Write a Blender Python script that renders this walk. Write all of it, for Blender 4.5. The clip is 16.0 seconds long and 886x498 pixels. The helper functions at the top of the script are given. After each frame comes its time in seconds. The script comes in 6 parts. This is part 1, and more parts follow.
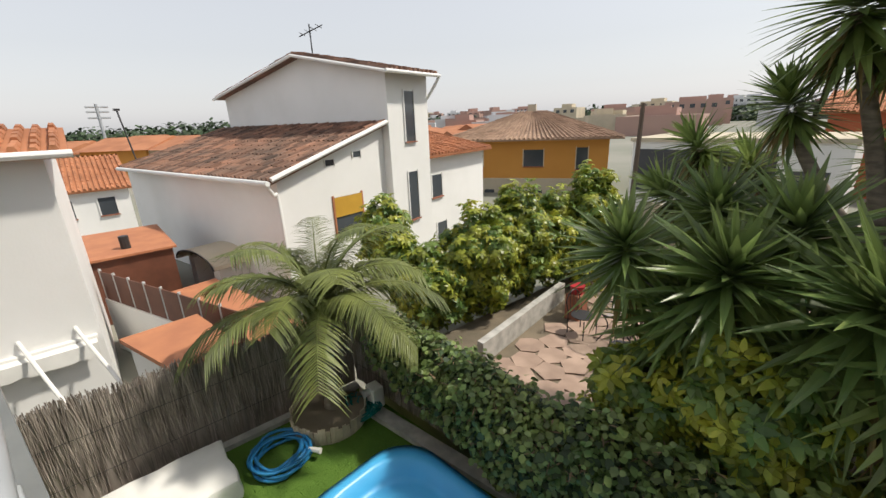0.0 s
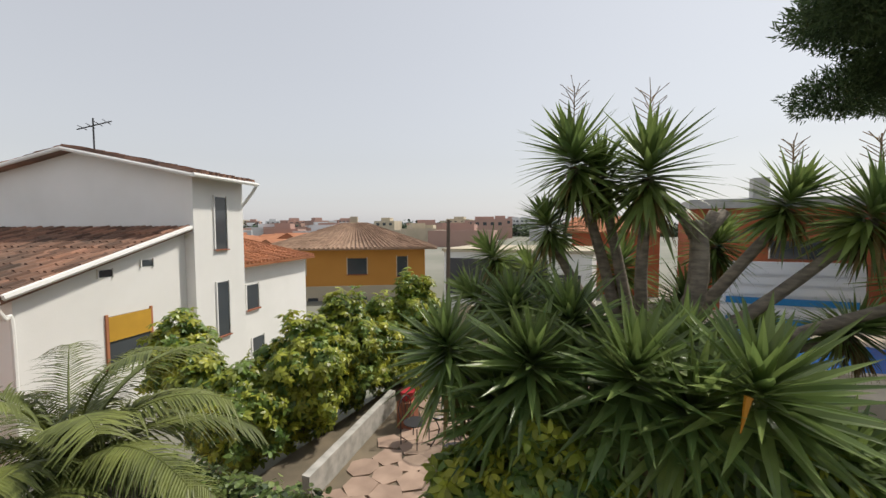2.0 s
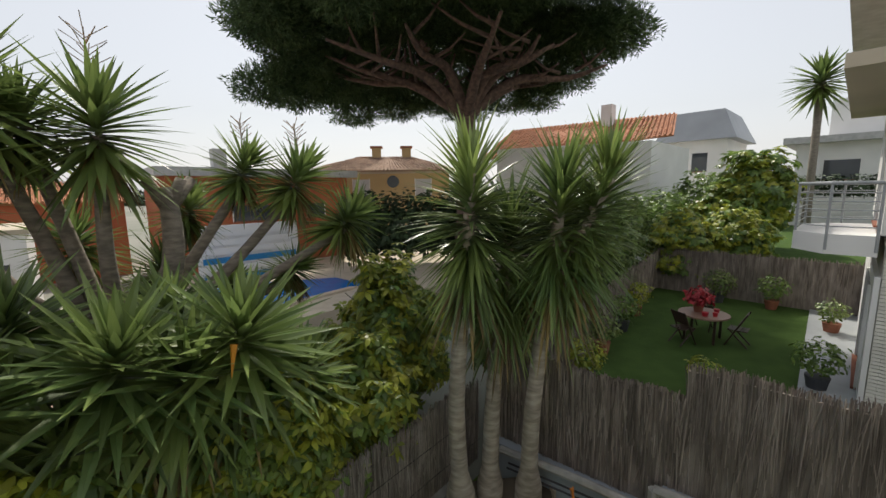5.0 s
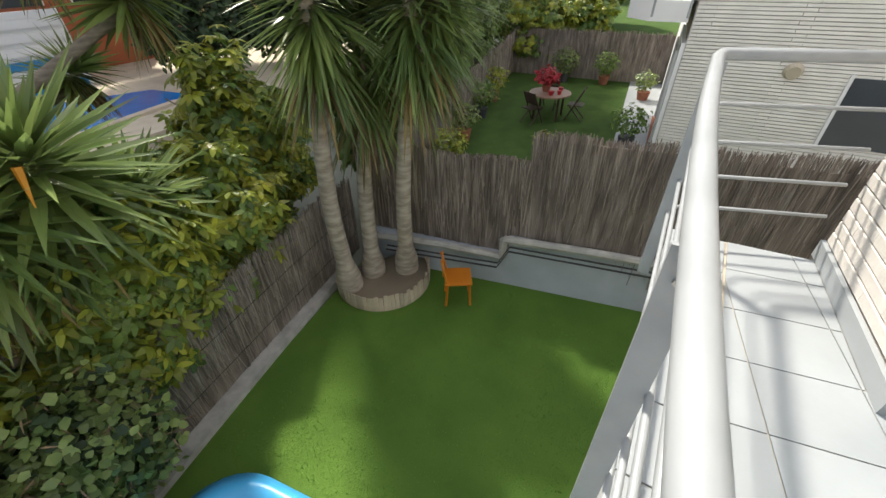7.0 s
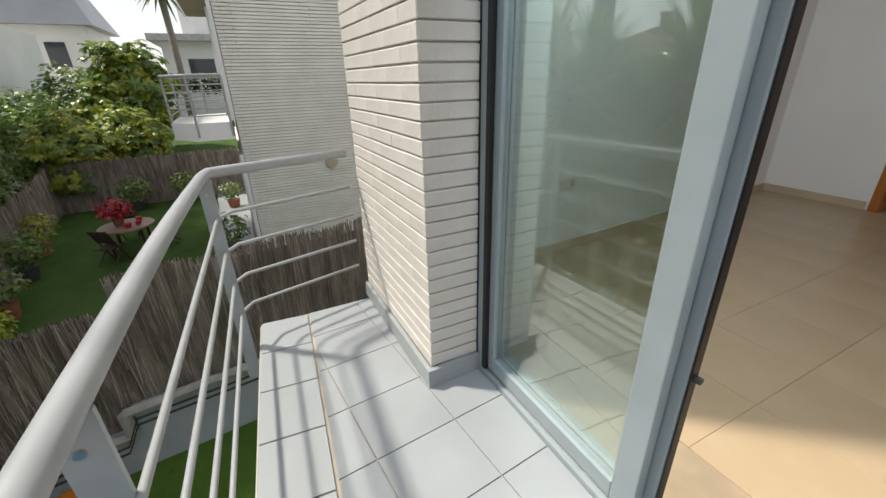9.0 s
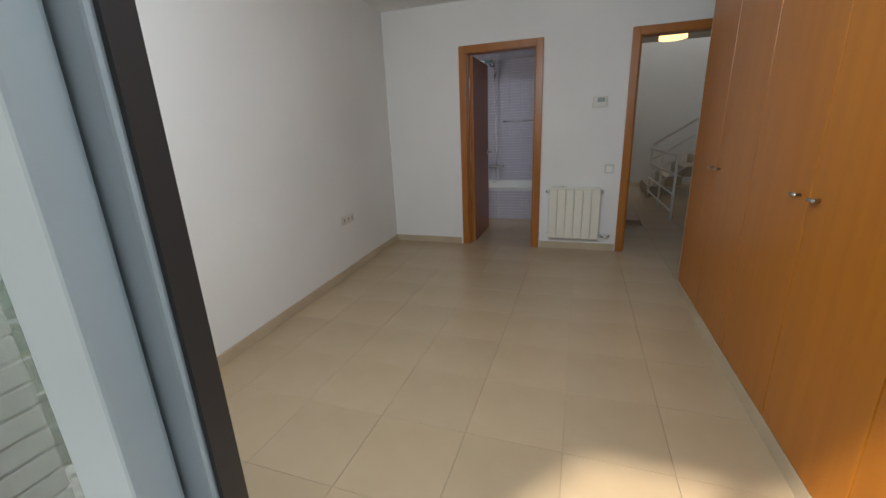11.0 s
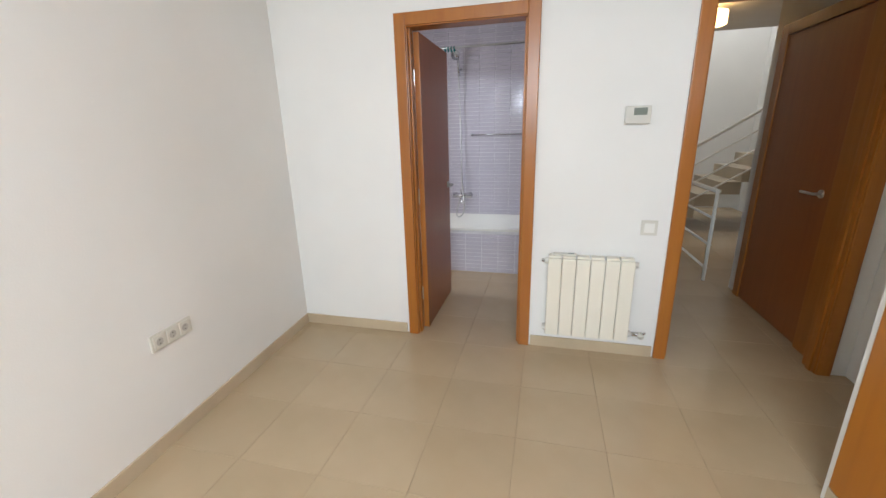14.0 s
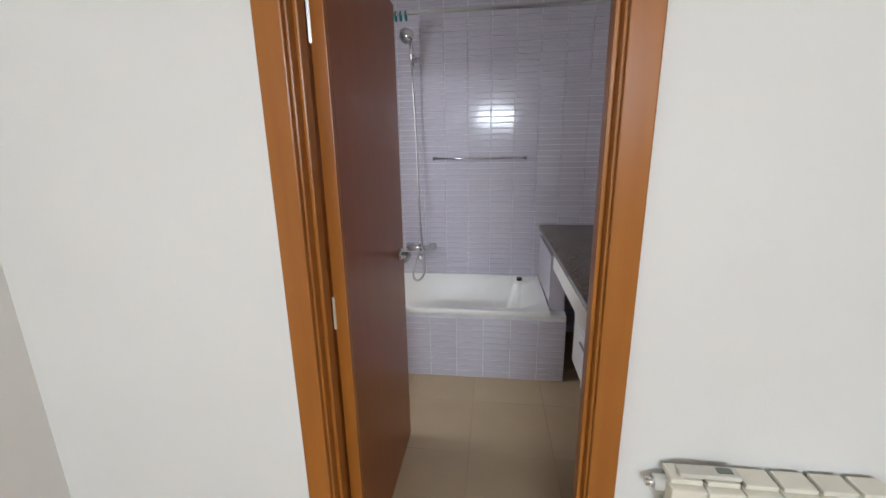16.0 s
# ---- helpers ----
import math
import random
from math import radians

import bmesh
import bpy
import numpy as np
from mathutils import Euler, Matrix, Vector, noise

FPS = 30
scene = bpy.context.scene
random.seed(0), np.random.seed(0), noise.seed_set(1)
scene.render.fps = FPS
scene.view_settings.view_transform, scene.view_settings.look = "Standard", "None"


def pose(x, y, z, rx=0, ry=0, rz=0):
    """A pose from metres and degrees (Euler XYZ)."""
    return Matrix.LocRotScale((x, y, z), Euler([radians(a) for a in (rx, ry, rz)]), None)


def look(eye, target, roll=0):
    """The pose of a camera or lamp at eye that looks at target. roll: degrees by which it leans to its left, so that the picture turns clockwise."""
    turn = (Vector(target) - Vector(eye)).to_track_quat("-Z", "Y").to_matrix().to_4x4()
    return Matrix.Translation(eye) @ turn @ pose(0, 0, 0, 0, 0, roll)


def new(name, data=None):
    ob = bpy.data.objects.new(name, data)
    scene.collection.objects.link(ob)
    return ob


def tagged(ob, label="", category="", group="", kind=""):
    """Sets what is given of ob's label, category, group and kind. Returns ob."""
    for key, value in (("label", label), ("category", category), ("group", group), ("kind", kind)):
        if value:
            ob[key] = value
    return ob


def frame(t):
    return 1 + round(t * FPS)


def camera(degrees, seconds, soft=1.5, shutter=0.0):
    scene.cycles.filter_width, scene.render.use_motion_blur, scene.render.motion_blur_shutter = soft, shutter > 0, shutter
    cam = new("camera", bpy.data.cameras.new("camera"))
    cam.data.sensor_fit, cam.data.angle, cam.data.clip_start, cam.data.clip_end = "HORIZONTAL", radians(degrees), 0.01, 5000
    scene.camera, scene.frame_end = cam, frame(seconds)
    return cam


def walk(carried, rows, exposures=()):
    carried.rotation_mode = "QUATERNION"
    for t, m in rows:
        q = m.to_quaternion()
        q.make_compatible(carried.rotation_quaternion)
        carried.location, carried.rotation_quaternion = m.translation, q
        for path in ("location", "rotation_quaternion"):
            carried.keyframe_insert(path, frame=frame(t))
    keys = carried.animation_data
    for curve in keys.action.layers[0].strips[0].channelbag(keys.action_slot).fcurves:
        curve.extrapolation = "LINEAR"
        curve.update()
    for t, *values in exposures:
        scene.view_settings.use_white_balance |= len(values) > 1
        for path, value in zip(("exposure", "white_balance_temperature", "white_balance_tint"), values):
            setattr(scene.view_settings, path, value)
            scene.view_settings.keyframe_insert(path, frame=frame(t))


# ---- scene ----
cam = camera(96.3, 16.0)
PATH = [
    (0, pose(0.490, 1.359, 1.355, 72.13, 2.17, 48.05)),
    (0.5, pose(0.490, 1.359, 1.355, 81.61, 2.02, 45.19)),
    (1, pose(0.490, 1.359, 1.355, 85.95, 1.37, 41.11)),
    (1.5, pose(0.490, 1.359, 1.355, 87.14, 0.79, 33.95)),
    (2, pose(0.490, 1.359, 1.355, 86.99, 0.28, 23.41)),
    (2.5, pose(0.490, 1.359, 1.355, 86.75, 0.04, 11.63)),
    (3, pose(0.490, 1.359, 1.355, 86.73, -0.04, 0.21)),
    (3.5, pose(0.490, 1.359, 1.355, 86.78, 0.08, -10.50)),
    (4, pose(0.490, 1.359, 1.355, 86.40, 0.12, -21.75)),
    (4.5, pose(0.490, 1.359, 1.355, 84.83, 0.41, -33.14)),
    (5, pose(0.490, 1.359, 1.355, 81.53, 0.94, -43.92)),
    (5.2, pose(0.490, 1.359, 1.355, 79.57, 1.21, -47.65)),
    (7.3, look((0.540, 1.316, 1.151), (1.964, 2.000, -0.075), -1.85)),
    (7.5, look((0.555, 1.289, 1.154), (2.032, 1.916, -0.040), -2.36)),
    (8, look((0.597, 1.168, 1.188), (2.277, 1.492, 0.152), -2.30)),
    (8.5, look((0.565, 1.040, 1.199), (2.345, 0.858, 0.307), -1.84)),
    (9, look((0.535, 0.964, 1.203), (2.182, 0.155, 0.408), -1.51)),
    (9.5, look((0.536, 0.842, 1.216), (1.783, -0.502, 0.417), -2.53)),
    (10, look((0.559, 0.679, 1.220), (1.396, -0.968, 0.454), -1.39)),
    (10.2, look((0.574, 0.608, 1.224), (1.270, -1.114, 0.483), -1.14)),
    (12.3, look((0.743, -0.170, 1.373), (1.370, -2.032, 0.998), -2.39)),
    (12.5, look((0.765, -0.280, 1.377), (1.422, -2.126, 0.973), -1.66)),
    (13, look((0.833, -0.624, 1.388), (1.437, -2.475, 0.934), -1.00)),
    (13.5, look((0.884, -1.024, 1.398), (1.388, -2.890, 0.884), -1.36)),
    (14, look((0.965, -1.482, 1.422), (1.451, -3.338, 0.858), -1.46)),
    (14.5, look((1.050, -1.921, 1.464), (1.490, -3.814, 0.992), -2.91)),
    (15, look((1.114, -2.325, 1.484), (1.622, -4.216, 1.078), -0.35)),
    (15.5, look((1.239, -2.714, 1.466), (1.661, -4.617, 1.018), -1.20)),
    (16, look((1.363, -3.073, 1.453), (1.605, -4.997, 0.966), -0.94)),
]
walk(cam, PATH, [(0.0, 1.0), (2.0, 0.8), (3.5, 0.75), (5.2, 0.95), (7.3, 1.75), (8.0, 1.6), (9.0, 1.2), (9.6, 1.15), (10.2, 1.15), (12.3, 2.12), (13.2, 2.45), (14.2, 2.75), (15.2, 2.55), (16.0, 2.55)])

# ---- world and sun ----
SUN_EL, SUN_AZ = radians(54), radians(40)      # azimuth clockwise from +y
world = bpy.data.worlds.new("sky")
scene.world = world
world.use_nodes = True
wn = world.node_tree
sky = wn.nodes.new("ShaderNodeTexSky")
sky.sky_type, sky.sun_disc = "NISHITA", False
sky.sun_elevation, sky.sun_rotation = SUN_EL, SUN_AZ
sky.air_density, sky.dust_density, sky.ozone_density = 1.6, 1.2, 1.0
hsv = wn.nodes.new("ShaderNodeHueSaturation")
hsv.inputs["Saturation"].default_value = 0.35
wn.links.new(sky.outputs[0], hsv.inputs["Color"])
haze = wn.nodes.new("ShaderNodeMixRGB")          # an even milky haze over the clear sky
haze.inputs[0].default_value = 0.62
haze.inputs[2].default_value = (3.45, 3.52, 3.85, 1)
wn.links.new(hsv.outputs[0], haze.inputs[1])
wn.links.new(haze.outputs[0], wn.nodes["Background"].inputs[0])
wn.nodes["Background"].inputs[1].default_value = 0.092
sun = new("sun", bpy.data.lights.new("sun", "SUN"))
sun.data.energy, sun.data.angle, sun.data.color = 2.15, radians(3.5), (1.0, 0.93, 0.82)
sun_way = Vector((math.sin(SUN_AZ) * math.cos(SUN_EL), math.cos(SUN_AZ) * math.cos(SUN_EL), math.sin(SUN_EL)))
sun.matrix_world = look(sun_way * 60, (0, 0, 0))


def area(name, at, to, w, h, watts, color=(1, 1, 1)):
    d = bpy.data.lights.new(name, "AREA")
    d.shape, d.size, d.size_y, d.energy, d.color = "RECTANGLE", w, h, watts, color
    o = new(name, d)
    o.matrix_world = look(at, to)
    return o


# ---- materials ----
def mat(name, color, color2=None, scale=4.0, rough=0.6, metal=0.0, bump=0.0, bscale=60.0, stretch=(1, 1, 1), rnd=0.0, island=0.0, spec=0.5, trans=0.0, thr=(0.35, 0.65), detail=5, coat=0.0):
    m = bpy.data.materials.new(name)
    m.use_nodes = True
    n, l = m.node_tree.nodes, m.node_tree.links
    b = n["Principled BSDF"]
    b.inputs["Roughness"].default_value, b.inputs["Metallic"].default_value = rough, metal
    b.inputs["Specular IOR Level"].default_value = spec
    b.inputs["Coat Weight"].default_value = coat
    tc = n.new("ShaderNodeTexCoord")
    mp = n.new("ShaderNodeMapping")
    mp.inputs["Scale"].default_value = stretch
    l.new(tc.outputs["Object"], mp.inputs[0])
    nz = n.new("ShaderNodeTexNoise")
    nz.inputs["Scale"].default_value, nz.inputs["Detail"].default_value = scale, detail
    l.new(mp.outputs[0], nz.inputs["Vector"])
    rp = n.new("ShaderNodeValToRGB")
    c2 = color2 or tuple(c * 0.86 for c in color)
    rp.color_ramp.elements[0].position, rp.color_ramp.elements[1].position = thr
    rp.color_ramp.elements[0].color, rp.color_ramp.elements[1].color = (*c2, 1), (*color, 1)
    l.new(nz.outputs["Fac"], rp.inputs[0])
    out = rp.outputs[0]
    if rnd or island:
        src = n.new("ShaderNodeObjectInfo").outputs["Random"] if rnd else n.new("ShaderNodeNewGeometry").outputs["Random Per Island"]
        mr = n.new("ShaderNodeMapRange")
        amt = rnd or island
        mr.inputs[3].default_value, mr.inputs[4].default_value = 1 - amt, 1 + amt
        l.new(src, mr.inputs[0])
        hs = n.new("ShaderNodeHueSaturation")
        l.new(mr.outputs[0], hs.inputs["Value"])
        l.new(out, hs.inputs["Color"])
        out = hs.outputs[0]
    l.new(out, b.inputs["Base Color"])
    if bump:
        nb = n.new("ShaderNodeTexNoise")
        nb.inputs["Scale"].default_value, nb.inputs["Detail"].default_value = bscale, 3
        l.new(mp.outputs[0], nb.inputs["Vector"])
        bp = n.new("ShaderNodeBump")
        bp.inputs["Strength"].default_value, bp.inputs["Distance"].default_value = bump, 0.01
        l.new(nb.outputs["Fac"], bp.inputs["Height"])
        l.new(bp.outputs[0], b.inputs["Normal"])
    if trans:
        tr = n.new("ShaderNodeBsdfTranslucent")
        l.new(out, tr.inputs[0])
        mx = n.new("ShaderNodeMixShader")
        mx.inputs[0].default_value = trans
        l.new(b.outputs[0], mx.inputs[1])
        l.new(tr.outputs[0], mx.inputs[2])
        l.new(mx.outputs[0], n["Material Output"].inputs[0])
    return m


def glass_mat(name, tint, gloss=0.12):
    m = bpy.data.materials.new(name)
    m.use_nodes = True
    n, l = m.node_tree.nodes, m.node_tree.links
    n.remove(n["Principled BSDF"])
    t, g, mx, lw = n.new("ShaderNodeBsdfTransparent"), n.new("ShaderNodeBsdfGlossy"), n.new("ShaderNodeMixShader"), n.new("ShaderNodeLayerWeight")
    pw_, ml = n.new("ShaderNodeMath"), n.new("ShaderNodeMath")
    pw_.operation, ml.operation = "POWER", "MULTIPLY_ADD"
    pw_.inputs[1].default_value, ml.inputs[1].default_value, ml.inputs[2].default_value = 3.0, 0.7, 0.10
    l.new(lw.outputs["Facing"], pw_.inputs[0])
    l.new(pw_.outputs[0], ml.inputs[0])
    t.inputs[0].default_value = (*tint, 1)
    g.inputs["Roughness"].default_value = 0.01
    l.new(ml.outputs[0], mx.inputs[0])
    l.new(t.outputs[0], mx.inputs[1])
    l.new(g.outputs[0], mx.inputs[2])
    l.new(mx.outputs[0], n["Material Output"].inputs[0])
    return m


M = {
    "wall": mat("painted plaster", (0.80, 0.79, 0.76), (0.76, 0.75, 0.72), 1.2, 0.75, bump=0.06, bscale=140),
    "ceil": mat("ceiling paint", (0.82, 0.81, 0.79), None, 1.0, 0.85),
    "floor": mat("beige porcelain", (0.475, 0.36, 0.23), (0.435, 0.325, 0.20), 2.5, 0.26, rnd=0.03, bump=0.02, bscale=30),
    "grout": mat("beige grout", (0.38, 0.29, 0.19), None, 8, 0.9),
    "skirt": mat("beige skirting", (0.55, 0.44, 0.30), None, 3, 0.4),
    "wood": mat("orange stained wood", (0.40, 0.145, 0.022), (0.31, 0.10, 0.014), 3.0, 0.33, stretch=(9, 9, 0.5), bump=0.02, bscale=40, thr=(0.2, 0.8)),
    "woodh": mat("orange wardrobe wood", (0.45, 0.16, 0.014), (0.37, 0.12, 0.010), 2.2, 0.30, stretch=(9, 9, 0.5), thr=(0.2, 0.8)),
    "doorface": mat("brown door veneer", (0.32, 0.095, 0.019), (0.26, 0.073, 0.014), 3.0, 0.35, stretch=(9, 9, 0.5), thr=(0.2, 0.8)),
    "chrome": mat("chrome", (0.75, 0.75, 0.76), None, 5, 0.12, 1.0),
    "steel": mat("brushed steel", (0.55, 0.55, 0.54), None, 20, 0.3, 1.0),
    "black": mat("black rubber", (0.012, 0.012, 0.013), None, 10, 0.5),
    "white": mat("white enamel", (0.82, 0.81, 0.77), (0.79, 0.78, 0.73), 2, 0.3),
    "cream": mat("cream radiator enamel", (0.80, 0.76, 0.65), (0.77, 0.73, 0.62), 2, 0.35),
    "plastic": mat("white plastic", (0.70, 0.675, 0.60), None, 3, 0.4),
    "lcd": mat("grey display", (0.16, 0.19, 0.15), None, 3, 0.3),
    "alu": mat("grey aluminium", (0.30, 0.35, 0.37), (0.27, 0.32, 0.34), 5, 0.4, 0.0, bump=0.01),
    "rail": mat("grey painted rail", (0.36, 0.375, 0.385), (0.31, 0.325, 0.335), 8, 0.35, 0.0),
    "brick": mat("white glazed brick", (0.66, 0.625, 0.575), (0.59, 0.555, 0.51), 6, 0.55, rnd=0.02, bump=0.25, bscale=50),
    "brickfar": mat("cream brick courses", (0.84, 0.81, 0.74), (0.76, 0.73, 0.66), 2, 0.6, island=0.04),
    "joint": mat("shadowed mortar", (0.52, 0.49, 0.44), (0.42, 0.40, 0.36), 20, 0.9),
    "btile": mat("pale balcony tile", (0.33, 0.35, 0.36), (0.295, 0.315, 0.325), 3, 0.45, rnd=0.03, bump=0.03, bscale=60),
    "bgrout": mat("sandy grout", (0.46, 0.40, 0.31), (0.34, 0.30, 0.24), 9, 0.9),
    "slab": mat("grey concrete", (0.52, 0.52, 0.51), (0.42, 0.42, 0.41), 3, 0.8, bump=0.1),
    "kerb": mat("weathered concrete", (0.50, 0.48, 0.44), (0.34, 0.33, 0.30), 5, 0.9, bump=0.4, bscale=30),
    "greywall": mat("grey rendered wall", (0.44, 0.48, 0.53), (0.38, 0.42, 0.46), 2, 0.8, bump=0.05),
    "turf": mat("artificial turf", (0.120, 0.216, 0.038), (0.083, 0.160, 0.029), 1.6, 0.95, bump=0.9, bscale=220, spec=0.1, thr=(0.25, 0.75)),
    "blade": mat("turf blades", (0.120, 0.240, 0.042), (0.080, 0.168, 0.029), 3, 0.9, island=0.25, spec=0.1),
    "lawn": mat("neighbour lawn", (0.07, 0.12, 0.03), (0.05, 0.09, 0.022), 1.5, 0.95, bump=0.8, bscale=120, spec=0.1),
    "reed": mat("dry heather reeds", (0.36, 0.31, 0.27), (0.20, 0.168, 0.145), 3, 0.95, stretch=(3, 3, 0.6), island=0.45, spec=0.1),
    "yleaf": mat("yucca leaf", (0.23, 0.295, 0.085), (0.105, 0.165, 0.052), 1.2, 0.30, island=0.35, trans=0.35),
    "ydry": mat("dry yucca leaf", (0.26, 0.19, 0.07), (0.14, 0.10, 0.045), 2, 0.8, island=0.35),
    "bark": mat("grey yucca bark", (0.30, 0.26, 0.21), (0.17, 0.145, 0.12), 7, 0.95, bump=0.8, bscale=18, stretch=(1, 1, 3)),
    "smoothbark": mat("pale ringed bark", (0.437, 0.380, 0.305), (0.253, 0.218, 0.172), 5, 0.95, bump=0.6, bscale=25, stretch=(1, 1, 4)),
    "pinebark": mat("reddish pine bark", (0.18, 0.118, 0.09), (0.085, 0.055, 0.045), 5, 0.95, bump=0.8, bscale=14),
    "pine": mat("pine needles", (0.088, 0.130, 0.05), (0.046, 0.078, 0.034), 0.8, 0.7, island=0.4, spec=0.2, trans=0.25),
    "palm": mat("palm leaflet", (0.175, 0.20, 0.05), (0.10, 0.125, 0.03), 1.5, 0.5, island=0.3, trans=0.15),
    "leafd": mat("dark shrub leaf", (0.245, 0.335, 0.078), (0.095, 0.175, 0.042), 2.0, 0.36, island=0.4, trans=0.4),
    "leafy": mat("yellow variegated leaf", (0.44, 0.44, 0.055), (0.19, 0.25, 0.034), 2.2, 0.38, island=0.4, trans=0.38),
    "leafi": mat("ivy leaf", (0.26, 0.315, 0.10), (0.11, 0.18, 0.056), 2.5, 0.40, island=0.45, trans=0.4),
    "leafdry": mat("dry stems", (0.34, 0.235, 0.14), (0.18, 0.12, 0.08), 4, 0.9, island=0.3),
    "red": mat("red bracts", (0.42, 0.02, 0.03), (0.28, 0.012, 0.02), 4, 0.5, island=0.3),
    "orangef": mat("orange leaf", (0.62, 0.25, 0.02), None, 4, 0.5),
    "wh": mat("white render", (0.82, 0.81, 0.79), (0.75, 0.745, 0.72), 0.5, 0.85, bump=0.15, bscale=25),
    "tile": mat("terracotta roof tile", (0.27, 0.135, 0.085), (0.12, 0.08, 0.06), 0.9, 0.85, island=0.5, bump=0.2, thr=(0.3, 0.7)),
    "tile2": mat("pale roof tile", (0.36, 0.24, 0.165), (0.26, 0.165, 0.11), 0.6, 0.85, island=0.2),
    "tile3": mat("orange roof tile", (0.45, 0.19, 0.09), (0.33, 0.13, 0.06), 0.6, 0.85, island=0.2),
    "ochre": mat("ochre render", (0.55, 0.26, 0.055), (0.50, 0.23, 0.045), 0.4, 0.85),
    "yellowr": mat("yellow render", (0.58, 0.42, 0.21), (0.52, 0.37, 0.18), 0.4, 0.85),
    "redr": mat("brick red render", (0.42, 0.13, 0.055), (0.36, 0.10, 0.045), 0.5, 0.85),
    "creamr": mat("cream render", (0.55, 0.48, 0.36), None, 0.4, 0.85),
    # city colours are lightened: the distance haze is painted into them
    "flat_red": mat("haze-paled city brick", (0.44, 0.29, 0.24), (0.38, 0.25, 0.21), 0.1, 0.9),
    "flat_grey": mat("haze-paled city concrete", (0.62, 0.62, 0.62), (0.52, 0.52, 0.53), 0.1, 0.9),
    "window": mat("dark window glass", (0.065, 0.075, 0.085), None, 1, 0.08),
    "screen": mat("dark grey cladding", (0.055, 0.058, 0.065), None, 1, 0.6),
    "corten": mat("rust brown metal", (0.15, 0.055, 0.03), (0.10, 0.036, 0.02), 2, 0.6),
    "terra": mat("terracotta paving", (0.46, 0.19, 0.09), (0.38, 0.15, 0.075), 2, 0.8),
    "pot": mat("terracotta pot", (0.32, 0.12, 0.07), (0.24, 0.09, 0.05), 6, 0.85),
    "flag": mat("pinkish flagstone", (0.42, 0.30, 0.23), (0.30, 0.21, 0.16), 2, 0.85, rnd=0.15, bump=0.2),
    "earth": mat("dry earth", (0.20, 0.16, 0.11), (0.12, 0.10, 0.07), 1.2, 0.95, bump=0.5),
    # ground tone raised too, with the haze put into its colour
    "farland": mat("hazy town ground", (0.26, 0.25, 0.21), (0.17, 0.18, 0.14), 0.05, 0.95),
    "sand": mat("pool deck stone", (0.60, 0.52, 0.40), (0.52, 0.44, 0.33), 2, 0.8),
    "bluepool": mat("blue pool liner", (0.02, 0.22, 0.62), (0.016, 0.18, 0.54), 2, 0.15),
    "toypool": mat("light blue plastic", (0.07, 0.40, 0.72), (0.06, 0.36, 0.67), 1.5, 0.35),
    "blue": mat("blue hose", (0.03, 0.23, 0.50), None, 5, 0.4),
    "teal": mat("teal coil", (0.0, 0.18, 0.17), None, 5, 0.4),
    "tarp": mat("white cover sheet", (0.78, 0.77, 0.73), (0.68, 0.67, 0.63), 2, 0.8, bump=0.3, bscale=6),
    "orange": mat("orange plastic", (0.62, 0.20, 0.012), None, 3, 0.4),
    "bamboo": mat("split bamboo", (0.60, 0.52, 0.40), (0.40, 0.33, 0.24), 5, 0.8, rnd=0.2),
    "darkwood": mat("dark teak", (0.055, 0.03, 0.02), (0.035, 0.02, 0.013), 5, 0.5),
    "tabletop": mat("reddish wooden tabletop", (0.32, 0.20, 0.15), None, 5, 0.4),
    "lilac": mat("lilac mosaic", (0.56, 0.53, 0.585), (0.51, 0.48, 0.54), 2, 0.12, island=0.05),
    "lgrout": mat("white grout", (0.80, 0.79, 0.81), None, 9, 0.8),
    "granite": mat("brown granite", (0.20, 0.14, 0.09), (0.05, 0.04, 0.03), 60, 0.12, thr=(0.4, 0.6)),
    "curtain": mat("white crinkled voile", (0.78, 0.77, 0.73), (0.70, 0.69, 0.65), 6, 0.8, bump=0.5, bscale=30, trans=0.4),
    "stair": mat("beige stone step", (0.46, 0.39, 0.29), None, 3, 0.4),
    "yellowblind": mat("yellow blind", (0.55, 0.31, 0.03), None, 2, 0.7),
    "zinc": mat("grey zinc roof", (0.36, 0.38, 0.40), None, 0.5, 0.5),
    "hedgegreen": mat("hedge leaf and ivy shade", (0.042, 0.072, 0.027), (0.022, 0.042, 0.017), 1, 0.7, island=0.4),
    "wire": mat("dark iron", (0.03, 0.03, 0.032), None, 5, 0.5),
    "pole": mat("weathered timber pole", (0.12, 0.09, 0.07), None, 4, 0.9),
    "glass": glass_mat("green tinted glass", (0.90, 0.95, 0.93)),
    "clear": glass_mat("clear glass", (0.95, 0.97, 0.96)),
}
lampm = bpy.data.materials.new("warm lampshade")
lampm.use_nodes = True
lampm.node_tree.nodes["Principled BSDF"].inputs["Base Color"].default_value = (0.8, 0.6, 0.35, 1)
lampm.node_tree.nodes["Principled BSDF"].inputs["Emission Color"].default_value = (1, 0.62, 0.25, 1)
lampm.node_tree.nodes["Principled BSDF"].inputs["Emission Strength"].default_value = 0.9
M["lamp"] = lampm


# ---- mesh helpers ----
def part(name, bm, material, parent=None, label="", smooth=False):
    me = bpy.data.meshes.new(name)
    bmesh.ops.recalc_face_normals(bm, faces=bm.faces)
    bm.to_mesh(me)
    bm.free()
    if smooth:
        me.polygons.foreach_set("use_smooth", [True] * len(me.polygons))
    me.materials.append(M[material])
    ob = new(name, me)
    if parent:
        ob.parent = parent
    if label:
        ob["label"] = label
    return ob


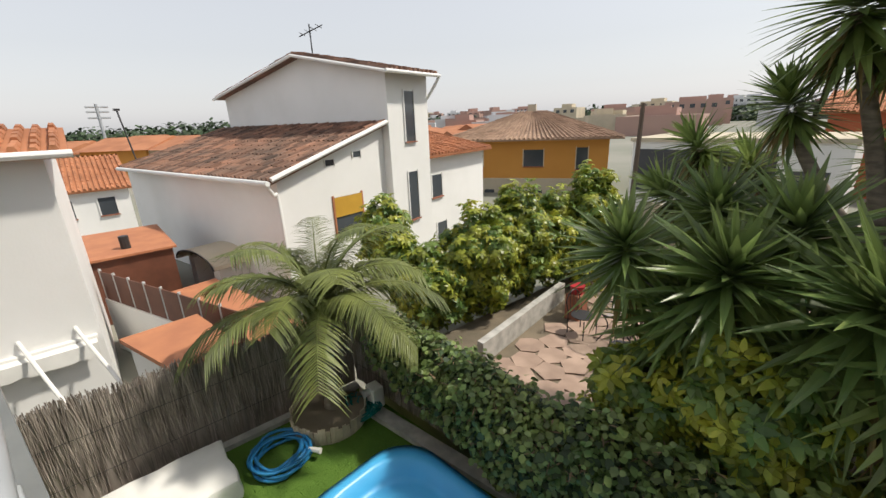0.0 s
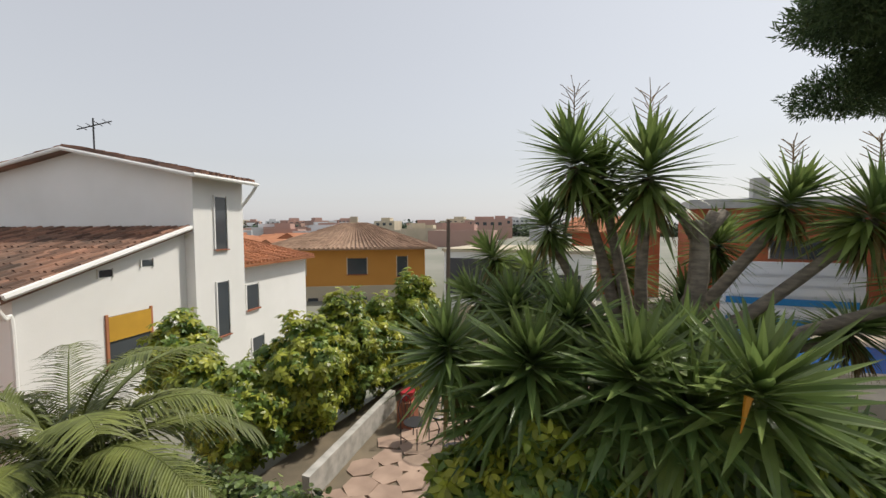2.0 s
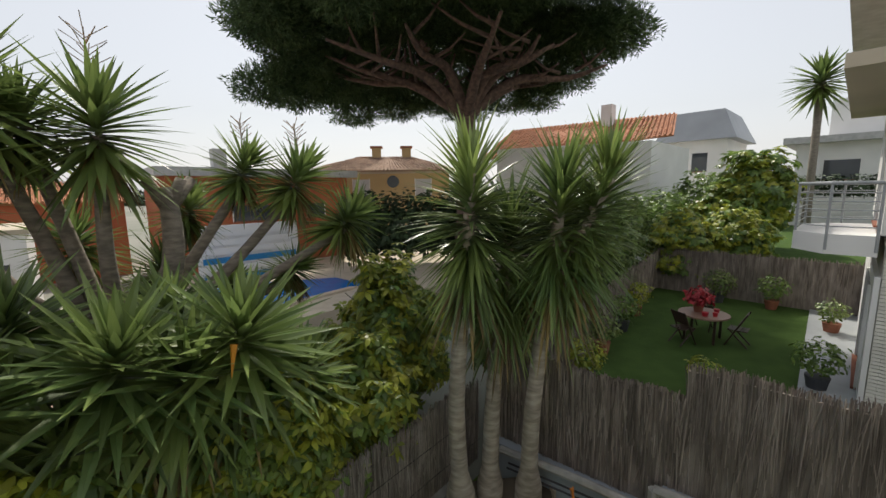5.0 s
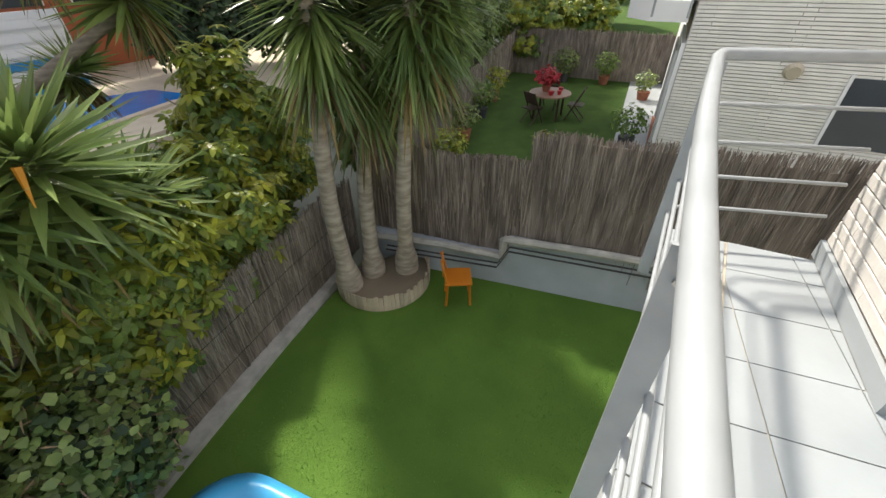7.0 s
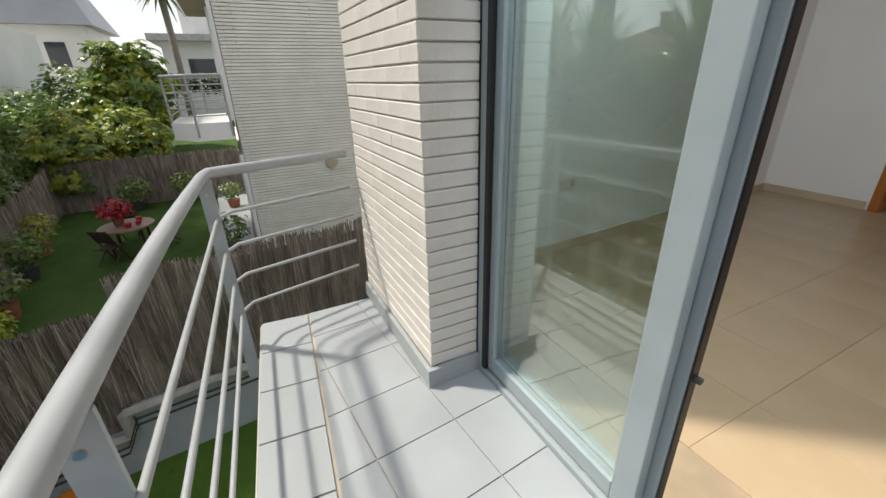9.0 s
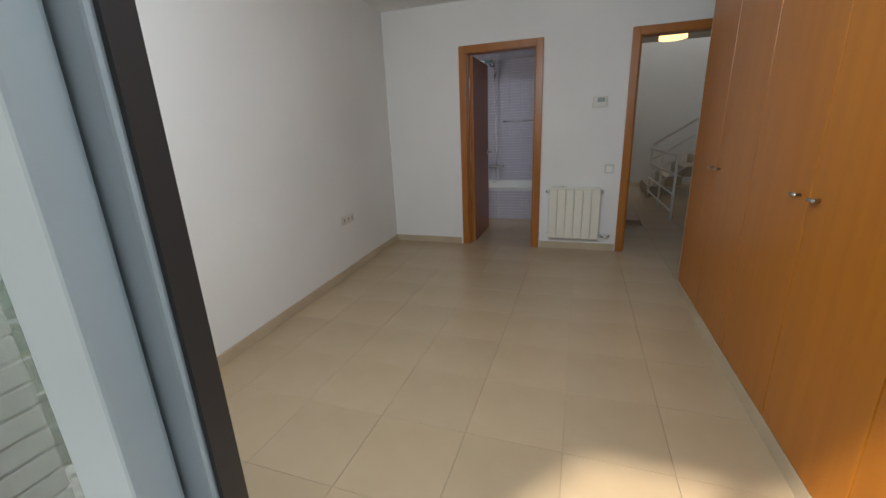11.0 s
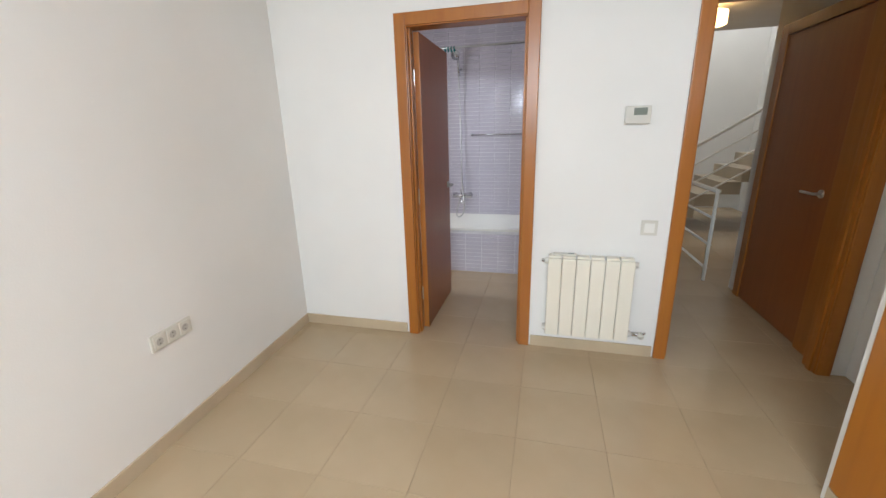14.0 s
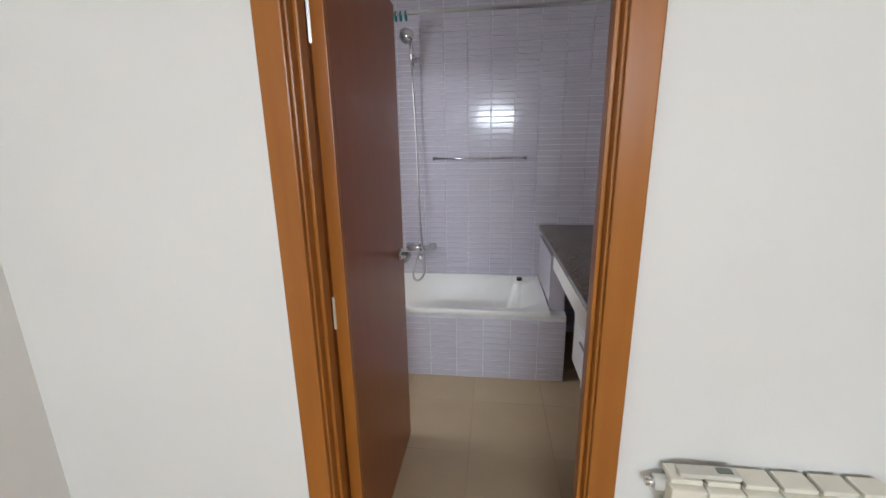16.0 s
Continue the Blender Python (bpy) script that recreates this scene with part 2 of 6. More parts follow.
def raw(name, verts, faces, material, parent=None, kind="", smooth=False):
    me = bpy.data.meshes.new(name)
    me.from_pydata(verts, [], faces)
    if smooth:
        me.polygons.foreach_set("use_smooth", [True] * len(me.polygons))
    me.materials.append(M[material])
    ob = new(name, me)
    if parent:
        ob.parent = parent
    if kind:
        ob["kind"] = kind
    return ob


def thing(name, label, category, group="", kind="", at=(0, 0, 0)):
    ob = new(name)
    ob.location = at
    return tagged(ob, label, category, group, kind)


def add_box(bm, a, b, bevel=0.0):
    vs = [bm.verts.new((x, y, z)) for x in (a[0], b[0]) for y in (a[1], b[1]) for z in (a[2], b[2])]
    fs = [bm.faces.new([vs[i] for i in q]) for q in ((0, 1, 3, 2), (4, 6, 7, 5), (0, 4, 5, 1), (2, 3, 7, 6), (0, 2, 6, 4), (1, 5, 7, 3))]
    if bevel:
        es = list({e for f in fs for e in f.edges})
        bmesh.ops.bevel(bm, geom=es, offset=bevel, segments=2, affect="EDGES", profile=0.6)
    return bm


def box(a, b, bevel=0.0):
    return add_box(bmesh.new(), a, b, bevel)


def add_prism(bm, poly, z0, z1):
    lo = [bm.verts.new((*p[:2], z0)) for p in poly]
    hi = [bm.verts.new((*p[:2], z1)) for p in poly]
    n = len(poly)
    bm.faces.new(lo[::-1]), bm.faces.new(hi)
    for i in range(n):
        bm.faces.new((lo[i], lo[(i + 1) % n], hi[(i + 1) % n], hi[i]))
    return bm


def prism(poly, z0, z1):
    return add_prism(bmesh.new(), poly, z0, z1)


def add_tube(bm, pts, radii, seg=10, cap=True):
    pts = [Vector(p) for p in pts]
    if not hasattr(radii, "__len__"):
        radii = [radii] * len(pts)
    rings, side = [], None
    for i, p in enumerate(pts):
        d = (pts[min(i + 1, len(pts) - 1)] - pts[max(i - 1, 0)]).normalized()
        if side is None:
            side = d.orthogonal().normalized()
        else:
            side = (side - d * side.dot(d)).normalized()
        up = d.cross(side)
        rings.append([bm.verts.new(p + radii[i] * (math.cos(a) * side + math.sin(a) * up)) for a in (2 * math.pi * k / seg for k in range(seg))])
    for a, b in zip(rings, rings[1:]):
        for k in range(seg):
            bm.faces.new((a[k], a[(k + 1) % seg], b[(k + 1) % seg], b[k]))
    if cap:
        bm.faces.new(rings[0][::-1]), bm.faces.new(rings[-1])
    return bm


def tube(pts, radii, seg=10, cap=True):
    return add_tube(bmesh.new(), pts, radii, seg, cap)


def curve_pts(pts, n=24):
    """A smooth line through the points."""
    pts = [Vector(p) for p in pts]
    out = []
    for i in range(len(pts) - 1):
        p0, p1, p2, p3 = pts[max(i - 1, 0)], pts[i], pts[i + 1], pts[min(i + 2, len(pts) - 1)]
        for k in range(n):
            t = k / n
            out.append(0.5 * (2 * p1 + (p2 - p0) * t + (2 * p0 - 5 * p1 + 4 * p2 - p3) * t * t + (3 * p1 - p0 - 3 * p2 + p3) * t ** 3))
    return out + [pts[-1]]


rng = np.random.default_rng(7)


def leaf_cloud(centres, normals, length, width, jitter=0.5):
    """Folded diamond leaves at the centres, turned roughly along the normals."""
    n = len(centres)
    d = normals + rng.normal(0, jitter, (n, 3))
    d /= np.linalg.norm(d, axis=1)[:, None]
    s = np.cross(d, rng.normal(0, 1, (n, 3)))
    s /= np.linalg.norm(s, axis=1)[:, None]
    u = np.cross(s, d)
    ln = (length * rng.uniform(0.6, 1.25, n))[:, None]
    wd = width * ln / length
    v = np.stack([centres, centres + d * ln * 0.5 + s * wd * 0.5, centres + d * ln - u * ln * 0.15, centres + d * ln * 0.5 - s * wd * 0.5], 1).reshape(-1, 3)
    i = np.arange(n)[:, None] * 4
    return v, np.hstack([i, i + 1, i + 2, i + 3])


def leaf_facing(centres, normals, length, width, jitter=0.5):
    """Single oblong leaves whose faces turn outwards and up to the light, tips hanging a little."""
    n = len(centres)
    f = normals * 0.6 + np.array((0, 0, 0.55)) + rng.normal(0, jitter * 0.6, (n, 3))
    f /= np.linalg.norm(f, axis=1)[:, None]
    d = rng.normal(0, 1, (n, 3)) + normals * 0.5 - np.array((0, 0, 0.4))
    d -= f * np.sum(d * f, axis=1)[:, None]
    d /= np.linalg.norm(d, axis=1)[:, None]
    return leaf_polys(centres, d, f, length * rng.uniform(0.65, 1.25, n), width / length)


def leaf_polys(base, d, f, ln, ratio):
    """Six-cornered leaf outlines from base points along d, facing f, tips bent back."""
    s, ln = np.cross(f, d), ln[:, None]
    w = ln * ratio * 0.5
    v = np.stack([base, base + d * ln * 0.35 + s * w, base + d * ln * 0.75 + s * w * 0.75 - f * ln * 0.08, base + d * ln - f * ln * 0.2,
                  base + d * ln * 0.75 - s * w * 0.75 - f * ln * 0.08, base + d * ln * 0.35 - s * w], 1).reshape(-1, 3)
    i = np.arange(len(base))[:, None] * 6
    return v, np.hstack([i + k for k in range(6)])


def leaf_whorls(centres, normals, length, width, jitter=0.4, rays=7):
    """Umbrella-like whorls: leaflets spread round each centre, facing outwards and up."""
    n = len(centres)
    f = normals * 0.65 + np.array((0, 0, 0.55)) + rng.normal(0, jitter * 0.6, (n, 3))
    f /= np.linalg.norm(f, axis=1)[:, None]
    a = np.cross(f, rng.normal(0, 1, (n, 3)))
    a /= np.linalg.norm(a, axis=1)[:, None]
    b = np.cross(f, a)
    size = rng.uniform(0.7, 1.25, n)
    bs, ds, fs, ls = [], [], [], []
    for k in range(rays):
        t = 2 * math.pi * k / rays + rng.normal(0, 0.12, n)
        d = a * np.cos(t)[:, None] + b * np.sin(t)[:, None] - f * 0.22 * rng.uniform(0.2, 1.8, n)[:, None]
        d /= np.linalg.norm(d, axis=1)[:, None]
        g = f - d * np.sum(f * d, axis=1)[:, None]
        g /= np.linalg.norm(g, axis=1)[:, None]
        bs.append(centres + d * 0.012), ds.append(d), fs.append(g), ls.append(length * size * rng.uniform(0.8, 1.1, n))
    return leaf_polys(np.concatenate(bs), np.concatenate(ds), np.concatenate(fs), np.concatenate(ls), width / length)


def blob_points(c, r, n, shell=0.55):
    """Points in the outer shell of a lumpy ellipsoid."""
    d = rng.normal(0, 1, (n, 3))
    d /= np.linalg.norm(d, axis=1)[:, None]
    lump = 1 + 0.16 * np.sin(d[:, 0] * 7 + c[0] * 3) * np.cos(d[:, 1] * 6 + c[1]) + 0.12 * np.sin(d[:, 2] * 9 + c[2])
    rad = (shell + (1 - shell) * rng.random(n) ** 0.6) * lump
    return np.array(c) + d * rad[:, None] * np.array(r), d


def foliage(name, blobs, material, parent, length, width, count, jitter=0.6, kind="stuff", whorl=False):
    cs, ns = [], []
    for c, r in blobs:
        vol = (r[0] * r[1] + r[1] * r[2] + r[0] * r[2]) / 3
        p, d = blob_points(c, r, max(20, int(count * vol / (6 if whorl else 1))))
        cs.append(p), ns.append(d)
    v, f = (leaf_whorls if whorl else leaf_facing)(np.concatenate(cs), np.concatenate(ns), length, width, jitter)
    return raw(name, v.tolist(), f.tolist(), material, parent, kind)


def grid_joined(name, material, parent, cells, kind="stuff"):
    """Many small boxes in one mesh: cells of (lo, hi)."""
    v, f = [], []
    for a, b in cells:
        k = len(v)
        v += [(x, y, z) for x in (a[0], b[0]) for y in (a[1], b[1]) for z in (a[2], b[2])]
        f += [tuple(k + i for i in q) for q in ((0, 1, 3, 2), (4, 6, 7, 5), (0, 4, 5, 1), (2, 3, 7, 6), (0, 2, 6, 4), (1, 5, 7, 3))]
    return raw(name, v, f, material, parent, kind)


def piece(name, mesh, parent, m):
    o = new(name, mesh)
    o.parent = parent
    o.matrix_basis = m
    return o


def slab_mesh(name, w, d, h, material, bev=0.003, end=None):
    """A flat piece with chamfered top, its corner at the origin."""
    bm = bmesh.new()
    lo = [bm.verts.new(p) for p in ((0, 0, 0), (w, 0, 0), (w, d, 0), (0, d, 0))]
    mid = [bm.verts.new(p) for p in ((0, 0, h - bev), (w, 0, h - bev), (w, d, h - bev), (0, d, h - bev))]
    e = bev if end is None else end
    hi = [bm.verts.new(p) for p in ((e, bev, h), (w - e, bev, h), (w - e, d - bev, h), (e, d - bev, h))]
    bm.faces.new(hi)
    for a, b in ((lo, mid), (mid, hi)):
        for i in range(4):
            bm.faces.new((a[i], a[(i + 1) % 4], b[(i + 1) % 4], b[i]))
    me = bpy.data.meshes.new(name)
    bm.to_mesh(me)
    bm.free()
    me.materials.append(M[material])
    return me


def structure(name, bm, material, label="", category="", smooth=False):
    return tagged(part(name, bm, material, smooth=smooth), label or name.replace("_", " "), category or name.split("_")[0], kind="structure")

# ---- ground and garden structure ----
GZ = -2.9
structure("ground", box((-3000, -3000, -3.9), (3000, 3000, -3.62)), "farland", "dry hazy town ground reaching the horizon", "ground")


def front_y(x):
    return 4.5 + 0.098 * x


structure("garden_base", prism([(-5.1, -0.6), (5.5, 0.1), (4.9, front_y(4.9)), (-5.0, front_y(-5.0))], -3.6, GZ - 0.02), "turf", "green artificial turf of the small garden", "lawn")
structure("patio_base", prism([(-5.2, 4.35), (2.2, 5.0), (3, 14), (-4.9, 14)], -3.6, GZ - 0.04), "earth", "dry earth of the patio garden behind the fence", "ground")
structure("neighbour_lawn", prism([(5.55, -1.5), (18.6, -1.5), (18.6, 7.2), (4.98, 5.2)], -3.6, GZ), "lawn", "shaded green lawn of the garden next door", "lawn")
structure("neighbour_terrace", prism([(9.8, 1.0), (18.4, 1.0), (18.4, 2.15), (10.6, 1.85)], GZ - 0.1, GZ + 0.06), "btile", "pale tiled terrace along the house next door", "terrace")
structure("pool_deck", prism([(3.0, 14.5), (26, 14.5), (26, 26), (3.0, 26)], -3.6, -3.0), "sand", "pale stone deck round the swimming pool", "deck")

# kerbs along the turf
kerb_f = structure("kerb_front", prism([(-4.75, 3.64), (-1.5, 4.16), (2.08, 4.68), (4.1, 4.96), (4.1, 5.14), (2.08, 4.87), (-1.5, 4.36), (-4.75, 3.86)], GZ - 0.1, GZ + 0.07), "kerb", "weathered pale concrete kerb along the reed fence", "kerb")
structure("kerb_side", prism([(-5.12, 0.2), (-4.98, 0.2), (-4.82, 4.0), (-4.95, 4.0)], GZ - 0.1, GZ + 0.05), "kerb", "thin concrete kerb under the reed fence", "kerb")
# low wall with a step under the side fence
structure("wall_garden_low", prism([(5.42, 0.0), (5.58, 0.02), (5.24, 2.62), (5.07, 2.60)], GZ - 0.1, -2.05), "greywall", "low blue grey rendered garden wall", "wall")
structure("wall_garden_low_2", prism([(5.068, 2.60), (5.24, 2.62), (4.93, 4.9), (4.74, 4.9)], GZ - 0.1, -2.36), "greywall", "lower part of the grey rendered garden wall", "wall")
for nm, a, b, z in (("trim_coping", (5.35, 0.0), (4.99, 2.66), -2.05), ("trim_coping_2", (4.99, 2.66), (4.68, 4.6), -2.36)):
    bm = tube(curve_pts([(a[0], a[1], z), ((a[0] + b[0]) / 2 + 0.02, (a[1] + b[1]) / 2, z + 0.02), (b[0], b[1], z)], 6), 0.055, 8)
    structure(nm, bm, "kerb", "rough pale mortar coping on the low wall", "coping")
structure("trim_coping_3", tube([(4.99, 2.66, -2.36), (4.99, 2.66, -2.05)], 0.06, 8), "kerb", "rough mortar step of the coping", "coping")
for k, off in enumerate((0.06, 0.10)):
    t = thing("garden_pipe", "thin dark drip pipe along the low wall", "pipe", "drip pipes")
    zz = 0.07 + 0.05 * k
    part("pipe", tube([(5.33 - off, 0.1, -2.05 - zz), (5.0 - off, 2.55, -2.05 - zz), (4.97 - off, 2.7, -2.36 - zz), (4.66 - off, 4.4, -2.36 - zz)], 0.014, 6), "wire", t)


# ---- reed fences ----
def reed_fence(a, b, z0, z1a, z1b, label, n=None, ivy=False):
    a, b = np.array(a, float), np.array(b, float)
    ln = np.linalg.norm(b - a)
    u = (b - a) / ln
    nrm = np.array((-u[1], u[0]))
    f = thing("reed_fence", label, "fence", "reed fences", at=(0, 0, 0))
    part("backing", prism([tuple(a - nrm * 0.012), tuple(b - nrm * 0.012), tuple(b + nrm * 0.012), tuple(a + nrm * 0.012)], z0, min(z1a, z1b) - 0.06), "reed", f)
    n = n or int(ln * 620)
    v, fc = [], []
    s = rng.random(n) * ln
    side = rng.choice((-1, 1), n)
    for i in range(n):
        top = z1a + (z1b - z1a) * s[i] / ln + rng.normal(0, 0.022) + 0.025 * math.sin(s[i] * 5)
        if rng.random() < 0.45:
            top = z0 + (top - z0) * rng.uniform(0.35, 0.95)
        lo = max(z0, top - rng.uniform(0.35, 0.9))
        w = rng.uniform(0.0022, 0.0055) if n > 1600 else rng.uniform(0.004, 0.011)
        p = a + u * s[i] + nrm * side[i] * rng.uniform(0.012, 0.032)
        q = p + u * rng.normal(0, 0.035) + nrm * side[i] * rng.uniform(-0.004, 0.012)
        k = len(v)
        for base, z in ((p, lo), (q, top)):
            for d in (-u * w, nrm * side[i] * w * 1.3, u * w):
                v.append((base[0] + d[0], base[1] + d[1], z))
        fc += [(k, k + 1, k + 4, k + 3), (k + 1, k + 2, k + 5, k + 4)]
    raw("reeds", v, fc, "reed", f, "stuff")
    for h in (0.3, 0.7):
        z = z0 + (min(z1a, z1b) - z0) * h
        part("tie_wire", tube([(*(a - nrm * 0.045), z), (*(b - nrm * 0.045), z)], 0.003, 4), "wire", f)
    return f


reed_fence((-5.15, -1.0), (-5.05, 4.05), GZ, -1.42, -1.5, "grey brown dry heather screen fence beside the turf")
reed_fence((-5.05, 4.10), (4.85, 5.19), GZ + 0.02, -1.72, -1.55, "grey brown heather screen fence behind the planter and hedge")
reed_fence((5.6, -2.0), (5.17, 2.45), -2.5, -0.45, -0.55, "tall dry heather screen fence on the low grey wall")
reed_fence((5.17, 2.45), (4.92, 5.0), -2.5, -0.93, -0.95, "lower dry heather screen fence on the garden wall")
reed_fence((18.5, -0.5), (18.4, 7.0), GZ, -1.15, -1.15, "brown heather screen fence at the end of the lawn", n=900)
reed_fence((5.3, 5.2), (18.4, 7.0), GZ, -1.5, -1.3, "brown heather screen fence beside the neighbour lawn", n=1500)


# ---- balcony ----
structure("balcony_slab", prism([(2.60, 0.44), (2.60, 1.06), (1.25, 1.17), (0.5, 1.19), (-0.4, 1.085), (-2.6, 0.66), (-2.6, -0.30), (1.76, 0.18), (1.765, 0.44)], -0.30, -0.012), "slab", "grey concrete balcony slab", "balcony")
bt = structure("balcony_floor", prism([(2.598, 0.445), (2.598, 1.055), (1.25, 1.165), (0.5, 1.185), (-0.4, 1.08), (-2.59, 0.65), (-2.59, -0.29), (1.755, 0.185), (1.762, 0.445)], -0.011, -0.006), "bgrout", "pale tiles with sandy joints on the balcony", "floor")
sk = structure("baseboard_pillar", prism([(1.735, 0.455), (2.645, 0.455), (2.645, 0.435), (1.758, 0.435), (1.765, 0.21), (1.742, 0.205)], 0.0, 0.085), "btile", "pale grey tile skirting at the brick pillar", "skirting")

# railing
railing = thing("balcony_railing", "grey painted steel railing along the balcony edge", "railing")
R0, R1, R2, RW = (-2.5, 0.72), (0.8, 1.226), (2.55, 1.125), (2.72, 0.47)
top = curve_pts([(*R0, 0.84), (-1.4, 0.95, 0.84), (-0.41, 1.13, 0.84), (0.2, 1.205, 0.84), (*R1, 0.84), (1.7, 1.193, 0.84), (2.47, 1.135, 0.84)], 6) + [Vector((2.55, 1.115, 0.84)), Vector((2.575, 1.04, 0.84)), Vector((*RW, 0.84))]
part("handrail", tube(top, 0.0235, 16), "rail", railing, smooth=True)
for z in (0.66, 0.50, 0.34, 0.18):
    off = 0.03 if z > 0.3 else 0.02
    part("bar", tube([(R0[0], R0[1] - 0.02, z), (-1.4, 0.93, z), (-0.41, 1.11, z), (0.2, 1.195, z), (R1[0], R1[1] - 0.02, z), (2.45, 1.115, z), (2.53, 1.06, z), (RW[0] - 0.03, RW[1], z)], 0.0085, 8), "rail", railing, smooth=True)
for x, y in ((-2.3, 0.76), (-1.1, 1.01), (0.0, 1.18), (1.08, 1.226), (2.44, 1.132)):
    bm = bmesh.new()
    add_prism(bm, [(x - 0.005, y - 0.03), (x + 0.005, y - 0.03), (x + 0.005, y + 0.025), (x - 0.005, y + 0.025)], -0.2, 0.83)
    p = part("post", bm, "rail", railing)
    part("bolt", tube([(x - 0.012, y, 0.77), (x + 0.012, y, 0.77)], 0.007, 6), "steel", p)

# pillar core and facade walls
structure("wall_pillar", prism([(1.768, 0.421), (2.63, 0.427), (2.63, 0.0), (1.80, 0.0), (1.772, 0.195)], -3.5, 5.2), "joint", "mortar core of the white brick pillar", "wall")
structure("wall_front_west", prism([(-4.6, -0.50), (0.12, 0.022), (0.169, 0.2), (0.169, -0.17), (-4.6, -0.70)], -3.5, 5.2), "wall", "white front wall of the house", "wall")
structure("wall_front_low", prism([(0.17, 0.2), (1.79, 0.2), (1.79, 0.0), (0.17, -0.17)], -3.5, -0.02), "wall", "white front wall below the balcony", "wall")
structure("wall_front_lintel", prism([(0.17, 0.2), (1.79, 0.2), (1.79, 0.0), (0.17, -0.17)], 2.362, 5.2), "wall", "white wall over the sliding door", "wall")
structure("wall_front_east", prism([(1.81, 0.0), (2.9, 0.0), (2.9, -0.12), (1.81, -0.12)], -0.02, 2.6), "wall", "white wall beside the sliding door", "wall")
structure("eave", prism([(-4.6, 0.9), (2.9, 1.0), (2.9, -0.2), (-4.6, -0.8)], 5.2, 5.35), "slab", "grey roof edge of the house", "eave")

structure("door_sill", box((0.17, -0.02, -0.10), (1.79, 0.206, -0.013)), "alu", "grey sill under the sliding door", "sill")

# ---- bedroom structure ----
CZ = 2.52
structure("floor", prism([(-0.78, 0.0), (2.76, 0.15), (2.76, -6.2), (0.5, -6.2), (0.5, -9.6), (-2.3, -9.6), (-2.3, -5.3), (-0.78, -5.3)], -0.12, -0.005), "grout", "beige porcelain floor tiles with fine joints", "floor")
bm = box((-2.4, -7.5, CZ), (2.9, 0.02, CZ + 0.1))
add_box(bm, (0.26, -9.7, CZ), (2.9, -7.5001, CZ + 0.1))
structure("ceiling", bm, "ceil", "white painted ceiling", "ceiling")
structure("ceiling_stair", box((-2.5, -9.7, 4.9), (0.34, -7.4, 5.0)), "ceil", "white ceiling over the stairwell", "ceiling")
structure("wall_stair_upper", box((-2.4, -7.5, CZ + 0.1), (0.3, -7.4, 4.9)), "wall", "white wall over the landing", "wall")
structure("wall_stair_east", box((0.26, -9.6, CZ + 0.1), (0.34, -7.4, 4.9)), "wall", "white stairwell wall", "wall")
bm = box((2.75, -6.25, 0), (2.95, -5.25, CZ))
for lo_, hi_ in (((2.75, -5.2499, 0), (2.95, -4.5501, 1.15)), ((2.75, -5.2499, 2.1), (2.95, -4.5501, CZ)), ((2.75, -4.55, 0), (2.95, -4.0501, CZ))):
    add_box(bm, lo_, hi_)
structure("wall_bath_east", bm, "wall", "white bathroom wall with a small window", "wall")
structure("wall_east", prism([(2.753, -4.05), (2.95, -4.05), (2.95, -0.001), (2.505, -0.001)], 0, CZ), "wall", "plain white bedroom wall", "wall")
structure("wall_west", box((-0.98, -4.0, 0), (-0.78, -0.2, CZ)), "wall", "white wall behind the wardrobe", "wall")
DB0, DB1, DH0, DH1 = 1.105, 1.815, -0.62, 0.175      # clear openings of the bathroom and hall doors
DT = 2.03
structure("wall_inner_east", box((DB1 + 0.02, -4.10, 0), (2.75, -4.0, CZ)), "wall", "white wall beside the bathroom door", "wall")
structure("wall_inner_mid", box((DH1 + 0.02, -4.10, 0), (DB0 - 0.02, -4.0, CZ)), "wall", "white wall with thermostat and radiator", "wall")
structure("wall_inner_west", box((-0.98, -4.10, 0), (DH0 - 0.02, -4.0, CZ)), "wall", "white wall behind the hall door", "wall")
structure("wall_inner_over_bath", box((DB0 - 0.02, -4.10, DT + 0.02), (DB1 + 0.02, -4.0, CZ)), "wall", "white wall over the bathroom door", "wall")
structure("wall_inner_over_hall", box((DH0 - 0.02, -4.10, DT + 0.02), (DH1 + 0.02, -4.0, CZ)), "wall", "white wall over the hall door", "wall")
structure("ceiling_boxing", box((-0.78, -4.0, 2.46), (0.33, -0.2, CZ)), "ceil", "lowered white ceiling strip over the wardrobe side", "ceiling")


def door_frame(name, x0, x1, parent_label):
    """A door lining and its architraves on the room side."""
    d = thing(name, parent_label, "door", kind="structure")
    w = 0.075
    for nm, a, b in (("lining", (x0 - 0.018, -4.112, 0), (x0, -3.994, DT)), ("lining", (x1, -4.112, 0), (x1 + 0.018, -3.994, DT)), ("lining", (x0 - 0.018, -4.112, DT), (x1 + 0.018, -3.994, DT + 0.018)),
                     ("architrave", (x0 - w, -3.997, 0), (x0 - 0.006, -3.978, DT + w)), ("architrave", (x1 + 0.006, -3.997, 0), (x1 + w, -3.978, DT + w)), ("architrave", (x0 - 0.0055, -3.997, DT + 0.006), (x1 + 0.0055, -3.978, DT + w)),
                     ("architrave", (x0 - w, -4.122, 0), (x0 - 0.006, -4.103, DT + w)), ("architrave", (x1 + 0.006, -4.122, 0), (x1 + w, -4.103, DT + w)),
                     ("stop", (x0, -4.06, 0), (x0 + 0.012, -4.02, DT)), ("stop", (x1 - 0.012, -4.06, 0), (x1, -4.02, DT))):
        part(nm, box(a, b, 0.004), "wood", d)
    return d


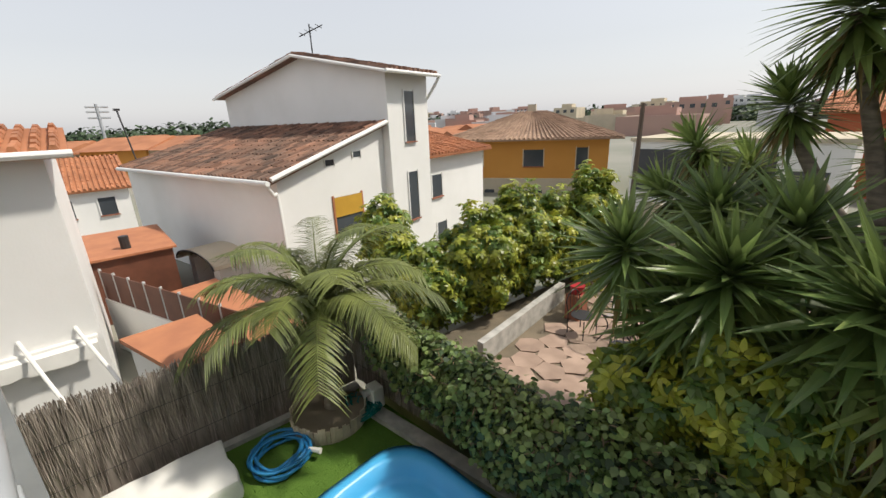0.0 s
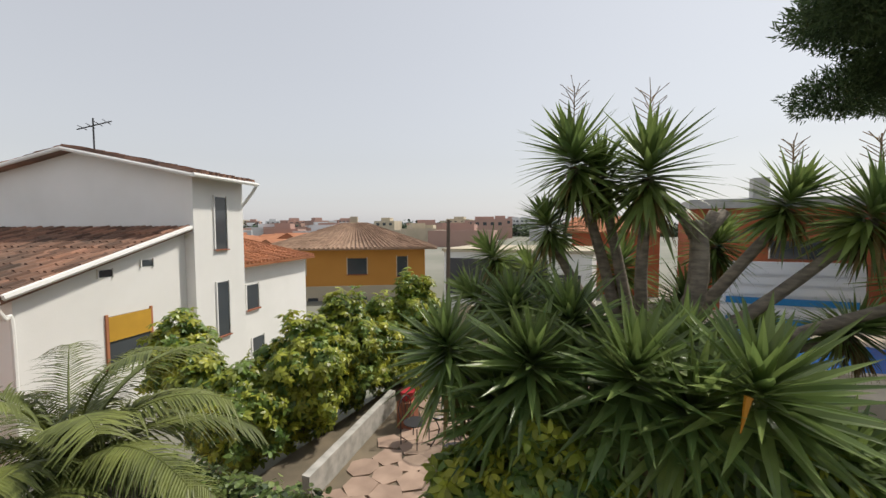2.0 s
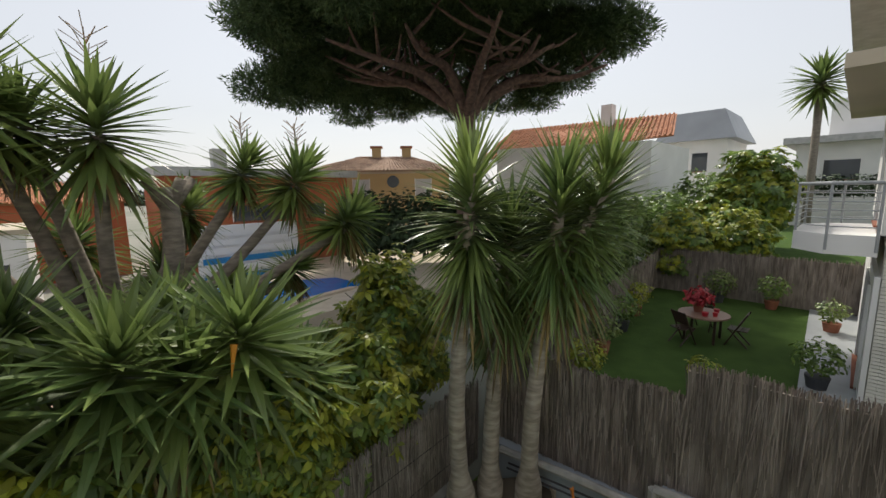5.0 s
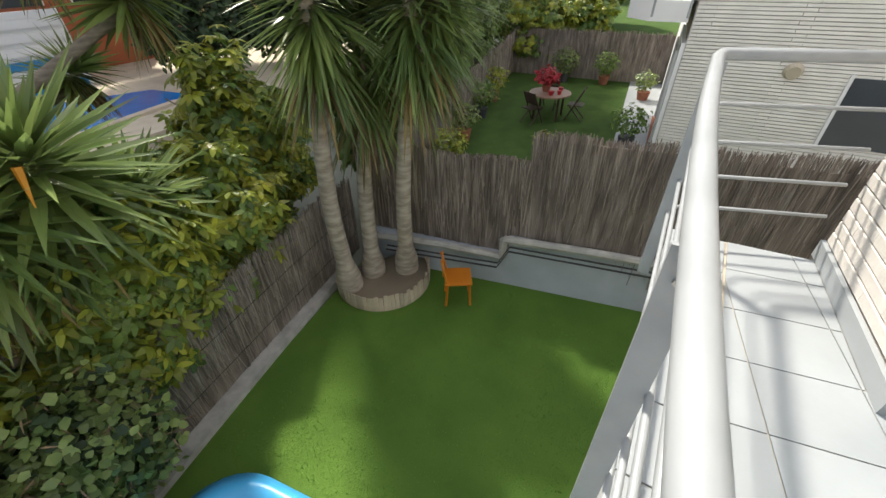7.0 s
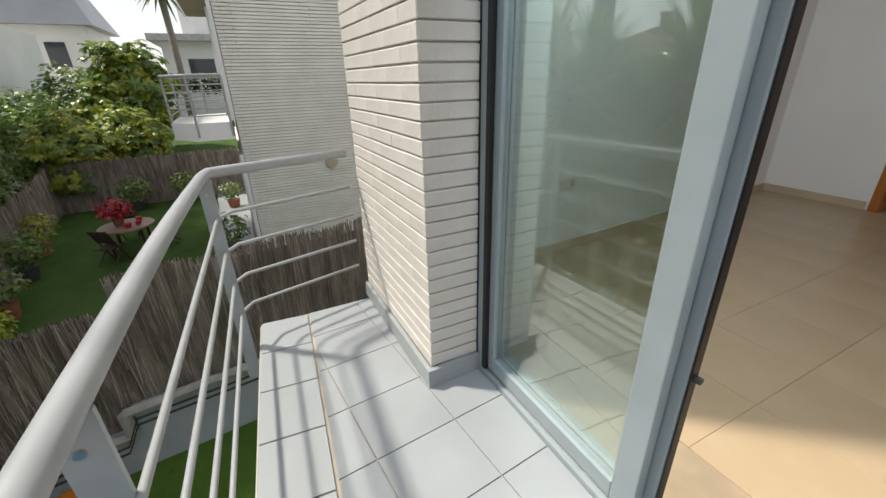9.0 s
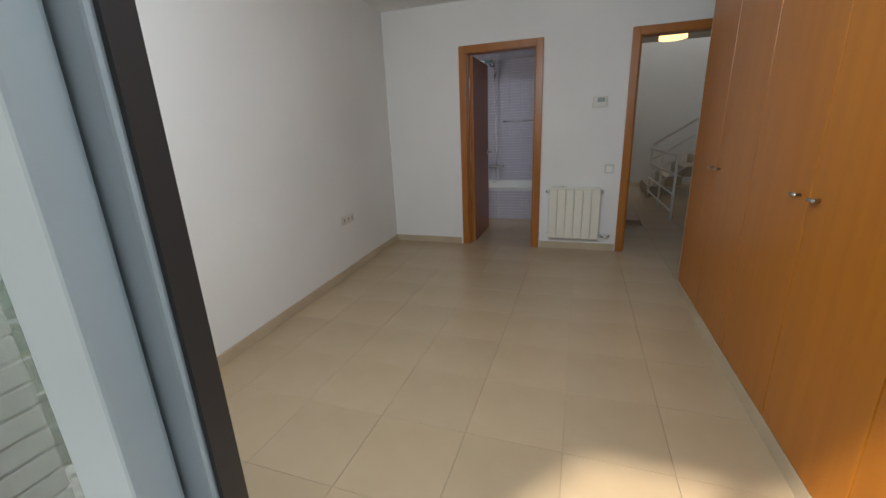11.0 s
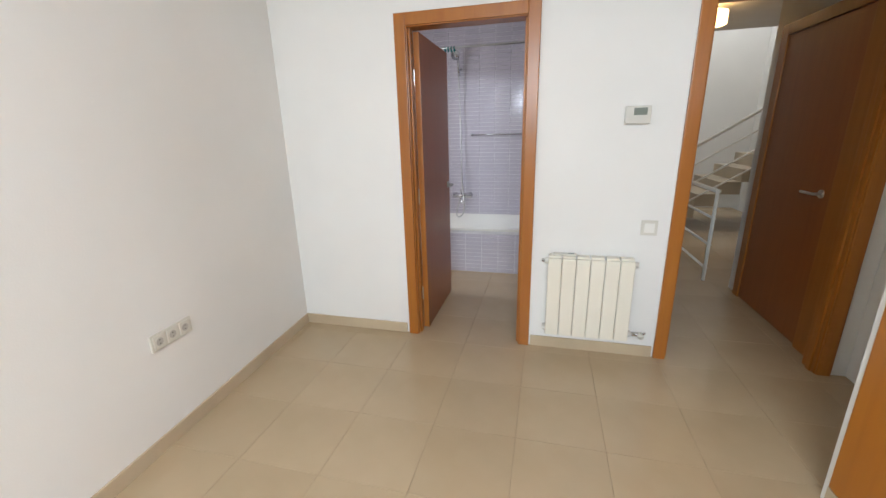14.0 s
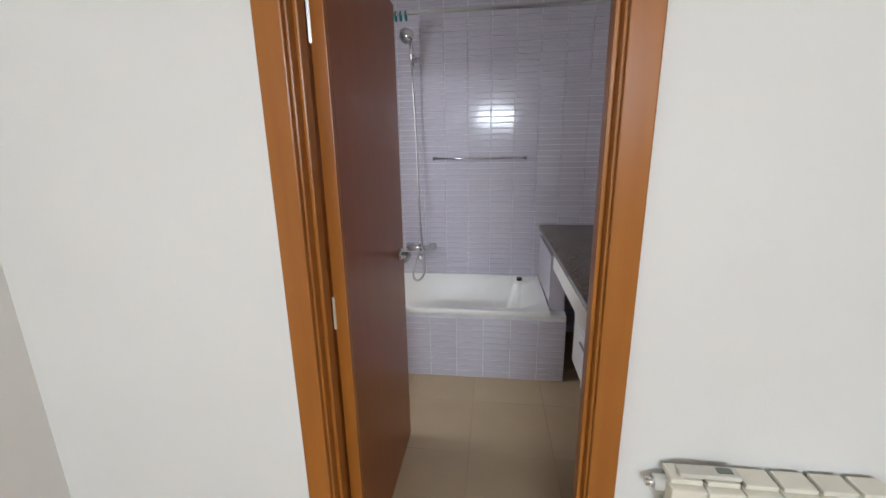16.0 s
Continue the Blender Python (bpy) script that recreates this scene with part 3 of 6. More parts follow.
def lever(parent, at, way, out):
    """A lever handle: rose, neck and grip."""
    at, way, out = Vector(at), Vector(way), Vector(out)
    h = part("handle", tube([at, at + out * 0.008], 0.026, 16), "steel", parent, "steel lever handle", True)
    part("grip", tube([at + out * 0.008, at + out * 0.045, at + out * 0.05 + way * 0.02, at + out * 0.05 + way * 0.12], 0.009, 8), "steel", h, smooth=True)


door_1 = door_frame("door_1", DB0, DB1, "orange wood bathroom door standing open inwards")
leaf = part("leaf", box((DB1 - 0.045, -4.83, 0.008), (DB1 - 0.008, -4.115, DT - 0.008), 0.002), "doorface", door_1, "brown veneered door leaf")
part("edge_strip", box((DB1 - 0.046, -4.112, 0.008), (DB1 - 0.007, -4.09, DT - 0.008), 0.002), "wood", door_1)
lever(leaf, (DB1 - 0.045, -4.76, 1.0), (0, 1, 0), (-1, 0, 0))
for z in (0.28, 1.0, 1.76):
    part("hinge", tube([(DB1 - 0.004, -4.095, z - 0.05), (DB1 - 0.004, -4.095, z + 0.05)], 0.009, 8), "steel", door_1)
door_2 = door_frame("door_2", DH0, DH1, "orange wood hall doorway standing open")

# skirtings
for i, (a, b) in enumerate((((2.738, -3.998, 0), (2.749, -0.13, 0.075)), ((1.91, -3.9985, 0), (2.737, -3.987, 0.075)), ((0.26, -3.9985, 0), (1.02, -3.987, 0.075)))):
    bm = box(a, b, 0.002)
    if i == 0:
        bmesh.ops.rotate(bm, verts=bm.verts[:], cent=(2.75, -4.0, 0), matrix=Matrix.Rotation(radians(3.5), 3, "Z"))
    structure("baseboard_%d" % (i + 1), bm, "skirt", "beige tile skirting", "skirting")

# ---- wardrobe ----
ward = thing("wardrobe", "tall orange brown fitted wooden wardrobe with steel knobs", "wardrobe")
part("body", box((-0.777, -3.01, 0.08), (-0.165, -0.25, 2.456)), "woodh", ward)
part("end_panel", box((-0.777, -3.035, 0), (-0.145, -3.012, 2.456), 0.002), "wall", ward, "white end panel")
part("plinth", box((-0.70, -3.01, 0.0), (-0.142, -0.25, 0.078)), "skirt", ward)
for y0, y1, hy in ((-3.005, -2.47, -2.52), (-2.465, -1.93, -2.40), (-1.925, -1.39, -1.45), (-1.385, -0.85, -1.32), (-0.845, -0.31, -0.37)):
    d = part("door", box((-0.164, y0, 0.085), (-0.14, y1, 2.45), 0.002), "woodh", ward)
    part("knob", tube([(-0.14, hy, 1.0), (-0.118, hy, 1.0), (-0.116, hy, 1.0)], [0.006, 0.006, 0.011], 10), "steel", d, smooth=True)
    part("knob_grip", tube([(-0.118, hy - 0.03, 1.0), (-0.118, hy + 0.012, 1.0)], 0.0075, 8), "steel", d, smooth=True)

# ---- radiator ----
rad = thing("radiator", "cream aluminium radiator with six sections on the wall", "radiator")
for i in range(6):
    x0 = 0.425 + i * 0.084
    s = part("section", box((x0, -3.945, 0.135), (x0 + 0.0815, -3.91, 0.655), 0.006), "cream", rad)
    part("fin", box((x0 + 0.03, -3.988, 0.15), (x0 + 0.052, -3.946, 0.64)), "cream", s)
    part("top_grille", box((x0 + 0.004, -3.985, 0.655), (x0 + 0.077, -3.93, 0.668), 0.003), "cream", s)
for z in (0.165, 0.625):
    part("header", tube([(0.40, -3.966, z), (0.945, -3.966, z)], 0.02, 10), "white", rad, smooth=True)
part("valve", tube([(0.40, -3.966, 0.165), (0.33, -3.966, 0.165)], 0.014, 10), "chrome", rad, "chrome valve", True)
part("valve_cap", tube([(0.345, -3.966, 0.165), (0.345, -3.93, 0.165)], 0.017, 10), "plastic", rad, smooth=True)
part("vent_plug", tube([(0.945, -3.966, 0.625), (0.965, -3.966, 0.625)], 0.012, 8), "chrome", rad, smooth=True)
part("pipe", tube([(0.33, -3.966, 0.165), (0.31, -3.99, 0.165)], 0.008, 8), "chrome", rad)
hc = thing("heat_meter", "small pale plastic heat meter lying on the radiator", "heat meter")
part("case", box((0.76, -3.97, 0.669), (0.90, -3.935, 0.682), 0.004), "plastic", hc)
part("display", box((0.775, -3.962, 0.682), (0.81, -3.945, 0.6835)), "lcd", hc)

# thermostat, switch, sockets
th = thing("thermostat", "white wall thermostat with grey display", "thermostat")
part("case", box((0.425, -3.998, 1.44), (0.555, -3.972, 1.535), 0.005), "plastic", th)
part("display", box((0.445, -3.9725, 1.487), (0.513, -3.9705, 1.525)), "lcd", th)
sw = thing("light_switch", "square cream light switch on the wall", "switch")
part("plate", box((0.315, -3.999, 0.805), (0.405, -3.990, 0.895), 0.003), "plastic", sw)
part("rocker", box((0.332, -3.9905, 0.822), (0.388, -3.984, 0.878), 0.003), "white", sw)


def socket(y, n, z, label):
    s = thing("wall_socket", label, "socket", "wall sockets")
    s.matrix_basis = Matrix.Translation((2.75, -4, 0)) @ Matrix.Rotation(radians(3.5), 4, "Z") @ Matrix.Translation((-2.75, 4, 0))
    w = 0.073
    part("plate", box((2.741, y, z - 0.04), (2.752, y + n * w + 0.012, z + 0.04), 0.003), "plastic", s)
    for i in range(n):
        c = y + 0.006 + w * (i + 0.5)
        g = part("insert", box((2.737, c - 0.03, z - 0.031), (2.7415, c + 0.03, z + 0.031), 0.002), "plastic", s)
        if i != n - 1 or n == 3:
            part("cup", tube([(2.7368, c, z), (2.7385, c, z)], 0.019, 16), "joint", g)
            for dz in (-0.009, 0.009):
                part("pin_hole", tube([(2.7362, c, z + dz), (2.737, c, z + dz)], 0.0028, 6), "black", g)


socket(-1.08, 2, 0.50, "cream double wall socket over the skirting")
socket(-2.93, 3, 0.525, "cream triple wall socket over the skirting")

# ---- sliding balcony door ----
ud, nd = Vector((1, 0, 0)), Vector((0, 1, 0))
o_d = Vector((0.17, 0.13, 0))


def door_box(s0, s1, d0, d1, z0, z1, bev=0.0):
    """A box in the sliding door's own axes: along it, across it and up."""
    bm = box((s0, d0, z0), (s1, d1, z1), bev)
    bmesh.ops.translate(bm, verts=bm.verts[:], vec=o_d)
    return bm


LEN = 1.60
win = thing("window_1", "grey aluminium sliding balcony door pushed half open", "sliding door", kind="structure")
part("track", door_box(0.0, LEN, -0.06, 0.075, -0.012, 0.022, 0.003), "alu", win)
for d in (-0.045, -0.01, 0.03, 0.055):
    part("track_rib", door_box(0.0, LEN, d - 0.004, d + 0.004, 0.022, 0.034), "steel", win)
part("frame", door_box(LEN - 0.045, LEN, -0.06, 0.075, 0.0225, 2.3), "alu", win)
part("frame_seal", door_box(LEN - 0.0515, LEN - 0.0455, 0.061, 0.072, 0.0225, 2.3), "black", win, "black rubber seal")
part("frame_seal", door_box(LEN - 0.012, LEN + 0.016, 0.0755, 0.082, 0.0225, 2.3), "black", win, "black rubber seal")
fr = part("frame", door_box(0.0, 0.05, -0.06, 0.075, 0.0225, 2.3), "alu", win)
part("strike", door_box(0.05, 0.062, -0.01, 0.012, 0.88, 1.0, 0.002), "steel", fr, "steel strike plate")
part("frame", door_box(0.0, LEN, -0.06, 0.075, 2.3005, 2.36), "alu", win)


def leaf_of(s0, s1, d, name="leaf", lock=False):
    lf = part(name, door_box(s0, s0 + 0.075, d - 0.018, d + 0.018, 0.036, 2.29, 0.004), "alu", win, "grey aluminium sash")
    part("stile", door_box(s1 - 0.06, s1, d - 0.018, d + 0.018, 0.036, 2.29, 0.004), "alu", lf)
    part("rail_bottom", door_box(s0 + 0.0755, s1 - 0.0605, d - 0.018, d + 0.018, 0.036, 0.10, 0.004), "alu", lf)
    part("rail_top", door_box(s0 + 0.0755, s1 - 0.0605, d - 0.018, d + 0.018, 2.22, 2.29, 0.004), "alu", lf)
    g = part("pane", door_box(s0 + 0.076, s1 - 0.061, d - 0.004, d + 0.004, 0.1005, 2.2195), "glass", lf)
    g.visible_shadow = False
    if lock:
        part("seal", door_box(s0 - 0.006, s0 - 0.0005, d - 0.012, d + 0.012, 0.036, 2.29), "black", lf)
        part("pull_knob", tube([o_d + ud * (s0 - 0.004) + nd * d + Vector((0, 0, 0.55)), o_d + ud * (s0 - 0.022) + nd * d + Vector((0, 0, 0.55))], 0.009, 8), "black", lf)


leaf_of(0.79, LEN - 0.052, 0.042)
leaf_of(0.762, LEN - 0.052, 0.002, lock=True)
# shutter guide at the pillar
part("shutter_guide", door_box(LEN - 0.075, LEN - 0.0525, 0.0615, 0.079, 0.0345, 2.29), "black", win, "dark shutter guide")

# curtain
cu = thing("curtain", "white crinkled voile curtain gathered beside the door", "curtain")
bm = bmesh.new()
NU, NV = 90, 24
vs = []
for j in range(NV + 1):
    z = 0.03 + (2.36 - 0.03) * j / NV
    row = []
    for i in range(NU + 1):
        s = i / NU
        x = 0.215 - 0.30 * s + 0.006 * math.sin(j * 0.5 + s * 9)
        y = -0.24 + 0.032 * math.sin(s * 44 + 0.25 * math.sin(j * 0.4)) + 0.01 * math.sin(s * 131 + j) + 0.015 * noise.noise((s * 12, j * 0.4, 0))
        row.append(bm.verts.new((x, y, z)))
    vs.append(row)
for j in range(NV):
    for i in range(NU):
        bm.faces.new((vs[j][i], vs[j][i + 1], vs[j + 1][i + 1], vs[j + 1][i]))
cl = part("cloth", bm, "curtain", cu, smooth=True)
sm = cl.modifiers.new("thickness", "SOLIDIFY")
sm.thickness = 0.002
part("curtain_rail", tube([(-0.1, -0.24, 2.40), (2.6, -0.10, 2.40)], 0.012, 8), "white", cu)

# ---- bathroom ----
BX0, BX1, BY = 0.36, 2.72, -6.13
structure("wall_bath_back", box((BX0 - 0.2, BY - 0.15, 0), (2.95, BY - 0.006, CZ)), "lgrout", "lilac mosaic tiled bathroom wall", "wall")
structure("wall_bath_west", box((BX0 - 0.1, BY - 0.005, 0), (BX0, -4.11, CZ)), "lgrout", "pale wall behind the vanity", "wall")
WB0, WB1 = -5.1, -4.45                                    # bathroom window in the outer wall
cells = []
tw, thh, g = 0.17, 0.041, 0.005
for i in range(int((BX1 - BX0) / tw) + 1):
    for j in range(int(CZ / thh)):
        x = BX0 + i * tw
        cells.append(((x, BY - 0.006, j * thh), (min(x + tw - g, 2.748), BY, j * thh + thh - g)))
near = [c for c in cells if 1.0 < c[0][0] < 1.95 and 0.45 < c[0][2] < 2.3][:300]
rest = [c for c in cells if c not in near]
wall_b = bpy.data.objects["wall_bath_back"]
grid_joined("mosaic", "lilac", wall_b, rest)
tm = slab_mesh("mosaic_tile", tw - g, thh - g, 0.006, "lilac", 0.0015)
for a, b in near:
    piece("mosaic_tile", tm, wall_b, pose(a[0] + tw - g, BY - 0.006, a[2], 90, 0, 180))
# bathtub in a tiled surround
tub = thing("bathtub", "white enamel bathtub in a lilac tiled surround", "bathtub")
TY = -5.40
bm = bmesh.new()
NX, NY = 28, 16
tx0, tx1, ty0, ty1 = 1.0, 2.72, BY + 0.004, TY + 0.012
rows = []
for j in range(NY + 1):
    row = []
    for i in range(NX + 1):
        u, v = i / NX, j / NY
        x, y = tx0 + (tx1 - tx0) * u, ty0 + (ty1 - ty0) * v
        ex, ey = abs(u - 0.5) * 2, abs(v - 0.5) * 2
        r = (max(0, ex) ** 5 + max(0, ey) ** 4)
        dep = max(0.0, min(1.0, (0.72 - r) / 0.4))
        dep = dep * dep * (3 - 2 * dep)
        row.append(bm.verts.new((x, y, 0.475 - 0.36 * dep)))
    rows.append(row)
for j in range(NY):
    for i in range(NX):
        bm.faces.new((rows[j][i], rows[j][i + 1], rows[j + 1][i + 1], rows[j + 1][i]))
part("basin", bm, "white", tub, smooth=True)
part("rim", box((tx0, TY - 0.012, 0.445), (tx1, TY + 0.014, 0.4745), 0.006), "white", tub)
apron = part("apron", box((0.90, TY - 0.10, 0), (2.72, TY - 0.004, 0.444)), "lgrout", tub)
shelf = part("end_ledge", box((0.90, BY + 0.002, 0.0), (0.995, TY - 0.105, 0.80)), "lilac", tub)
am = slab_mesh("apron_tile", tw - g, thh - g, 0.005, "lilac", 0.0015)
for i in range(13):
    for j in range(10):
        if 0.90 + i * tw + tw < 2.75:
            piece("apron_tile", am, apron, pose(0.90 + (i + 1) * tw - g, TY - 0.004, 0.005 + j * thh, 90, 0, 180))
part("drain_knob", tube([(1.15, -6.0, 0.475), (1.15, -6.0, 0.495)], 0.02, 12), "black", tub)
mixer = thing("bath_mixer", "chrome bath mixer with hose on the tiles", "tap")
part("body", tube([(1.82, -6.07, 0.70), (2.02, -6.07, 0.70)], 0.024, 12), "chrome", mixer, smooth=True)
for x in (1.83, 2.01):
    part("rose", tube([(x, BY, 0.70), (x, -6.07, 0.70)], [0.034, 0.024], 12), "chrome", mixer, smooth=True)
part("spout", tube([(1.92, -6.07, 0.69), (1.90, -5.98, 0.67), (1.89, -5.93, 0.64)], 0.016, 10), "chrome", mixer, smooth=True)
part("lever", tube([(1.92, -6.06, 0.72), (1.92, -6.0, 0.775)], 0.009, 8), "chrome", mixer, smooth=True)
part("hose", tube(curve_pts([(1.93, -6.05, 0.68), (1.97, -6.0, 0.5), (1.92, -5.96, 0.47), (1.88, -6.0, 0.56), (1.91, -6.04, 0.9), (1.925, -6.07, 1.5), (1.94, -6.06, 2.0)], 8), 0.008, 8), "steel", mixer, smooth=True)
shower = thing("hand_shower", "chrome hand shower hanging on a wall bracket", "shower")
part("bracket", tube([(1.93, BY, 2.08), (1.93, -6.05, 2.08)], 0.018, 10), "chrome", shower, smooth=True)
part("handle", tube([(1.93, -6.05, 2.0), (1.94, -6.03, 2.2)], 0.014, 10), "chrome", shower, smooth=True)
part("head", tube([(1.94, -6.03, 2.22), (1.955, -5.97, 2.20)], [0.03, 0.05], 14), "chrome", shower, smooth=True)
tb = thing("towel_bar", "thin chrome towel bar on the tiles", "towel bar")
part("bar", tube([(1.125, -6.07, 1.385), (1.80, -6.07, 1.385)], 0.007, 8), "chrome", tb, smooth=True)
for x in (1.13, 1.795):
    part("mount", tube([(x, BY, 1.385), (x, -6.065, 1.385)], 0.013, 8), "chrome", tb, smooth=True)
sr = thing("shower_rail", "steel shower curtain rail with teal rings", "curtain rail")
part("rail", tube([(BX0, -5.42, 2.17), (2.74, -5.42, 2.17)], 0.011, 8), "steel", sr, smooth=True)
for k in range(4):
    x = 1.84 + 0.028 * k
    ring = [(x, -5.42 + 0.02 * math.cos(a), 2.155 + 0.022 * math.sin(a)) for a in (2 * math.pi * q / 10 for q in range(11))]
    part("ring", tube(ring, 0.005, 6), "teal", sr, "teal plastic ring")
van = thing("vanity_unit", "white vanity cabinet under the granite worktop", "cabinet")
part("body", box((BX0 + 0.004, -5.325, 0.20), (0.85, -4.35, 0.757), 0.003), "white", van)
for z0, z1 in ((0.205, 0.47), (0.475, 0.752)):
    d = part("drawer", box((0.851, -5.32, z0), (0.869, -4.355, z1), 0.002), "white", van)
    part("pull", tube([(0.882, -5.1, z1 - 0.04), (0.882, -4.9, z1 - 0.04)], 0.006, 8), "steel", d)
part("leg", box((0.45, -5.12, 0), (0.50, -5.07, 0.20)), "white", van)
part("leg", box((0.45, -4.45, 0), (0.50, -4.40, 0.20)), "white", van)
wt = thing("worktop", "polished brown granite worktop in the bathroom", "worktop")
part("top", box((BX0 + 0.003, BY + 0.003, 0.85), (1.005, -4.25, 0.882), 0.003), "granite", wt)
part("front_trim", box((0.985, -5.38, 0.76), (1.0, -4.26, 0.848)), "white", wt)
part("support", box((BX0 + 0.003, -5.36, 0.0), (0.8, -5.33, 0.848)), "white", wt)
bag = thing("paper_roll", "small white paper roll on the worktop", "paper roll")
part("roll", tube([(0.80, -4.95, 0.883), (0.80, -4.95, 0.985)], 0.05, 16), "plastic", bag, smooth=True)

# ---- hall and stairs ----
structure("wall_hall_west", box((-0.86, -5.40, 0), (-0.70, -4.11, CZ)), "wall", "white hall wall", "wall")
structure("wall_hall_east", box((0.26, -9.6, 0), (0.34, -4.11, CZ)), "wall", "white hall wall", "wall")
structure("wall_hall_end", box((-2.4, -9.75, -2.8), (0.5, -9.6, 4.9)), "wall", "white wall at the end of the stairwell", "wall")
structure("wall_stair_west", box((-2.55, -9.6, -2.8), (-2.4, -5.40, 4.9)), "wall", "white stairwell wall", "wall")
structure("wall_stair_near", box((-2.4, -5.42, 0), (-0.86, -5.32, CZ)), "wall", "white wall beside the stairs", "wall")
d3 = thing("door_3", "closed orange brown hall door with steel lever", "door", kind="structure")
part("leaf", box((-0.699, -5.17, 0.01), (-0.685, -4.33, 2.03), 0.003), "doorface", d3)
for a, b in (((-0.70, -5.26, 0), (-0.675, -5.172, 2.11)), ((-0.70, -4.328, 0), (-0.675, -4.125, 2.11)), ((-0.70, -5.1715, 2.032), (-0.675, -4.3285, 2.11))):
    part("architrave", box(a, b, 0.003), "wood", d3)
lever(d3.children[0], (-0.685, -4.42, 1.0), (0, -1, 0), (1, 0, 0))
d4 = thing("door_4", "dark wooden door at the hall's far side", "door", kind="structure")
part("leaf", box((0.236, -6.6, 0.01), (0.258, -5.85, 2.05), 0.003), "doorface", d4)
part("architrave", box((0.222, -6.7, 0), (0.2585, -6.602, 2.13), 0.003), "wood", d4)
part("architrave", box((0.222, -5.848, 0), (0.2585, -5.75, 2.13), 0.003), "wood", d4)
st = thing("staircase", "white staircase with beige stone steps", "staircase", kind="structure")
for k in range(7):
    x1 = -0.55 - 0.26 * k
    part("step", box((x1 - 0.27, -8.7, 0.17 * k), (x1, -7.7, 0.17 * (k + 1)), 0.004), "stair", st)
lamp = thing("ceiling_lamp", "warm glowing fabric pendant lamp in the hall", "lamp")
part("shade", tube([(-0.44, -6.2, 2.33), (-0.44, -6.2, 2.44)], 0.17, 24), "lamp", lamp, "warm glowing shade", True)
part("rose", tube([(-0.44, -6.2, 2.44), (-0.44, -6.2, CZ)], 0.03, 12), "white", lamp)
br = thing("stair_railing", "white tubular stair railing by the landing", "railing")
for z in (0.12, 0.35, 0.6, 0.85):
    part("bar", tube([(-0.55, -5.55, z), (-0.52, -7.55, z)], 0.012 if z < 0.8 else 0.02, 8), "white", br, smooth=True)
    part("rising_bar", tube([(-0.55, -7.58, z + 0.05), (-2.3, -7.58, z + 1.19)], 0.012 if z < 0.8 else 0.02, 8), "white", br, smooth=True)
for y in (-5.55, -6.55, -7.55):
    part("post", tube([(-0.54, y, 0), (-0.54, y, 0.86)], 0.016, 8), "white", br, smooth=True)

# daylight through the bathroom window
bw_ = thing("window_2", "small bathroom window with white frame", "window", kind="structure")
for a, b in (((2.84, -5.25, 1.15), (2.88, -5.20, 2.1)), ((2.84, -4.60, 1.15), (2.88, -4.55, 2.1)), ((2.84, -5.1995, 1.15), (2.88, -4.6005, 1.2)), ((2.84, -5.1995, 2.05), (2.88, -4.6005, 2.1))):
    part("window_frame", box(a, b), "white", bw_)
area("bathroom_daylight", (2.83, -4.9, 1.62), (1.5, -5.1, 1.3), 0.58, 0.82, 2.2, (0.84, 0.88, 1.0))
# added fill lamp under the closed stairwell ceiling; no opening is built there
area("stair_daylight", (-1.3, -8.5, 4.85), (-1.3, -8.4, 0), 1.2, 1.2, 6.5, (0.95, 0.97, 1.0))
# added lamp, out of view under the lintel, boosts sky light in the bedroom
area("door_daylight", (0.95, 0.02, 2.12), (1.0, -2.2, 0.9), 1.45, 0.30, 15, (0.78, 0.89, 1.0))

# ---- roofs and houses ----
def tiled_roof(name, parent, a, b, c, d, material, w=0.22, rows=None, label=""):
    """Curved tile courses over the quad a b (eave) c d (ridge), over a plain sheet; all of it one mesh."""
    a, b, c, d = (Vector(p) for p in (a, b, c, d))
    n = (b - a).cross(d - a).normalized()
    if n.z < 0:
        n = -n
    v, f = [], []
    for p in (a, b, c, d):
        v.append(tuple(p))
    for p in (a, b, c, d):
        v.append(tuple(p - n * 0.09))
    f += [(0, 1, 2, 3), (7, 6, 5, 4), (0, 4, 5, 1), (1, 5, 6, 2), (2, 6, 7, 3), (3, 7, 4, 0)]
    nc = max(3, int(max((b - a).length, (c - d).length) / w))
    nr = rows or max(3, int((d - a).length / 0.38))
    for i in range(nc):
        for j in range(nr):
            s0, s1, t0, t1 = i / nc, (i + 0.62) / nc, j / nr, (j + 1.08) / nr
            P = lambda s, t: (a.lerp(b, s)).lerp(d.lerp(c, s), min(t, 1.0))
            sm = (s0 + s1) / 2
            k = len(v)
            r = 0.075 * rng.uniform(0.75, 1.25)
            for t, lift in ((t0, 0.03), (t1, 0.008)):
                for s, h in ((s0, 0), (s0 * 0.75 + s1 * 0.25, r), (s0 * 0.25 + s1 * 0.75, r), (s1, 0)):
                    v.append(tuple(P(s, t) + n * (h + lift)))
            f += [(k, k + 1, k + 5, k + 4), (k + 1, k + 2, k + 6, k + 5), (k + 2, k + 3, k + 7, k + 6), (k, k + 3, k + 2, k + 1)]
    o = raw(name, v, f, material, parent)
    if label:
        o["label"] = label
    return o


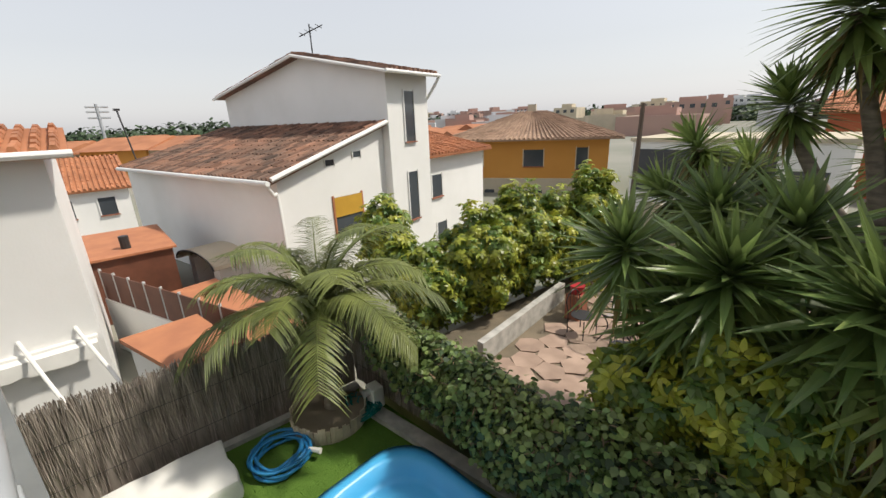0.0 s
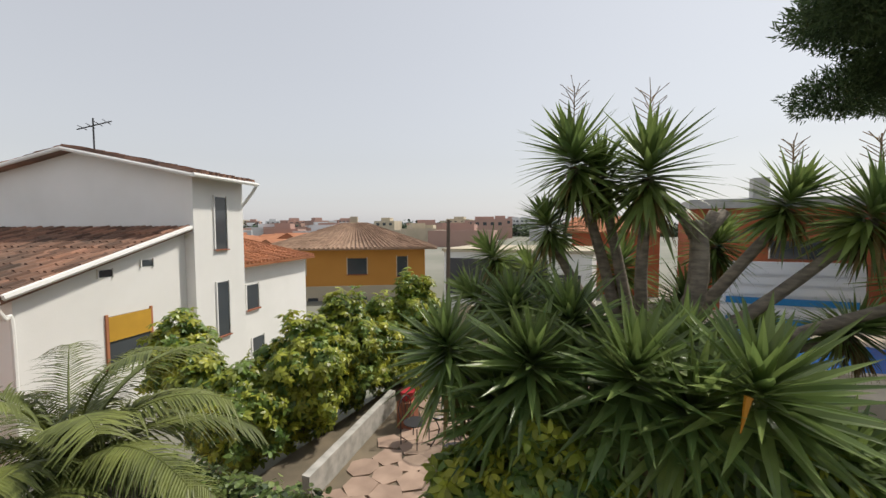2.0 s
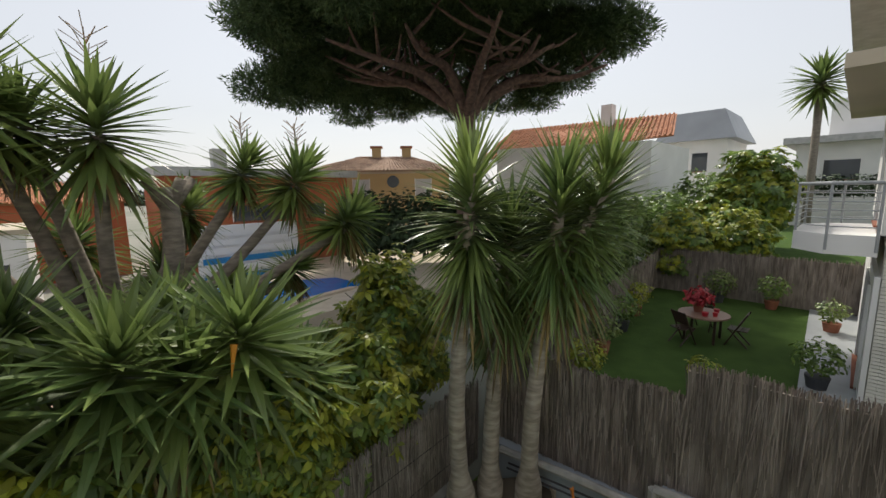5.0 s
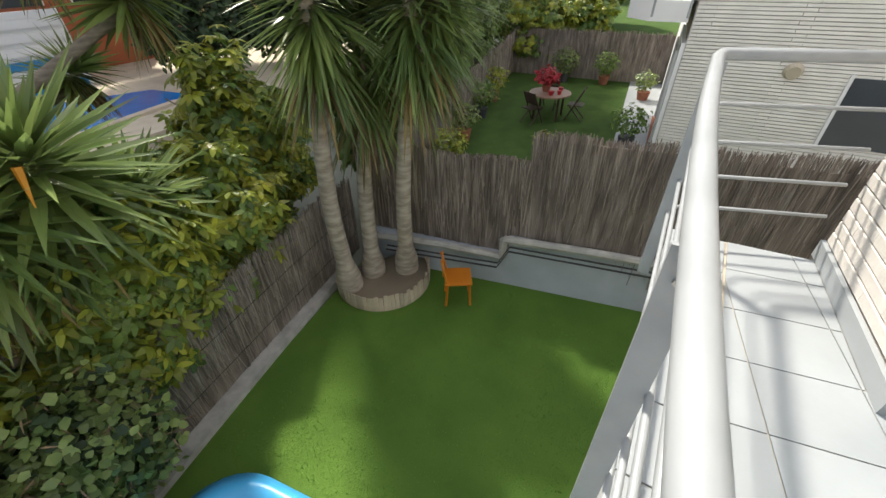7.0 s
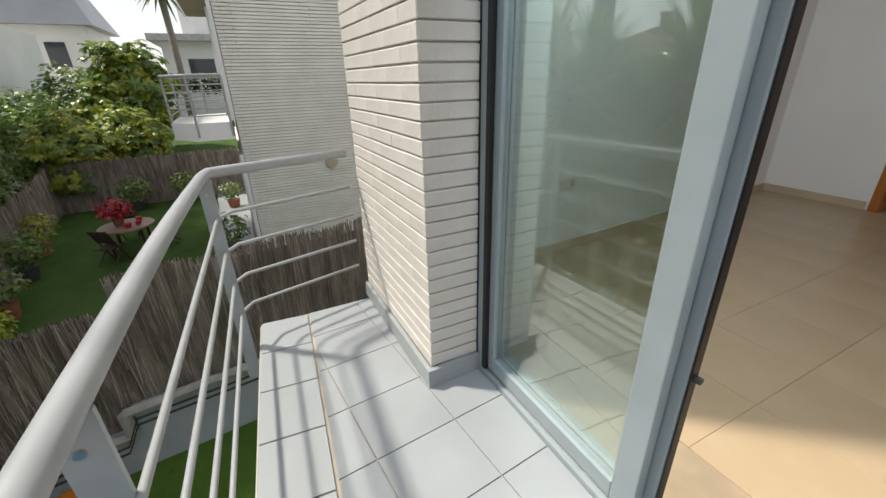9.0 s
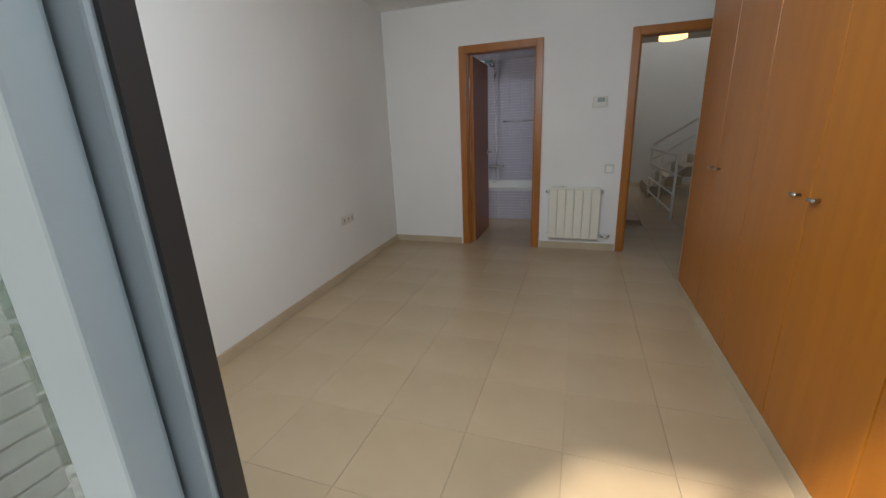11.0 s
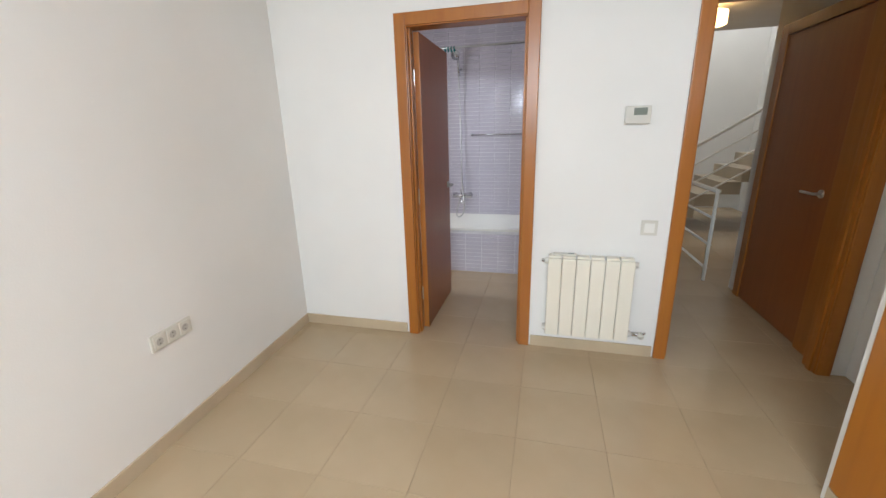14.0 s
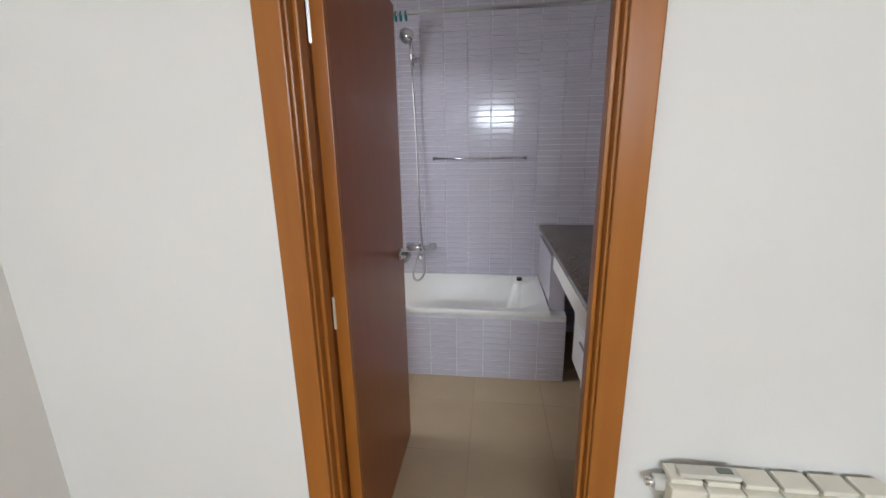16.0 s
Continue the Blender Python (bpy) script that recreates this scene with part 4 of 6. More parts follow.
def wall_window(parent, c, u, w, h, material="window", sill=True, proud=0.02, frame_mat="wh"):
    """A window in a wall: centre c, horizontal direction u, facing u x z."""
    u = Vector((*u, 0)).normalized()
    n = Vector((u.y, -u.x, 0))
    c = Vector(c)

    def bx(s0, s1, d0, d1, z0, z1):
        bm = box((s0, d0, z0), (s1, d1, z1))
        m = Matrix(((u.x, n.x, 0, c.x), (u.y, n.y, 0, c.y), (0, 0, 1, c.z), (0, 0, 0, 1)))
        bm.transform(m)
        return bm
    wn_ = part("window", bx(-w / 2, w / 2, -0.03, 0.006, -h / 2, h / 2), material, parent)
    t = min(0.06, w * 0.08)
    for q in ((-w / 2 - t, -w / 2, -h / 2 - t, h / 2 + t), (w / 2, w / 2 + t, -h / 2 - t, h / 2 + t)):
        part("frame", bx(q[0], q[1], -0.02, proud + 0.02, q[2], q[3]), frame_mat, wn_)
    if sill:
        part("sill", bx(-w / 2 - t, w / 2 + t, -0.02, proud + 0.06, -h / 2 - t, -h / 2), "pot", wn_)
    return wn_


U = Vector((-0.977, -0.215, 0))       # along the white house's eave, away
S = Vector((-0.215, 0.977, 0))        # along its side wall, away
C0 = Vector((-10.4, 5.1, 0))


def W(u, s, z=0.0):
    p = C0 + U * u + S * s
    return Vector((p.x, p.y, z))


hw = thing("white_house", "white rendered house with brown tiled roofs and a stair tower", "house")
part("wall", prism([W(0, 0), W(0, 6.5), W(11, 6.5), W(11, 0)], -3.65, 0.02), "wh", hw)
bm = bmesh.new()
q = [bm.verts.new(W(0, 0, 0.02)), bm.verts.new(W(0, 4.16, 1.36)), bm.verts.new(W(0, 4.16, 0.02)), bm.verts.new(W(11, 0, 0.02)), bm.verts.new(W(11, 4.16, 1.36)), bm.verts.new(W(11, 4.16, 0.02))]
for ff in ((0, 2, 1), (3, 4, 5), (0, 1, 4, 3), (1, 2, 5, 4), (0, 3, 5, 2)):
    bm.faces.new([q[i] for i in ff])
part("rake_wall", bm, "wh", hw)
tiled_roof("roof", hw, W(-0.25, -0.35, 0.03), W(10.6, -0.35, 0.03), W(10.6, 4.16, 1.40), W(-0.25, 4.16, 1.40), "tile", label="weathered brown terracotta roof")
part("verge", tube([W(-0.27, -0.3, 0.08), W(-0.27, 4.14, 1.41)], 0.07, 6), "wh", hw)
part("gutter", tube([W(-0.3, -0.42, 0.0), W(10.6, -0.42, 0.0)], 0.07, 8), "wh", hw)
part("downpipe", tube(curve_pts([W(-0.2, -0.42, -0.02), W(-0.1, -0.2, -0.35), W(-0.06, -0.06, -0.6), W(-0.06, -0.06, -3.5)], 5), 0.05, 8), "wh", hw)
# upper block with gable
bm = prism([W(0.1, 4.17), W(0.1, 6.5), W(9.9, 6.5), W(9.9, 4.17)], 0.0, 2.75)
part("upper_wall", bm, "wh", hw)
bm = bmesh.new()
g0 = [bm.verts.new(W(u, 4.17, z)) for u, z in ((0.1, 3.02), (3.9, 3.83), (9.9, 2.75))]
g1 = [bm.verts.new(W(u, 6.5, z)) for u, z in ((0.1, 3.02), (3.9, 3.83), (9.9, 2.75))]
bm.faces.new(g0), bm.faces.new(g1[::-1])
for i in range(3):
    bm.faces.new((g0[i], g0[(i + 1) % 3], g1[(i + 1) % 3], g1[i]))
bm.faces.new([bm.verts.new(p) for p in (W(0.1, 4.17, 2.75), W(0.1, 6.5, 2.75), W(0.1, 6.5, 3.02), W(0.1, 4.17, 3.02))])
bm.faces.new([bm.verts.new(p) for p in (W(0.1, 4.17, 2.75), W(0.1, 4.17, 3.02), W(9.9, 4.17, 2.75))])
part("gable", bm, "wh", hw)
tiled_roof("upper_roof", hw, W(-0.75, 3.75, 2.95), W(-0.75, 6.5, 2.95), W(3.9, 6.5, 3.9), W(3.9, 3.75, 3.9), "tile")
tiled_roof("upper_roof", hw, W(10.2, 6.5, 2.76), W(10.2, 3.75, 2.76), W(3.9, 3.75, 3.9), W(3.9, 6.5, 3.9), "tile")
part("barge_board", tube([W(10.2, 3.76, 2.70), W(3.9, 3.76, 3.84), W(-0.75, 3.76, 2.89)], 0.06, 6), "wh", hw)
part("upper_gutter", tube([W(-0.8, 3.7, 2.9), W(-0.8, 6.5, 2.9)], 0.06, 8), "wh", hw)
part("tower", prism([W(-0.32, 4.17), W(-0.32, 6.31), W(0.099, 6.31), W(0.099, 4.17)], -3.65, 3.0), "wh", hw)
part("tower_pipe", tube(curve_pts([W(-0.8, 6.45, 2.88), W(-0.62, 6.42, 2.6), W(-0.2, 6.38, 2.1), W(-0.0, 6.38, 1.9), W(-0.0, 6.38, 1.0)], 5), 0.05, 8), "wh", hw)
for z, h in ((1.55, 1.67), (-1.23, 1.75)):
    wall_window(hw, W(-0.325, 5.24, z), (S.x, S.y), 0.52, h, "window", frame_mat="wh")
for s, z in ((1.8, 0.30), (2.9, 0.46)):
    wall_window(hw, W(-0.005, s, z), (S.x, S.y), 0.34, 0.17, "window", sill=False)
gd = wall_window(hw, W(-0.005, 2.36, -1.42), (S.x, S.y), 1.12, 1.3, "window", sill=False, frame_mat="terra")
part("blind", prism([W(-0.03, 1.80), W(-0.03, 2.92), W(-0.05, 2.92), W(-0.05, 1.80)], -1.38, -0.77), "yellowblind", gd, "yellow fabric blind")
# lower wing
part("wing_wall", prism([W(0.25, 6.502), W(0.25, 11.3), W(6, 11.3), W(6, 6.502)], -3.65, 0.0), "wh", hw)
tiled_roof("wing_roof", hw, W(-0.15, 6.51, 0.06), W(-0.15, 11.5, 0.06), W(5.5, 11.5, 1.2), W(5.5, 6.51, 1.2), "tile3")
wall_window(hw, W(0.245, 7.44, -1.23), (S.x, S.y), 0.7, 0.92, "window")
wall_window(hw, W(0.245, 7.7, -3.25), (S.x, S.y), 0.7, 0.8, "window")
# arched porch at the eave side
part("porch_pier", prism([W(2.35, -0.9), W(2.75, -0.9), W(2.75, -0.001), W(2.35, -0.001)], -3.65, -2.55), "wh", hw)
part("porch_pier", prism([W(4.0, -0.9), W(4.35, -0.9), W(4.35, -0.001), W(4.0, -0.001)], -3.65, -2.55), "wh", hw)
part("porch_door", prism([W(2.751, -0.05), W(3.999, -0.05), W(3.999, -0.003), W(2.751, -0.003)], -3.6, -2.5), "window", hw, "dark doorway under the canopy")
bm = bmesh.new()
arc = [(3.35 + 1.25 * math.cos(math.pi * k / 12), -2.6 + 0.42 * math.sin(math.pi * k / 12)) for k in range(13)]
fr0, bk0 = [[bm.verts.new(W(u, s_, z)) for u, z in arc] for s_ in (-1.15, -0.004)]
for k in range(12):
    bm.faces.new((fr0[k], fr0[k + 1], bk0[k + 1], bk0[k]))
cn = part("canopy", bm, "creamr", hw, "pale curved door canopy")
cn.modifiers.new("thickness", "SOLIDIFY").thickness = 0.03
part("canopy_rim", tube([W(u, -1.16, z) for u, z in arc], 0.025, 6), "wire", hw)
ant = thing("tv_antenna", "thin metal television aerial on the roof", "antenna", "aerials")
ap = W(3.7, 4.6, 3.8)
part("mast", tube([ap, ap + Vector((0, 0, 1.15))], 0.025, 6), "wire", ant)
part("boom", tube([ap + Vector((-0.3, -0.3, 0.75)), ap + Vector((0.35, 0.35, 1.1))], 0.02, 6), "wire", ant)
for k in range(4):
    c = ap + Vector((-0.2 + 0.15 * k, -0.2 + 0.15 * k, 0.82 + 0.08 * k))
    part("element", tube([c + Vector((-0.22, 0.22, 0)), c + Vector((0.22, -0.22, 0))], 0.012, 5), "wire", ant)

# white house close on the west side
hl = thing("neighbour_house", "plain white house wall with a folded awning", "house")
part("wall", box((-13, -9, -3.65), (-8.4, 0.93, 1.10)), "wh", hl)
tiled_roof("roof", hl, (-8.1, -9.2, 1.12), (-8.1, 1.25, 1.12), (-10.6, 1.25, 1.52), (-10.6, -9.2, 1.52), "tile3")
part("gutter", tube([(-8.05, -9.2, 1.1), (-8.05, 1.3, 1.1)], 0.06, 8), "wh", hl)
aw = thing("awning", "white folding awning frame under a valance", "awning")
for y0 in (0.62, -0.08):
    part("arm", tube([(-8.39, y0, -1.79), (-7.3, y0 + 0.4, -2.6)], 0.03, 8), "white", aw)
bm = bmesh.new()
prev = None
for i in range(25):
    y = -2.6 + 3.45 * i / 24
    z = -2.32 - 0.05 * abs(math.sin(i * 1.3))
    cur = (bm.verts.new((-8.34, y, -2.04)), bm.verts.new((-8.2, y, -2.1)), bm.verts.new((-8.19, y, z)))
    if prev:
        bm.faces.new((prev[0], cur[0], cur[1], prev[1])), bm.faces.new((prev[1], cur[1], cur[2], prev[2]))
    prev = cur
part("valance", bm, "tarp", aw)
part("case", box((-8.4, -2.7, -2.08), (-8.3, 0.87, -2.0), 0.02), "white", aw)

# terrace with rust brown screens in front of the white house
yd = thing("terrace_wall", "white yard wall below the rust brown screen", "wall")
part("wall", prism([(-11.2, 1.04), (-6.4, 2.76), (-6.45, 2.9), (-11.25, 1.18)], -3.65, -2.3), "wh", yd)
part("paving", prism([(-11.2, 1.2), (-6.5, 2.92), (-6.9, 4.2), (-11.6, 3.4)], -3.65, -2.6), "terra", yd, "terracotta terrace paving")
scr = thing("terrace_screen", "rust brown metal privacy screen on posts", "screen")
for k in range(8):
    a_, b_ = Vector((-11.2, 1.1, 0)).lerp(Vector((-6.4, 2.82, 0)), k / 8), Vector((-11.2, 1.1, 0)).lerp(Vector((-6.4, 2.82, 0)), (k + 1) / 8)
    part("panel", prism([a_.lerp(b_, 0.06) + Vector((0.01, -0.02, 0)), a_.lerp(b_, 0.94) + Vector((0.01, -0.02, 0)), a_.lerp(b_, 0.94), a_.lerp(b_, 0.06)], -2.3, -1.62), "corten", scr)
    part("post", tube([(*a_[:2], -2.31), (*a_[:2], -1.58)], 0.03, 6), "slab", scr)
lt = thing("lean_to", "white outbuilding with flat terracotta roof", "outbuilding")
part("wall", prism([(-7.3, 1.25), (-5.7, 1.75), (-5.9, 2.45), (-7.4, 2.2)], -3.65, -1.92), "wh", lt)
part("roof", prism([(-7.4, 1.15), (-5.6, 1.68), (-5.82, 2.55), (-7.5, 2.3)], -1.92, -1.84), "terra", lt, "flat terracotta roof")
shd = thing("brown_shed", "dark rust brown panelled shed", "shed")
part("wall", box((-16.5, 0.4, -3.6), (-12.9, 2.75, -1.80), 0.02), "corten", shd)
part("roof", box((-16.6, 0.3, -1.80), (-12.8, 2.85, -1.74)), "terra", shd)
part("flue", tube([(-13.6, 1.75, -1.74), (-13.6, 1.75, -1.38)], 0.12, 10), "wire", shd)
hm = thing("white_cottage", "small white house with an orange tiled roof", "house")
part("wall", box((-38, -2, -3.65), (-26.5, 2.9, -1.3)), "wh", hm)
tiled_roof("roof", hm, (-26.2, -2.2, -1.3), (-26.2, 3.1, -1.3), (-31, 3.1, 0.15), (-31, -2.2, 0.15), "tile3")
tiled_roof("roof", hm, (-36, 3.1, -1.3), (-36, -2.2, -1.3), (-31, -2.2, 0.15), (-31, 3.1, 0.15), "tile3")
for yy in (0.2, 1.9):
    wall_window(hm, (-26.49, yy, -2.2), (0, 1), 0.7, 0.9)

# ochre house
ho = thing("ochre_house", "ochre rendered villa with hipped tile roof", "house")
E0 = Vector((-17.4, 23.2, 0))
ou, on = Vector((0.86, 0.51, 0)), Vector((-0.51, 0.86, 0))


def O(u, s, z):
    p = E0 + ou * u + on * s
    return Vector((p.x, p.y, z))


part("base_wall", prism([O(-4, 0, 0), O(6.5, 0, 0), O(6.5, 8, 0), O(-4, 8, 0)], -5.5, -2.6), "creamr", ho)
part("wall", prism([O(-4, 0, 0), O(6.5, 0, 0), O(6.5, 8, 0), O(-4, 8, 0)], -2.6, 0.05), "ochre", ho)
tiled_roof("roof", ho, O(-4.7, -0.8, 0.0), O(7.3, -0.8, 0.0), O(2.2, 4, 1.75), O(0.4, 4, 1.75), "tile2", w=0.3, rows=12)
tiled_roof("roof", ho, O(7.3, -0.8, 0.0), O(7.3, 8.7, 0.0), O(2.2, 4.1, 1.75), O(2.2, 4, 1.75), "tile2", w=0.3, rows=12)
for u, z, w_, h_ in ((1.8, -1.25, 1.3, 1.1), (-2.2, -1.25, 1.1, 1.1), (4.9, -1.3, 0.7, 1.4), (1.8, -3.9, 1.3, 1.0), (-1.2, -3.9, 0.7, 1.0), (-2.6, -3.9, 0.6, 0.8)):
    wall_window(ho, O(u, -0.01, z), (ou.x, ou.y), w_, h_, "window", frame_mat="creamr")
part("string_course", prism([O(-4.05, -0.06, 0), O(6.55, -0.06, 0), O(6.55, 0.0, 0), O(-4.05, 0.0, 0)], -2.75, -2.6), "creamr", ho)
part("chimney", prism([O(0.9, 4.3, 0), O(1.5, 4.3, 0), O(1.5, 4.9, 0), O(0.9, 4.9, 0)], 1.4, 2.3), "creamr", ho)

# modern box with grey cladding
hb = thing("modern_house", "white framed modern house with dark grey cladding", "house")
part("frame", box((-8.3, 21.8, -3.65), (-0.5, 27, 0.05), 0.02), "wh", hb)
part("cladding", box((-8.0, 21.74, -2.3), (-2.6, 21.81, -0.3)), "screen", hb, "dark grey cladding panel")
part("parapet", box((-8.4, 21.7, 0.05), (-0.4, 27.1, 0.22)), "creamr", hb)
wall_window(hb, (-1.6, 21.79, -1.6), (1, 0), 1.2, 1.2)
pl = thing("timber_pole", "weathered wooden utility pole", "pole")
part("shaft", tube([(-7.0, 19.2, -3.6), (-6.9, 19.1, 1.75)], [0.13, 0.09], 8), "pole", pl)
gw = thing("garden_wall", "pale rendered wall behind the patio", "wall")
part("wall", box((-4.6, 14.1, -3.6), (3.2, 14.3, -1.3)), "creamr", gw)

# brick red house, yellow villa and the houses behind the pine
hr = thing("red_house", "brick red house with dark window band", "house")
part("wall", box((4.5, 26, -3.6), (15, 33, 2.3)), "redr", hr)
part("roof_slab", box((4.0, 25.4, 2.3), (15.5, 33.5, 2.75)), "slab", hr)
wall_window(hr, (9.2, 25.99, 0.2), (1, 0), 3.2, 0.9)
wall_window(hr, (12.6, 25.99, 0.2), (1, 0), 1.2, 0.9)
part("chimney", box((7.1, 27, 2.75), (7.8, 27.7, 3.9)), "slab", hr)
hp = thing("pink_house", "small pinkish red house far behind the garden", "house")
part("wall", box((-2.5, 33, -3.6), (3.4, 40, 1.0)), "redr", hp)
tiled_roof("roof", hp, (-2.9, 32.6, 1.0), (3.8, 32.6, 1.0), (3.8, 36.5, 2.2), (-2.9, 36.5, 2.2), "tile3")
hy = thing("yellow_villa", "yellow villa with pale tiled roof and chimneys", "house")
yu, yn = Vector((0.80, -0.60, 0)), Vector((0.60, 0.80, 0))
Y0 = Vector((0.49, 1.36, 0)) + Vector((0.468, 0.884, 0)) * 34


def Y(u, s, z):
    p = Y0 + yu * u + yn * s
    return Vector((p.x, p.y, z))


part("wall", prism([Y(-1, 0, 0), Y(10, 0, 0), Y(10, 8, 0), Y(-1, 8, 0)], -3.6, 3.0), "yellowr", hy)
tiled_roof("roof", hy, Y(-1.6, -0.6, 3.0), Y(10.6, -0.6, 3.0), Y(7, 4, 4.4), Y(2.4, 4, 4.4), "tile2", w=0.3, rows=10)
part("cornice", prism([Y(-1.3, -0.3, 0), Y(10.3, -0.3, 0), Y(10.3, 0, 0), Y(-1.3, 0, 0)], 2.75, 2.99), "creamr", hy)
wall_window(hy, Y(2.7, -0.01, 1.6), (yu.x, yu.y), 1.3, 1.4, "flat_grey")
wall_window(hy, Y(7.8, -0.01, 1.6), (yu.x, yu.y), 1.3, 1.4, "flat_grey")
c = Y(5.3, -0.02, 2.1)
part("round_window", tube([c, c - yn * 0.03], 0.5, 20), "window", hy)
for u in (3.5, 6.2):
    ch = part("chimney", prism([Y(u, 3.6, 0), Y(u + 0.8, 3.6, 0), Y(u + 0.8, 4.4, 0), Y(u, 4.4, 0)], 3.9, 5.2), "yellowr", hy)
    part("cap", prism([Y(u - 0.15, 3.45, 0), Y(u + 0.95, 3.45, 0), Y(u + 0.95, 4.55, 0), Y(u - 0.15, 4.55, 0)], 5.2, 5.35), "pot", ch)
ht = thing("tiled_house", "white house with orange tiled roof", "house")
part("wall", prism([(27.5, 10.6), (36.5, 10.9), (36.5, 20), (24.0, 20)], -3.6, 4.2), "wh", ht)
tiled_roof("roof", ht, (24.5, 22, 3.6), (29.2, 9.9, 4.6), (35.0, 11.5, 6.8), (30, 23, 6.4), "tile3", w=0.3)
part("chimney", box((31.5, 15.0, 5.6), (32.3, 15.8, 7.6)), "wh", ht)
hz = thing("grey_roof_house", "white house with grey zinc mansard roof", "house")
part("wall", box((42, 9.5, -3.6), (50, 14.5, 5.3)), "wh", hz)
bm = bmesh.new()
lo = [bm.verts.new(p) for p in ((41.4, 8.8, 5.3), (50.6, 8.8, 5.3), (50.6, 15.2, 5.3), (41.4, 15.2, 5.3))]
hi = [bm.verts.new(p) for p in ((42.6, 10, 7.9), (49.4, 10, 7.9), (49.4, 14, 7.9), (42.6, 14, 7.9))]
bm.faces.new(hi), bm.faces.new(lo[::-1])
for i in range(4):
    bm.faces.new((lo[i], lo[(i + 1) % 4], hi[(i + 1) % 4], hi[i]))
part("roof", bm, "zinc", hz)
wall_window(hz, (41.99, 11.5, 3.4), (0, 1), 1.2, 1.6)
hf = thing("flat_roof_house", "pale flat roofed house behind the lawn", "house")
part("wall", box((44, -4, -3.6), (54, 5.2, 4.5)), "wh", hf)
part("roof", box((43.2, -4.5, 4.5), (54.6, 6.0, 5.0)), "slab", hf)
part("upper_storey", box((46, -4, 5.0), (54, 3.5, 8.0)), "wh", hf)
wall_window(hf, (43.99, 2.5, 2.4), (0, 1), 2.0, 1.5)

# terraced house next door, white brick courses
hn = thing("terraced_house", "cream brick terraced house with a small balcony", "house")
part("wall", prism([(11.06, -9), (18.3, -9), (18.3, 0.98), (11.06, 0.94)], -3.6, 5.3), "joint", hn)
cells = []
for j in range(118):
    z = -2.95 + j * 0.07
    y = -9.0 + (j % 2) * 0.2
    while y < 0.9:
        y1 = min(y + 1.6, 0.93)
        cells.append(((11.0, y, z), (11.07, y1 - 0.008, z + 0.056)))
        y = y1
grid_joined("brick_course", "brickfar", hn, cells)
part("facade_panel", box((11.0, 0.94, -2.9), (18.3, 1.02, -0.35)), "wh", hn)
part("facade_panel_upper", box((11.0, 0.94, 0.42), (18.3, 1.02, 5.3)), "wh", hn)
part("eave", box((10.6, -9, 5.3), (18.8, 1.9, 5.55)), "slab", hn)
part("eave_soffit", box((10.7, 0.3, 3.35), (18.7, 1.75, 3.6)), "creamr", hn)
part("balcony_slab", prism([(11.0, 1.025), (11.0, 1.75), (11.6, 2.25), (13.6, 2.25), (14.2, 1.6), (14.2, 1.025)], 0.02, 0.40), "wh", hn)
wall_window(hn, (12.6, 1.03, 1.6), (-1, 0), 1.8, 2.1)
wall_window(hn, (13.0, 1.03, -1.75), (-1, 0), 2.2, 2.1)
wall_window(hn, (10.995, -2.75, -1.42), (0, -1), 1.5, 1.3, sill=False)
lb = part("bulkhead_lamp", tube([(10.99, -1.05, -0.73), (10.9, -1.05, -0.75)], [0.17, 0.12], 14), "creamr", hn, "oval bulkhead lamp")
nr = thing("neighbour_railing", "pale blue grey steel balcony railing next door", "railing")
rp_ = [(11.0, 1.05), (11.0, 1.72), (11.6, 2.22), (13.6, 2.22), (14.2, 1.6), (14.2, 1.05)]
for z, r in ((1.36, 0.035), (1.18, 0.012), (1.02, 0.012), (0.86, 0.012), (0.70, 0.012), (0.55, 0.012)):
    part("rail", tube([(*p, z) for p in rp_], r, 8), "rail", nr)
for p in rp_:
    part("post", tube([(*p, 0.1), (*p, 1.36)], 0.025, 6), "rail", nr)

# ---- far town ----
for i in range(64):
    az = radians(-66 + 62 * rng.random())
    d = rng.uniform(110, 420)
    x, y = d * math.sin(az), d * math.cos(az)
    w, h = rng.uniform(8, 22), rng.uniform(0.006, 0.026) * d + 0.6
    if d < 170:
        h *= 0.4
    mt = ("flat_red", "flat_grey", "creamr", "flat_grey", "flat_red")[i % 5]
    b = thing("town_block", "distant %s apartment block in the haze" % ("brick" if mt == "flat_red" else "pale"), "building", "far town blocks")
    m = pose(x, y, 0, 0, 0, -math.degrees(az) + rng.uniform(-25, 25))
    bm = box((-w / 2, -6, -3.6), (w / 2, 6, h))
    bm.transform(m)
    part("wall", bm, mt, b)
    bm = box((-w / 4, -3, h), (w / 5, 2, h + 1.6))
    bm.transform(m)
    part("roof_hut", bm, mt, b)
    if h > 4.2:
        for k in range(int(w / 3.2)):
            for q in range(int(h / 3.0)):
                wx = -w / 2 + 1.2 + k * 3.2
                bm = box((wx, -6.06, h - 2.2 - q * 3), (wx + 1.5, -6.001, h - 0.9 - q * 3))
                bm.transform(m)
                part("window", bm, "window", b)
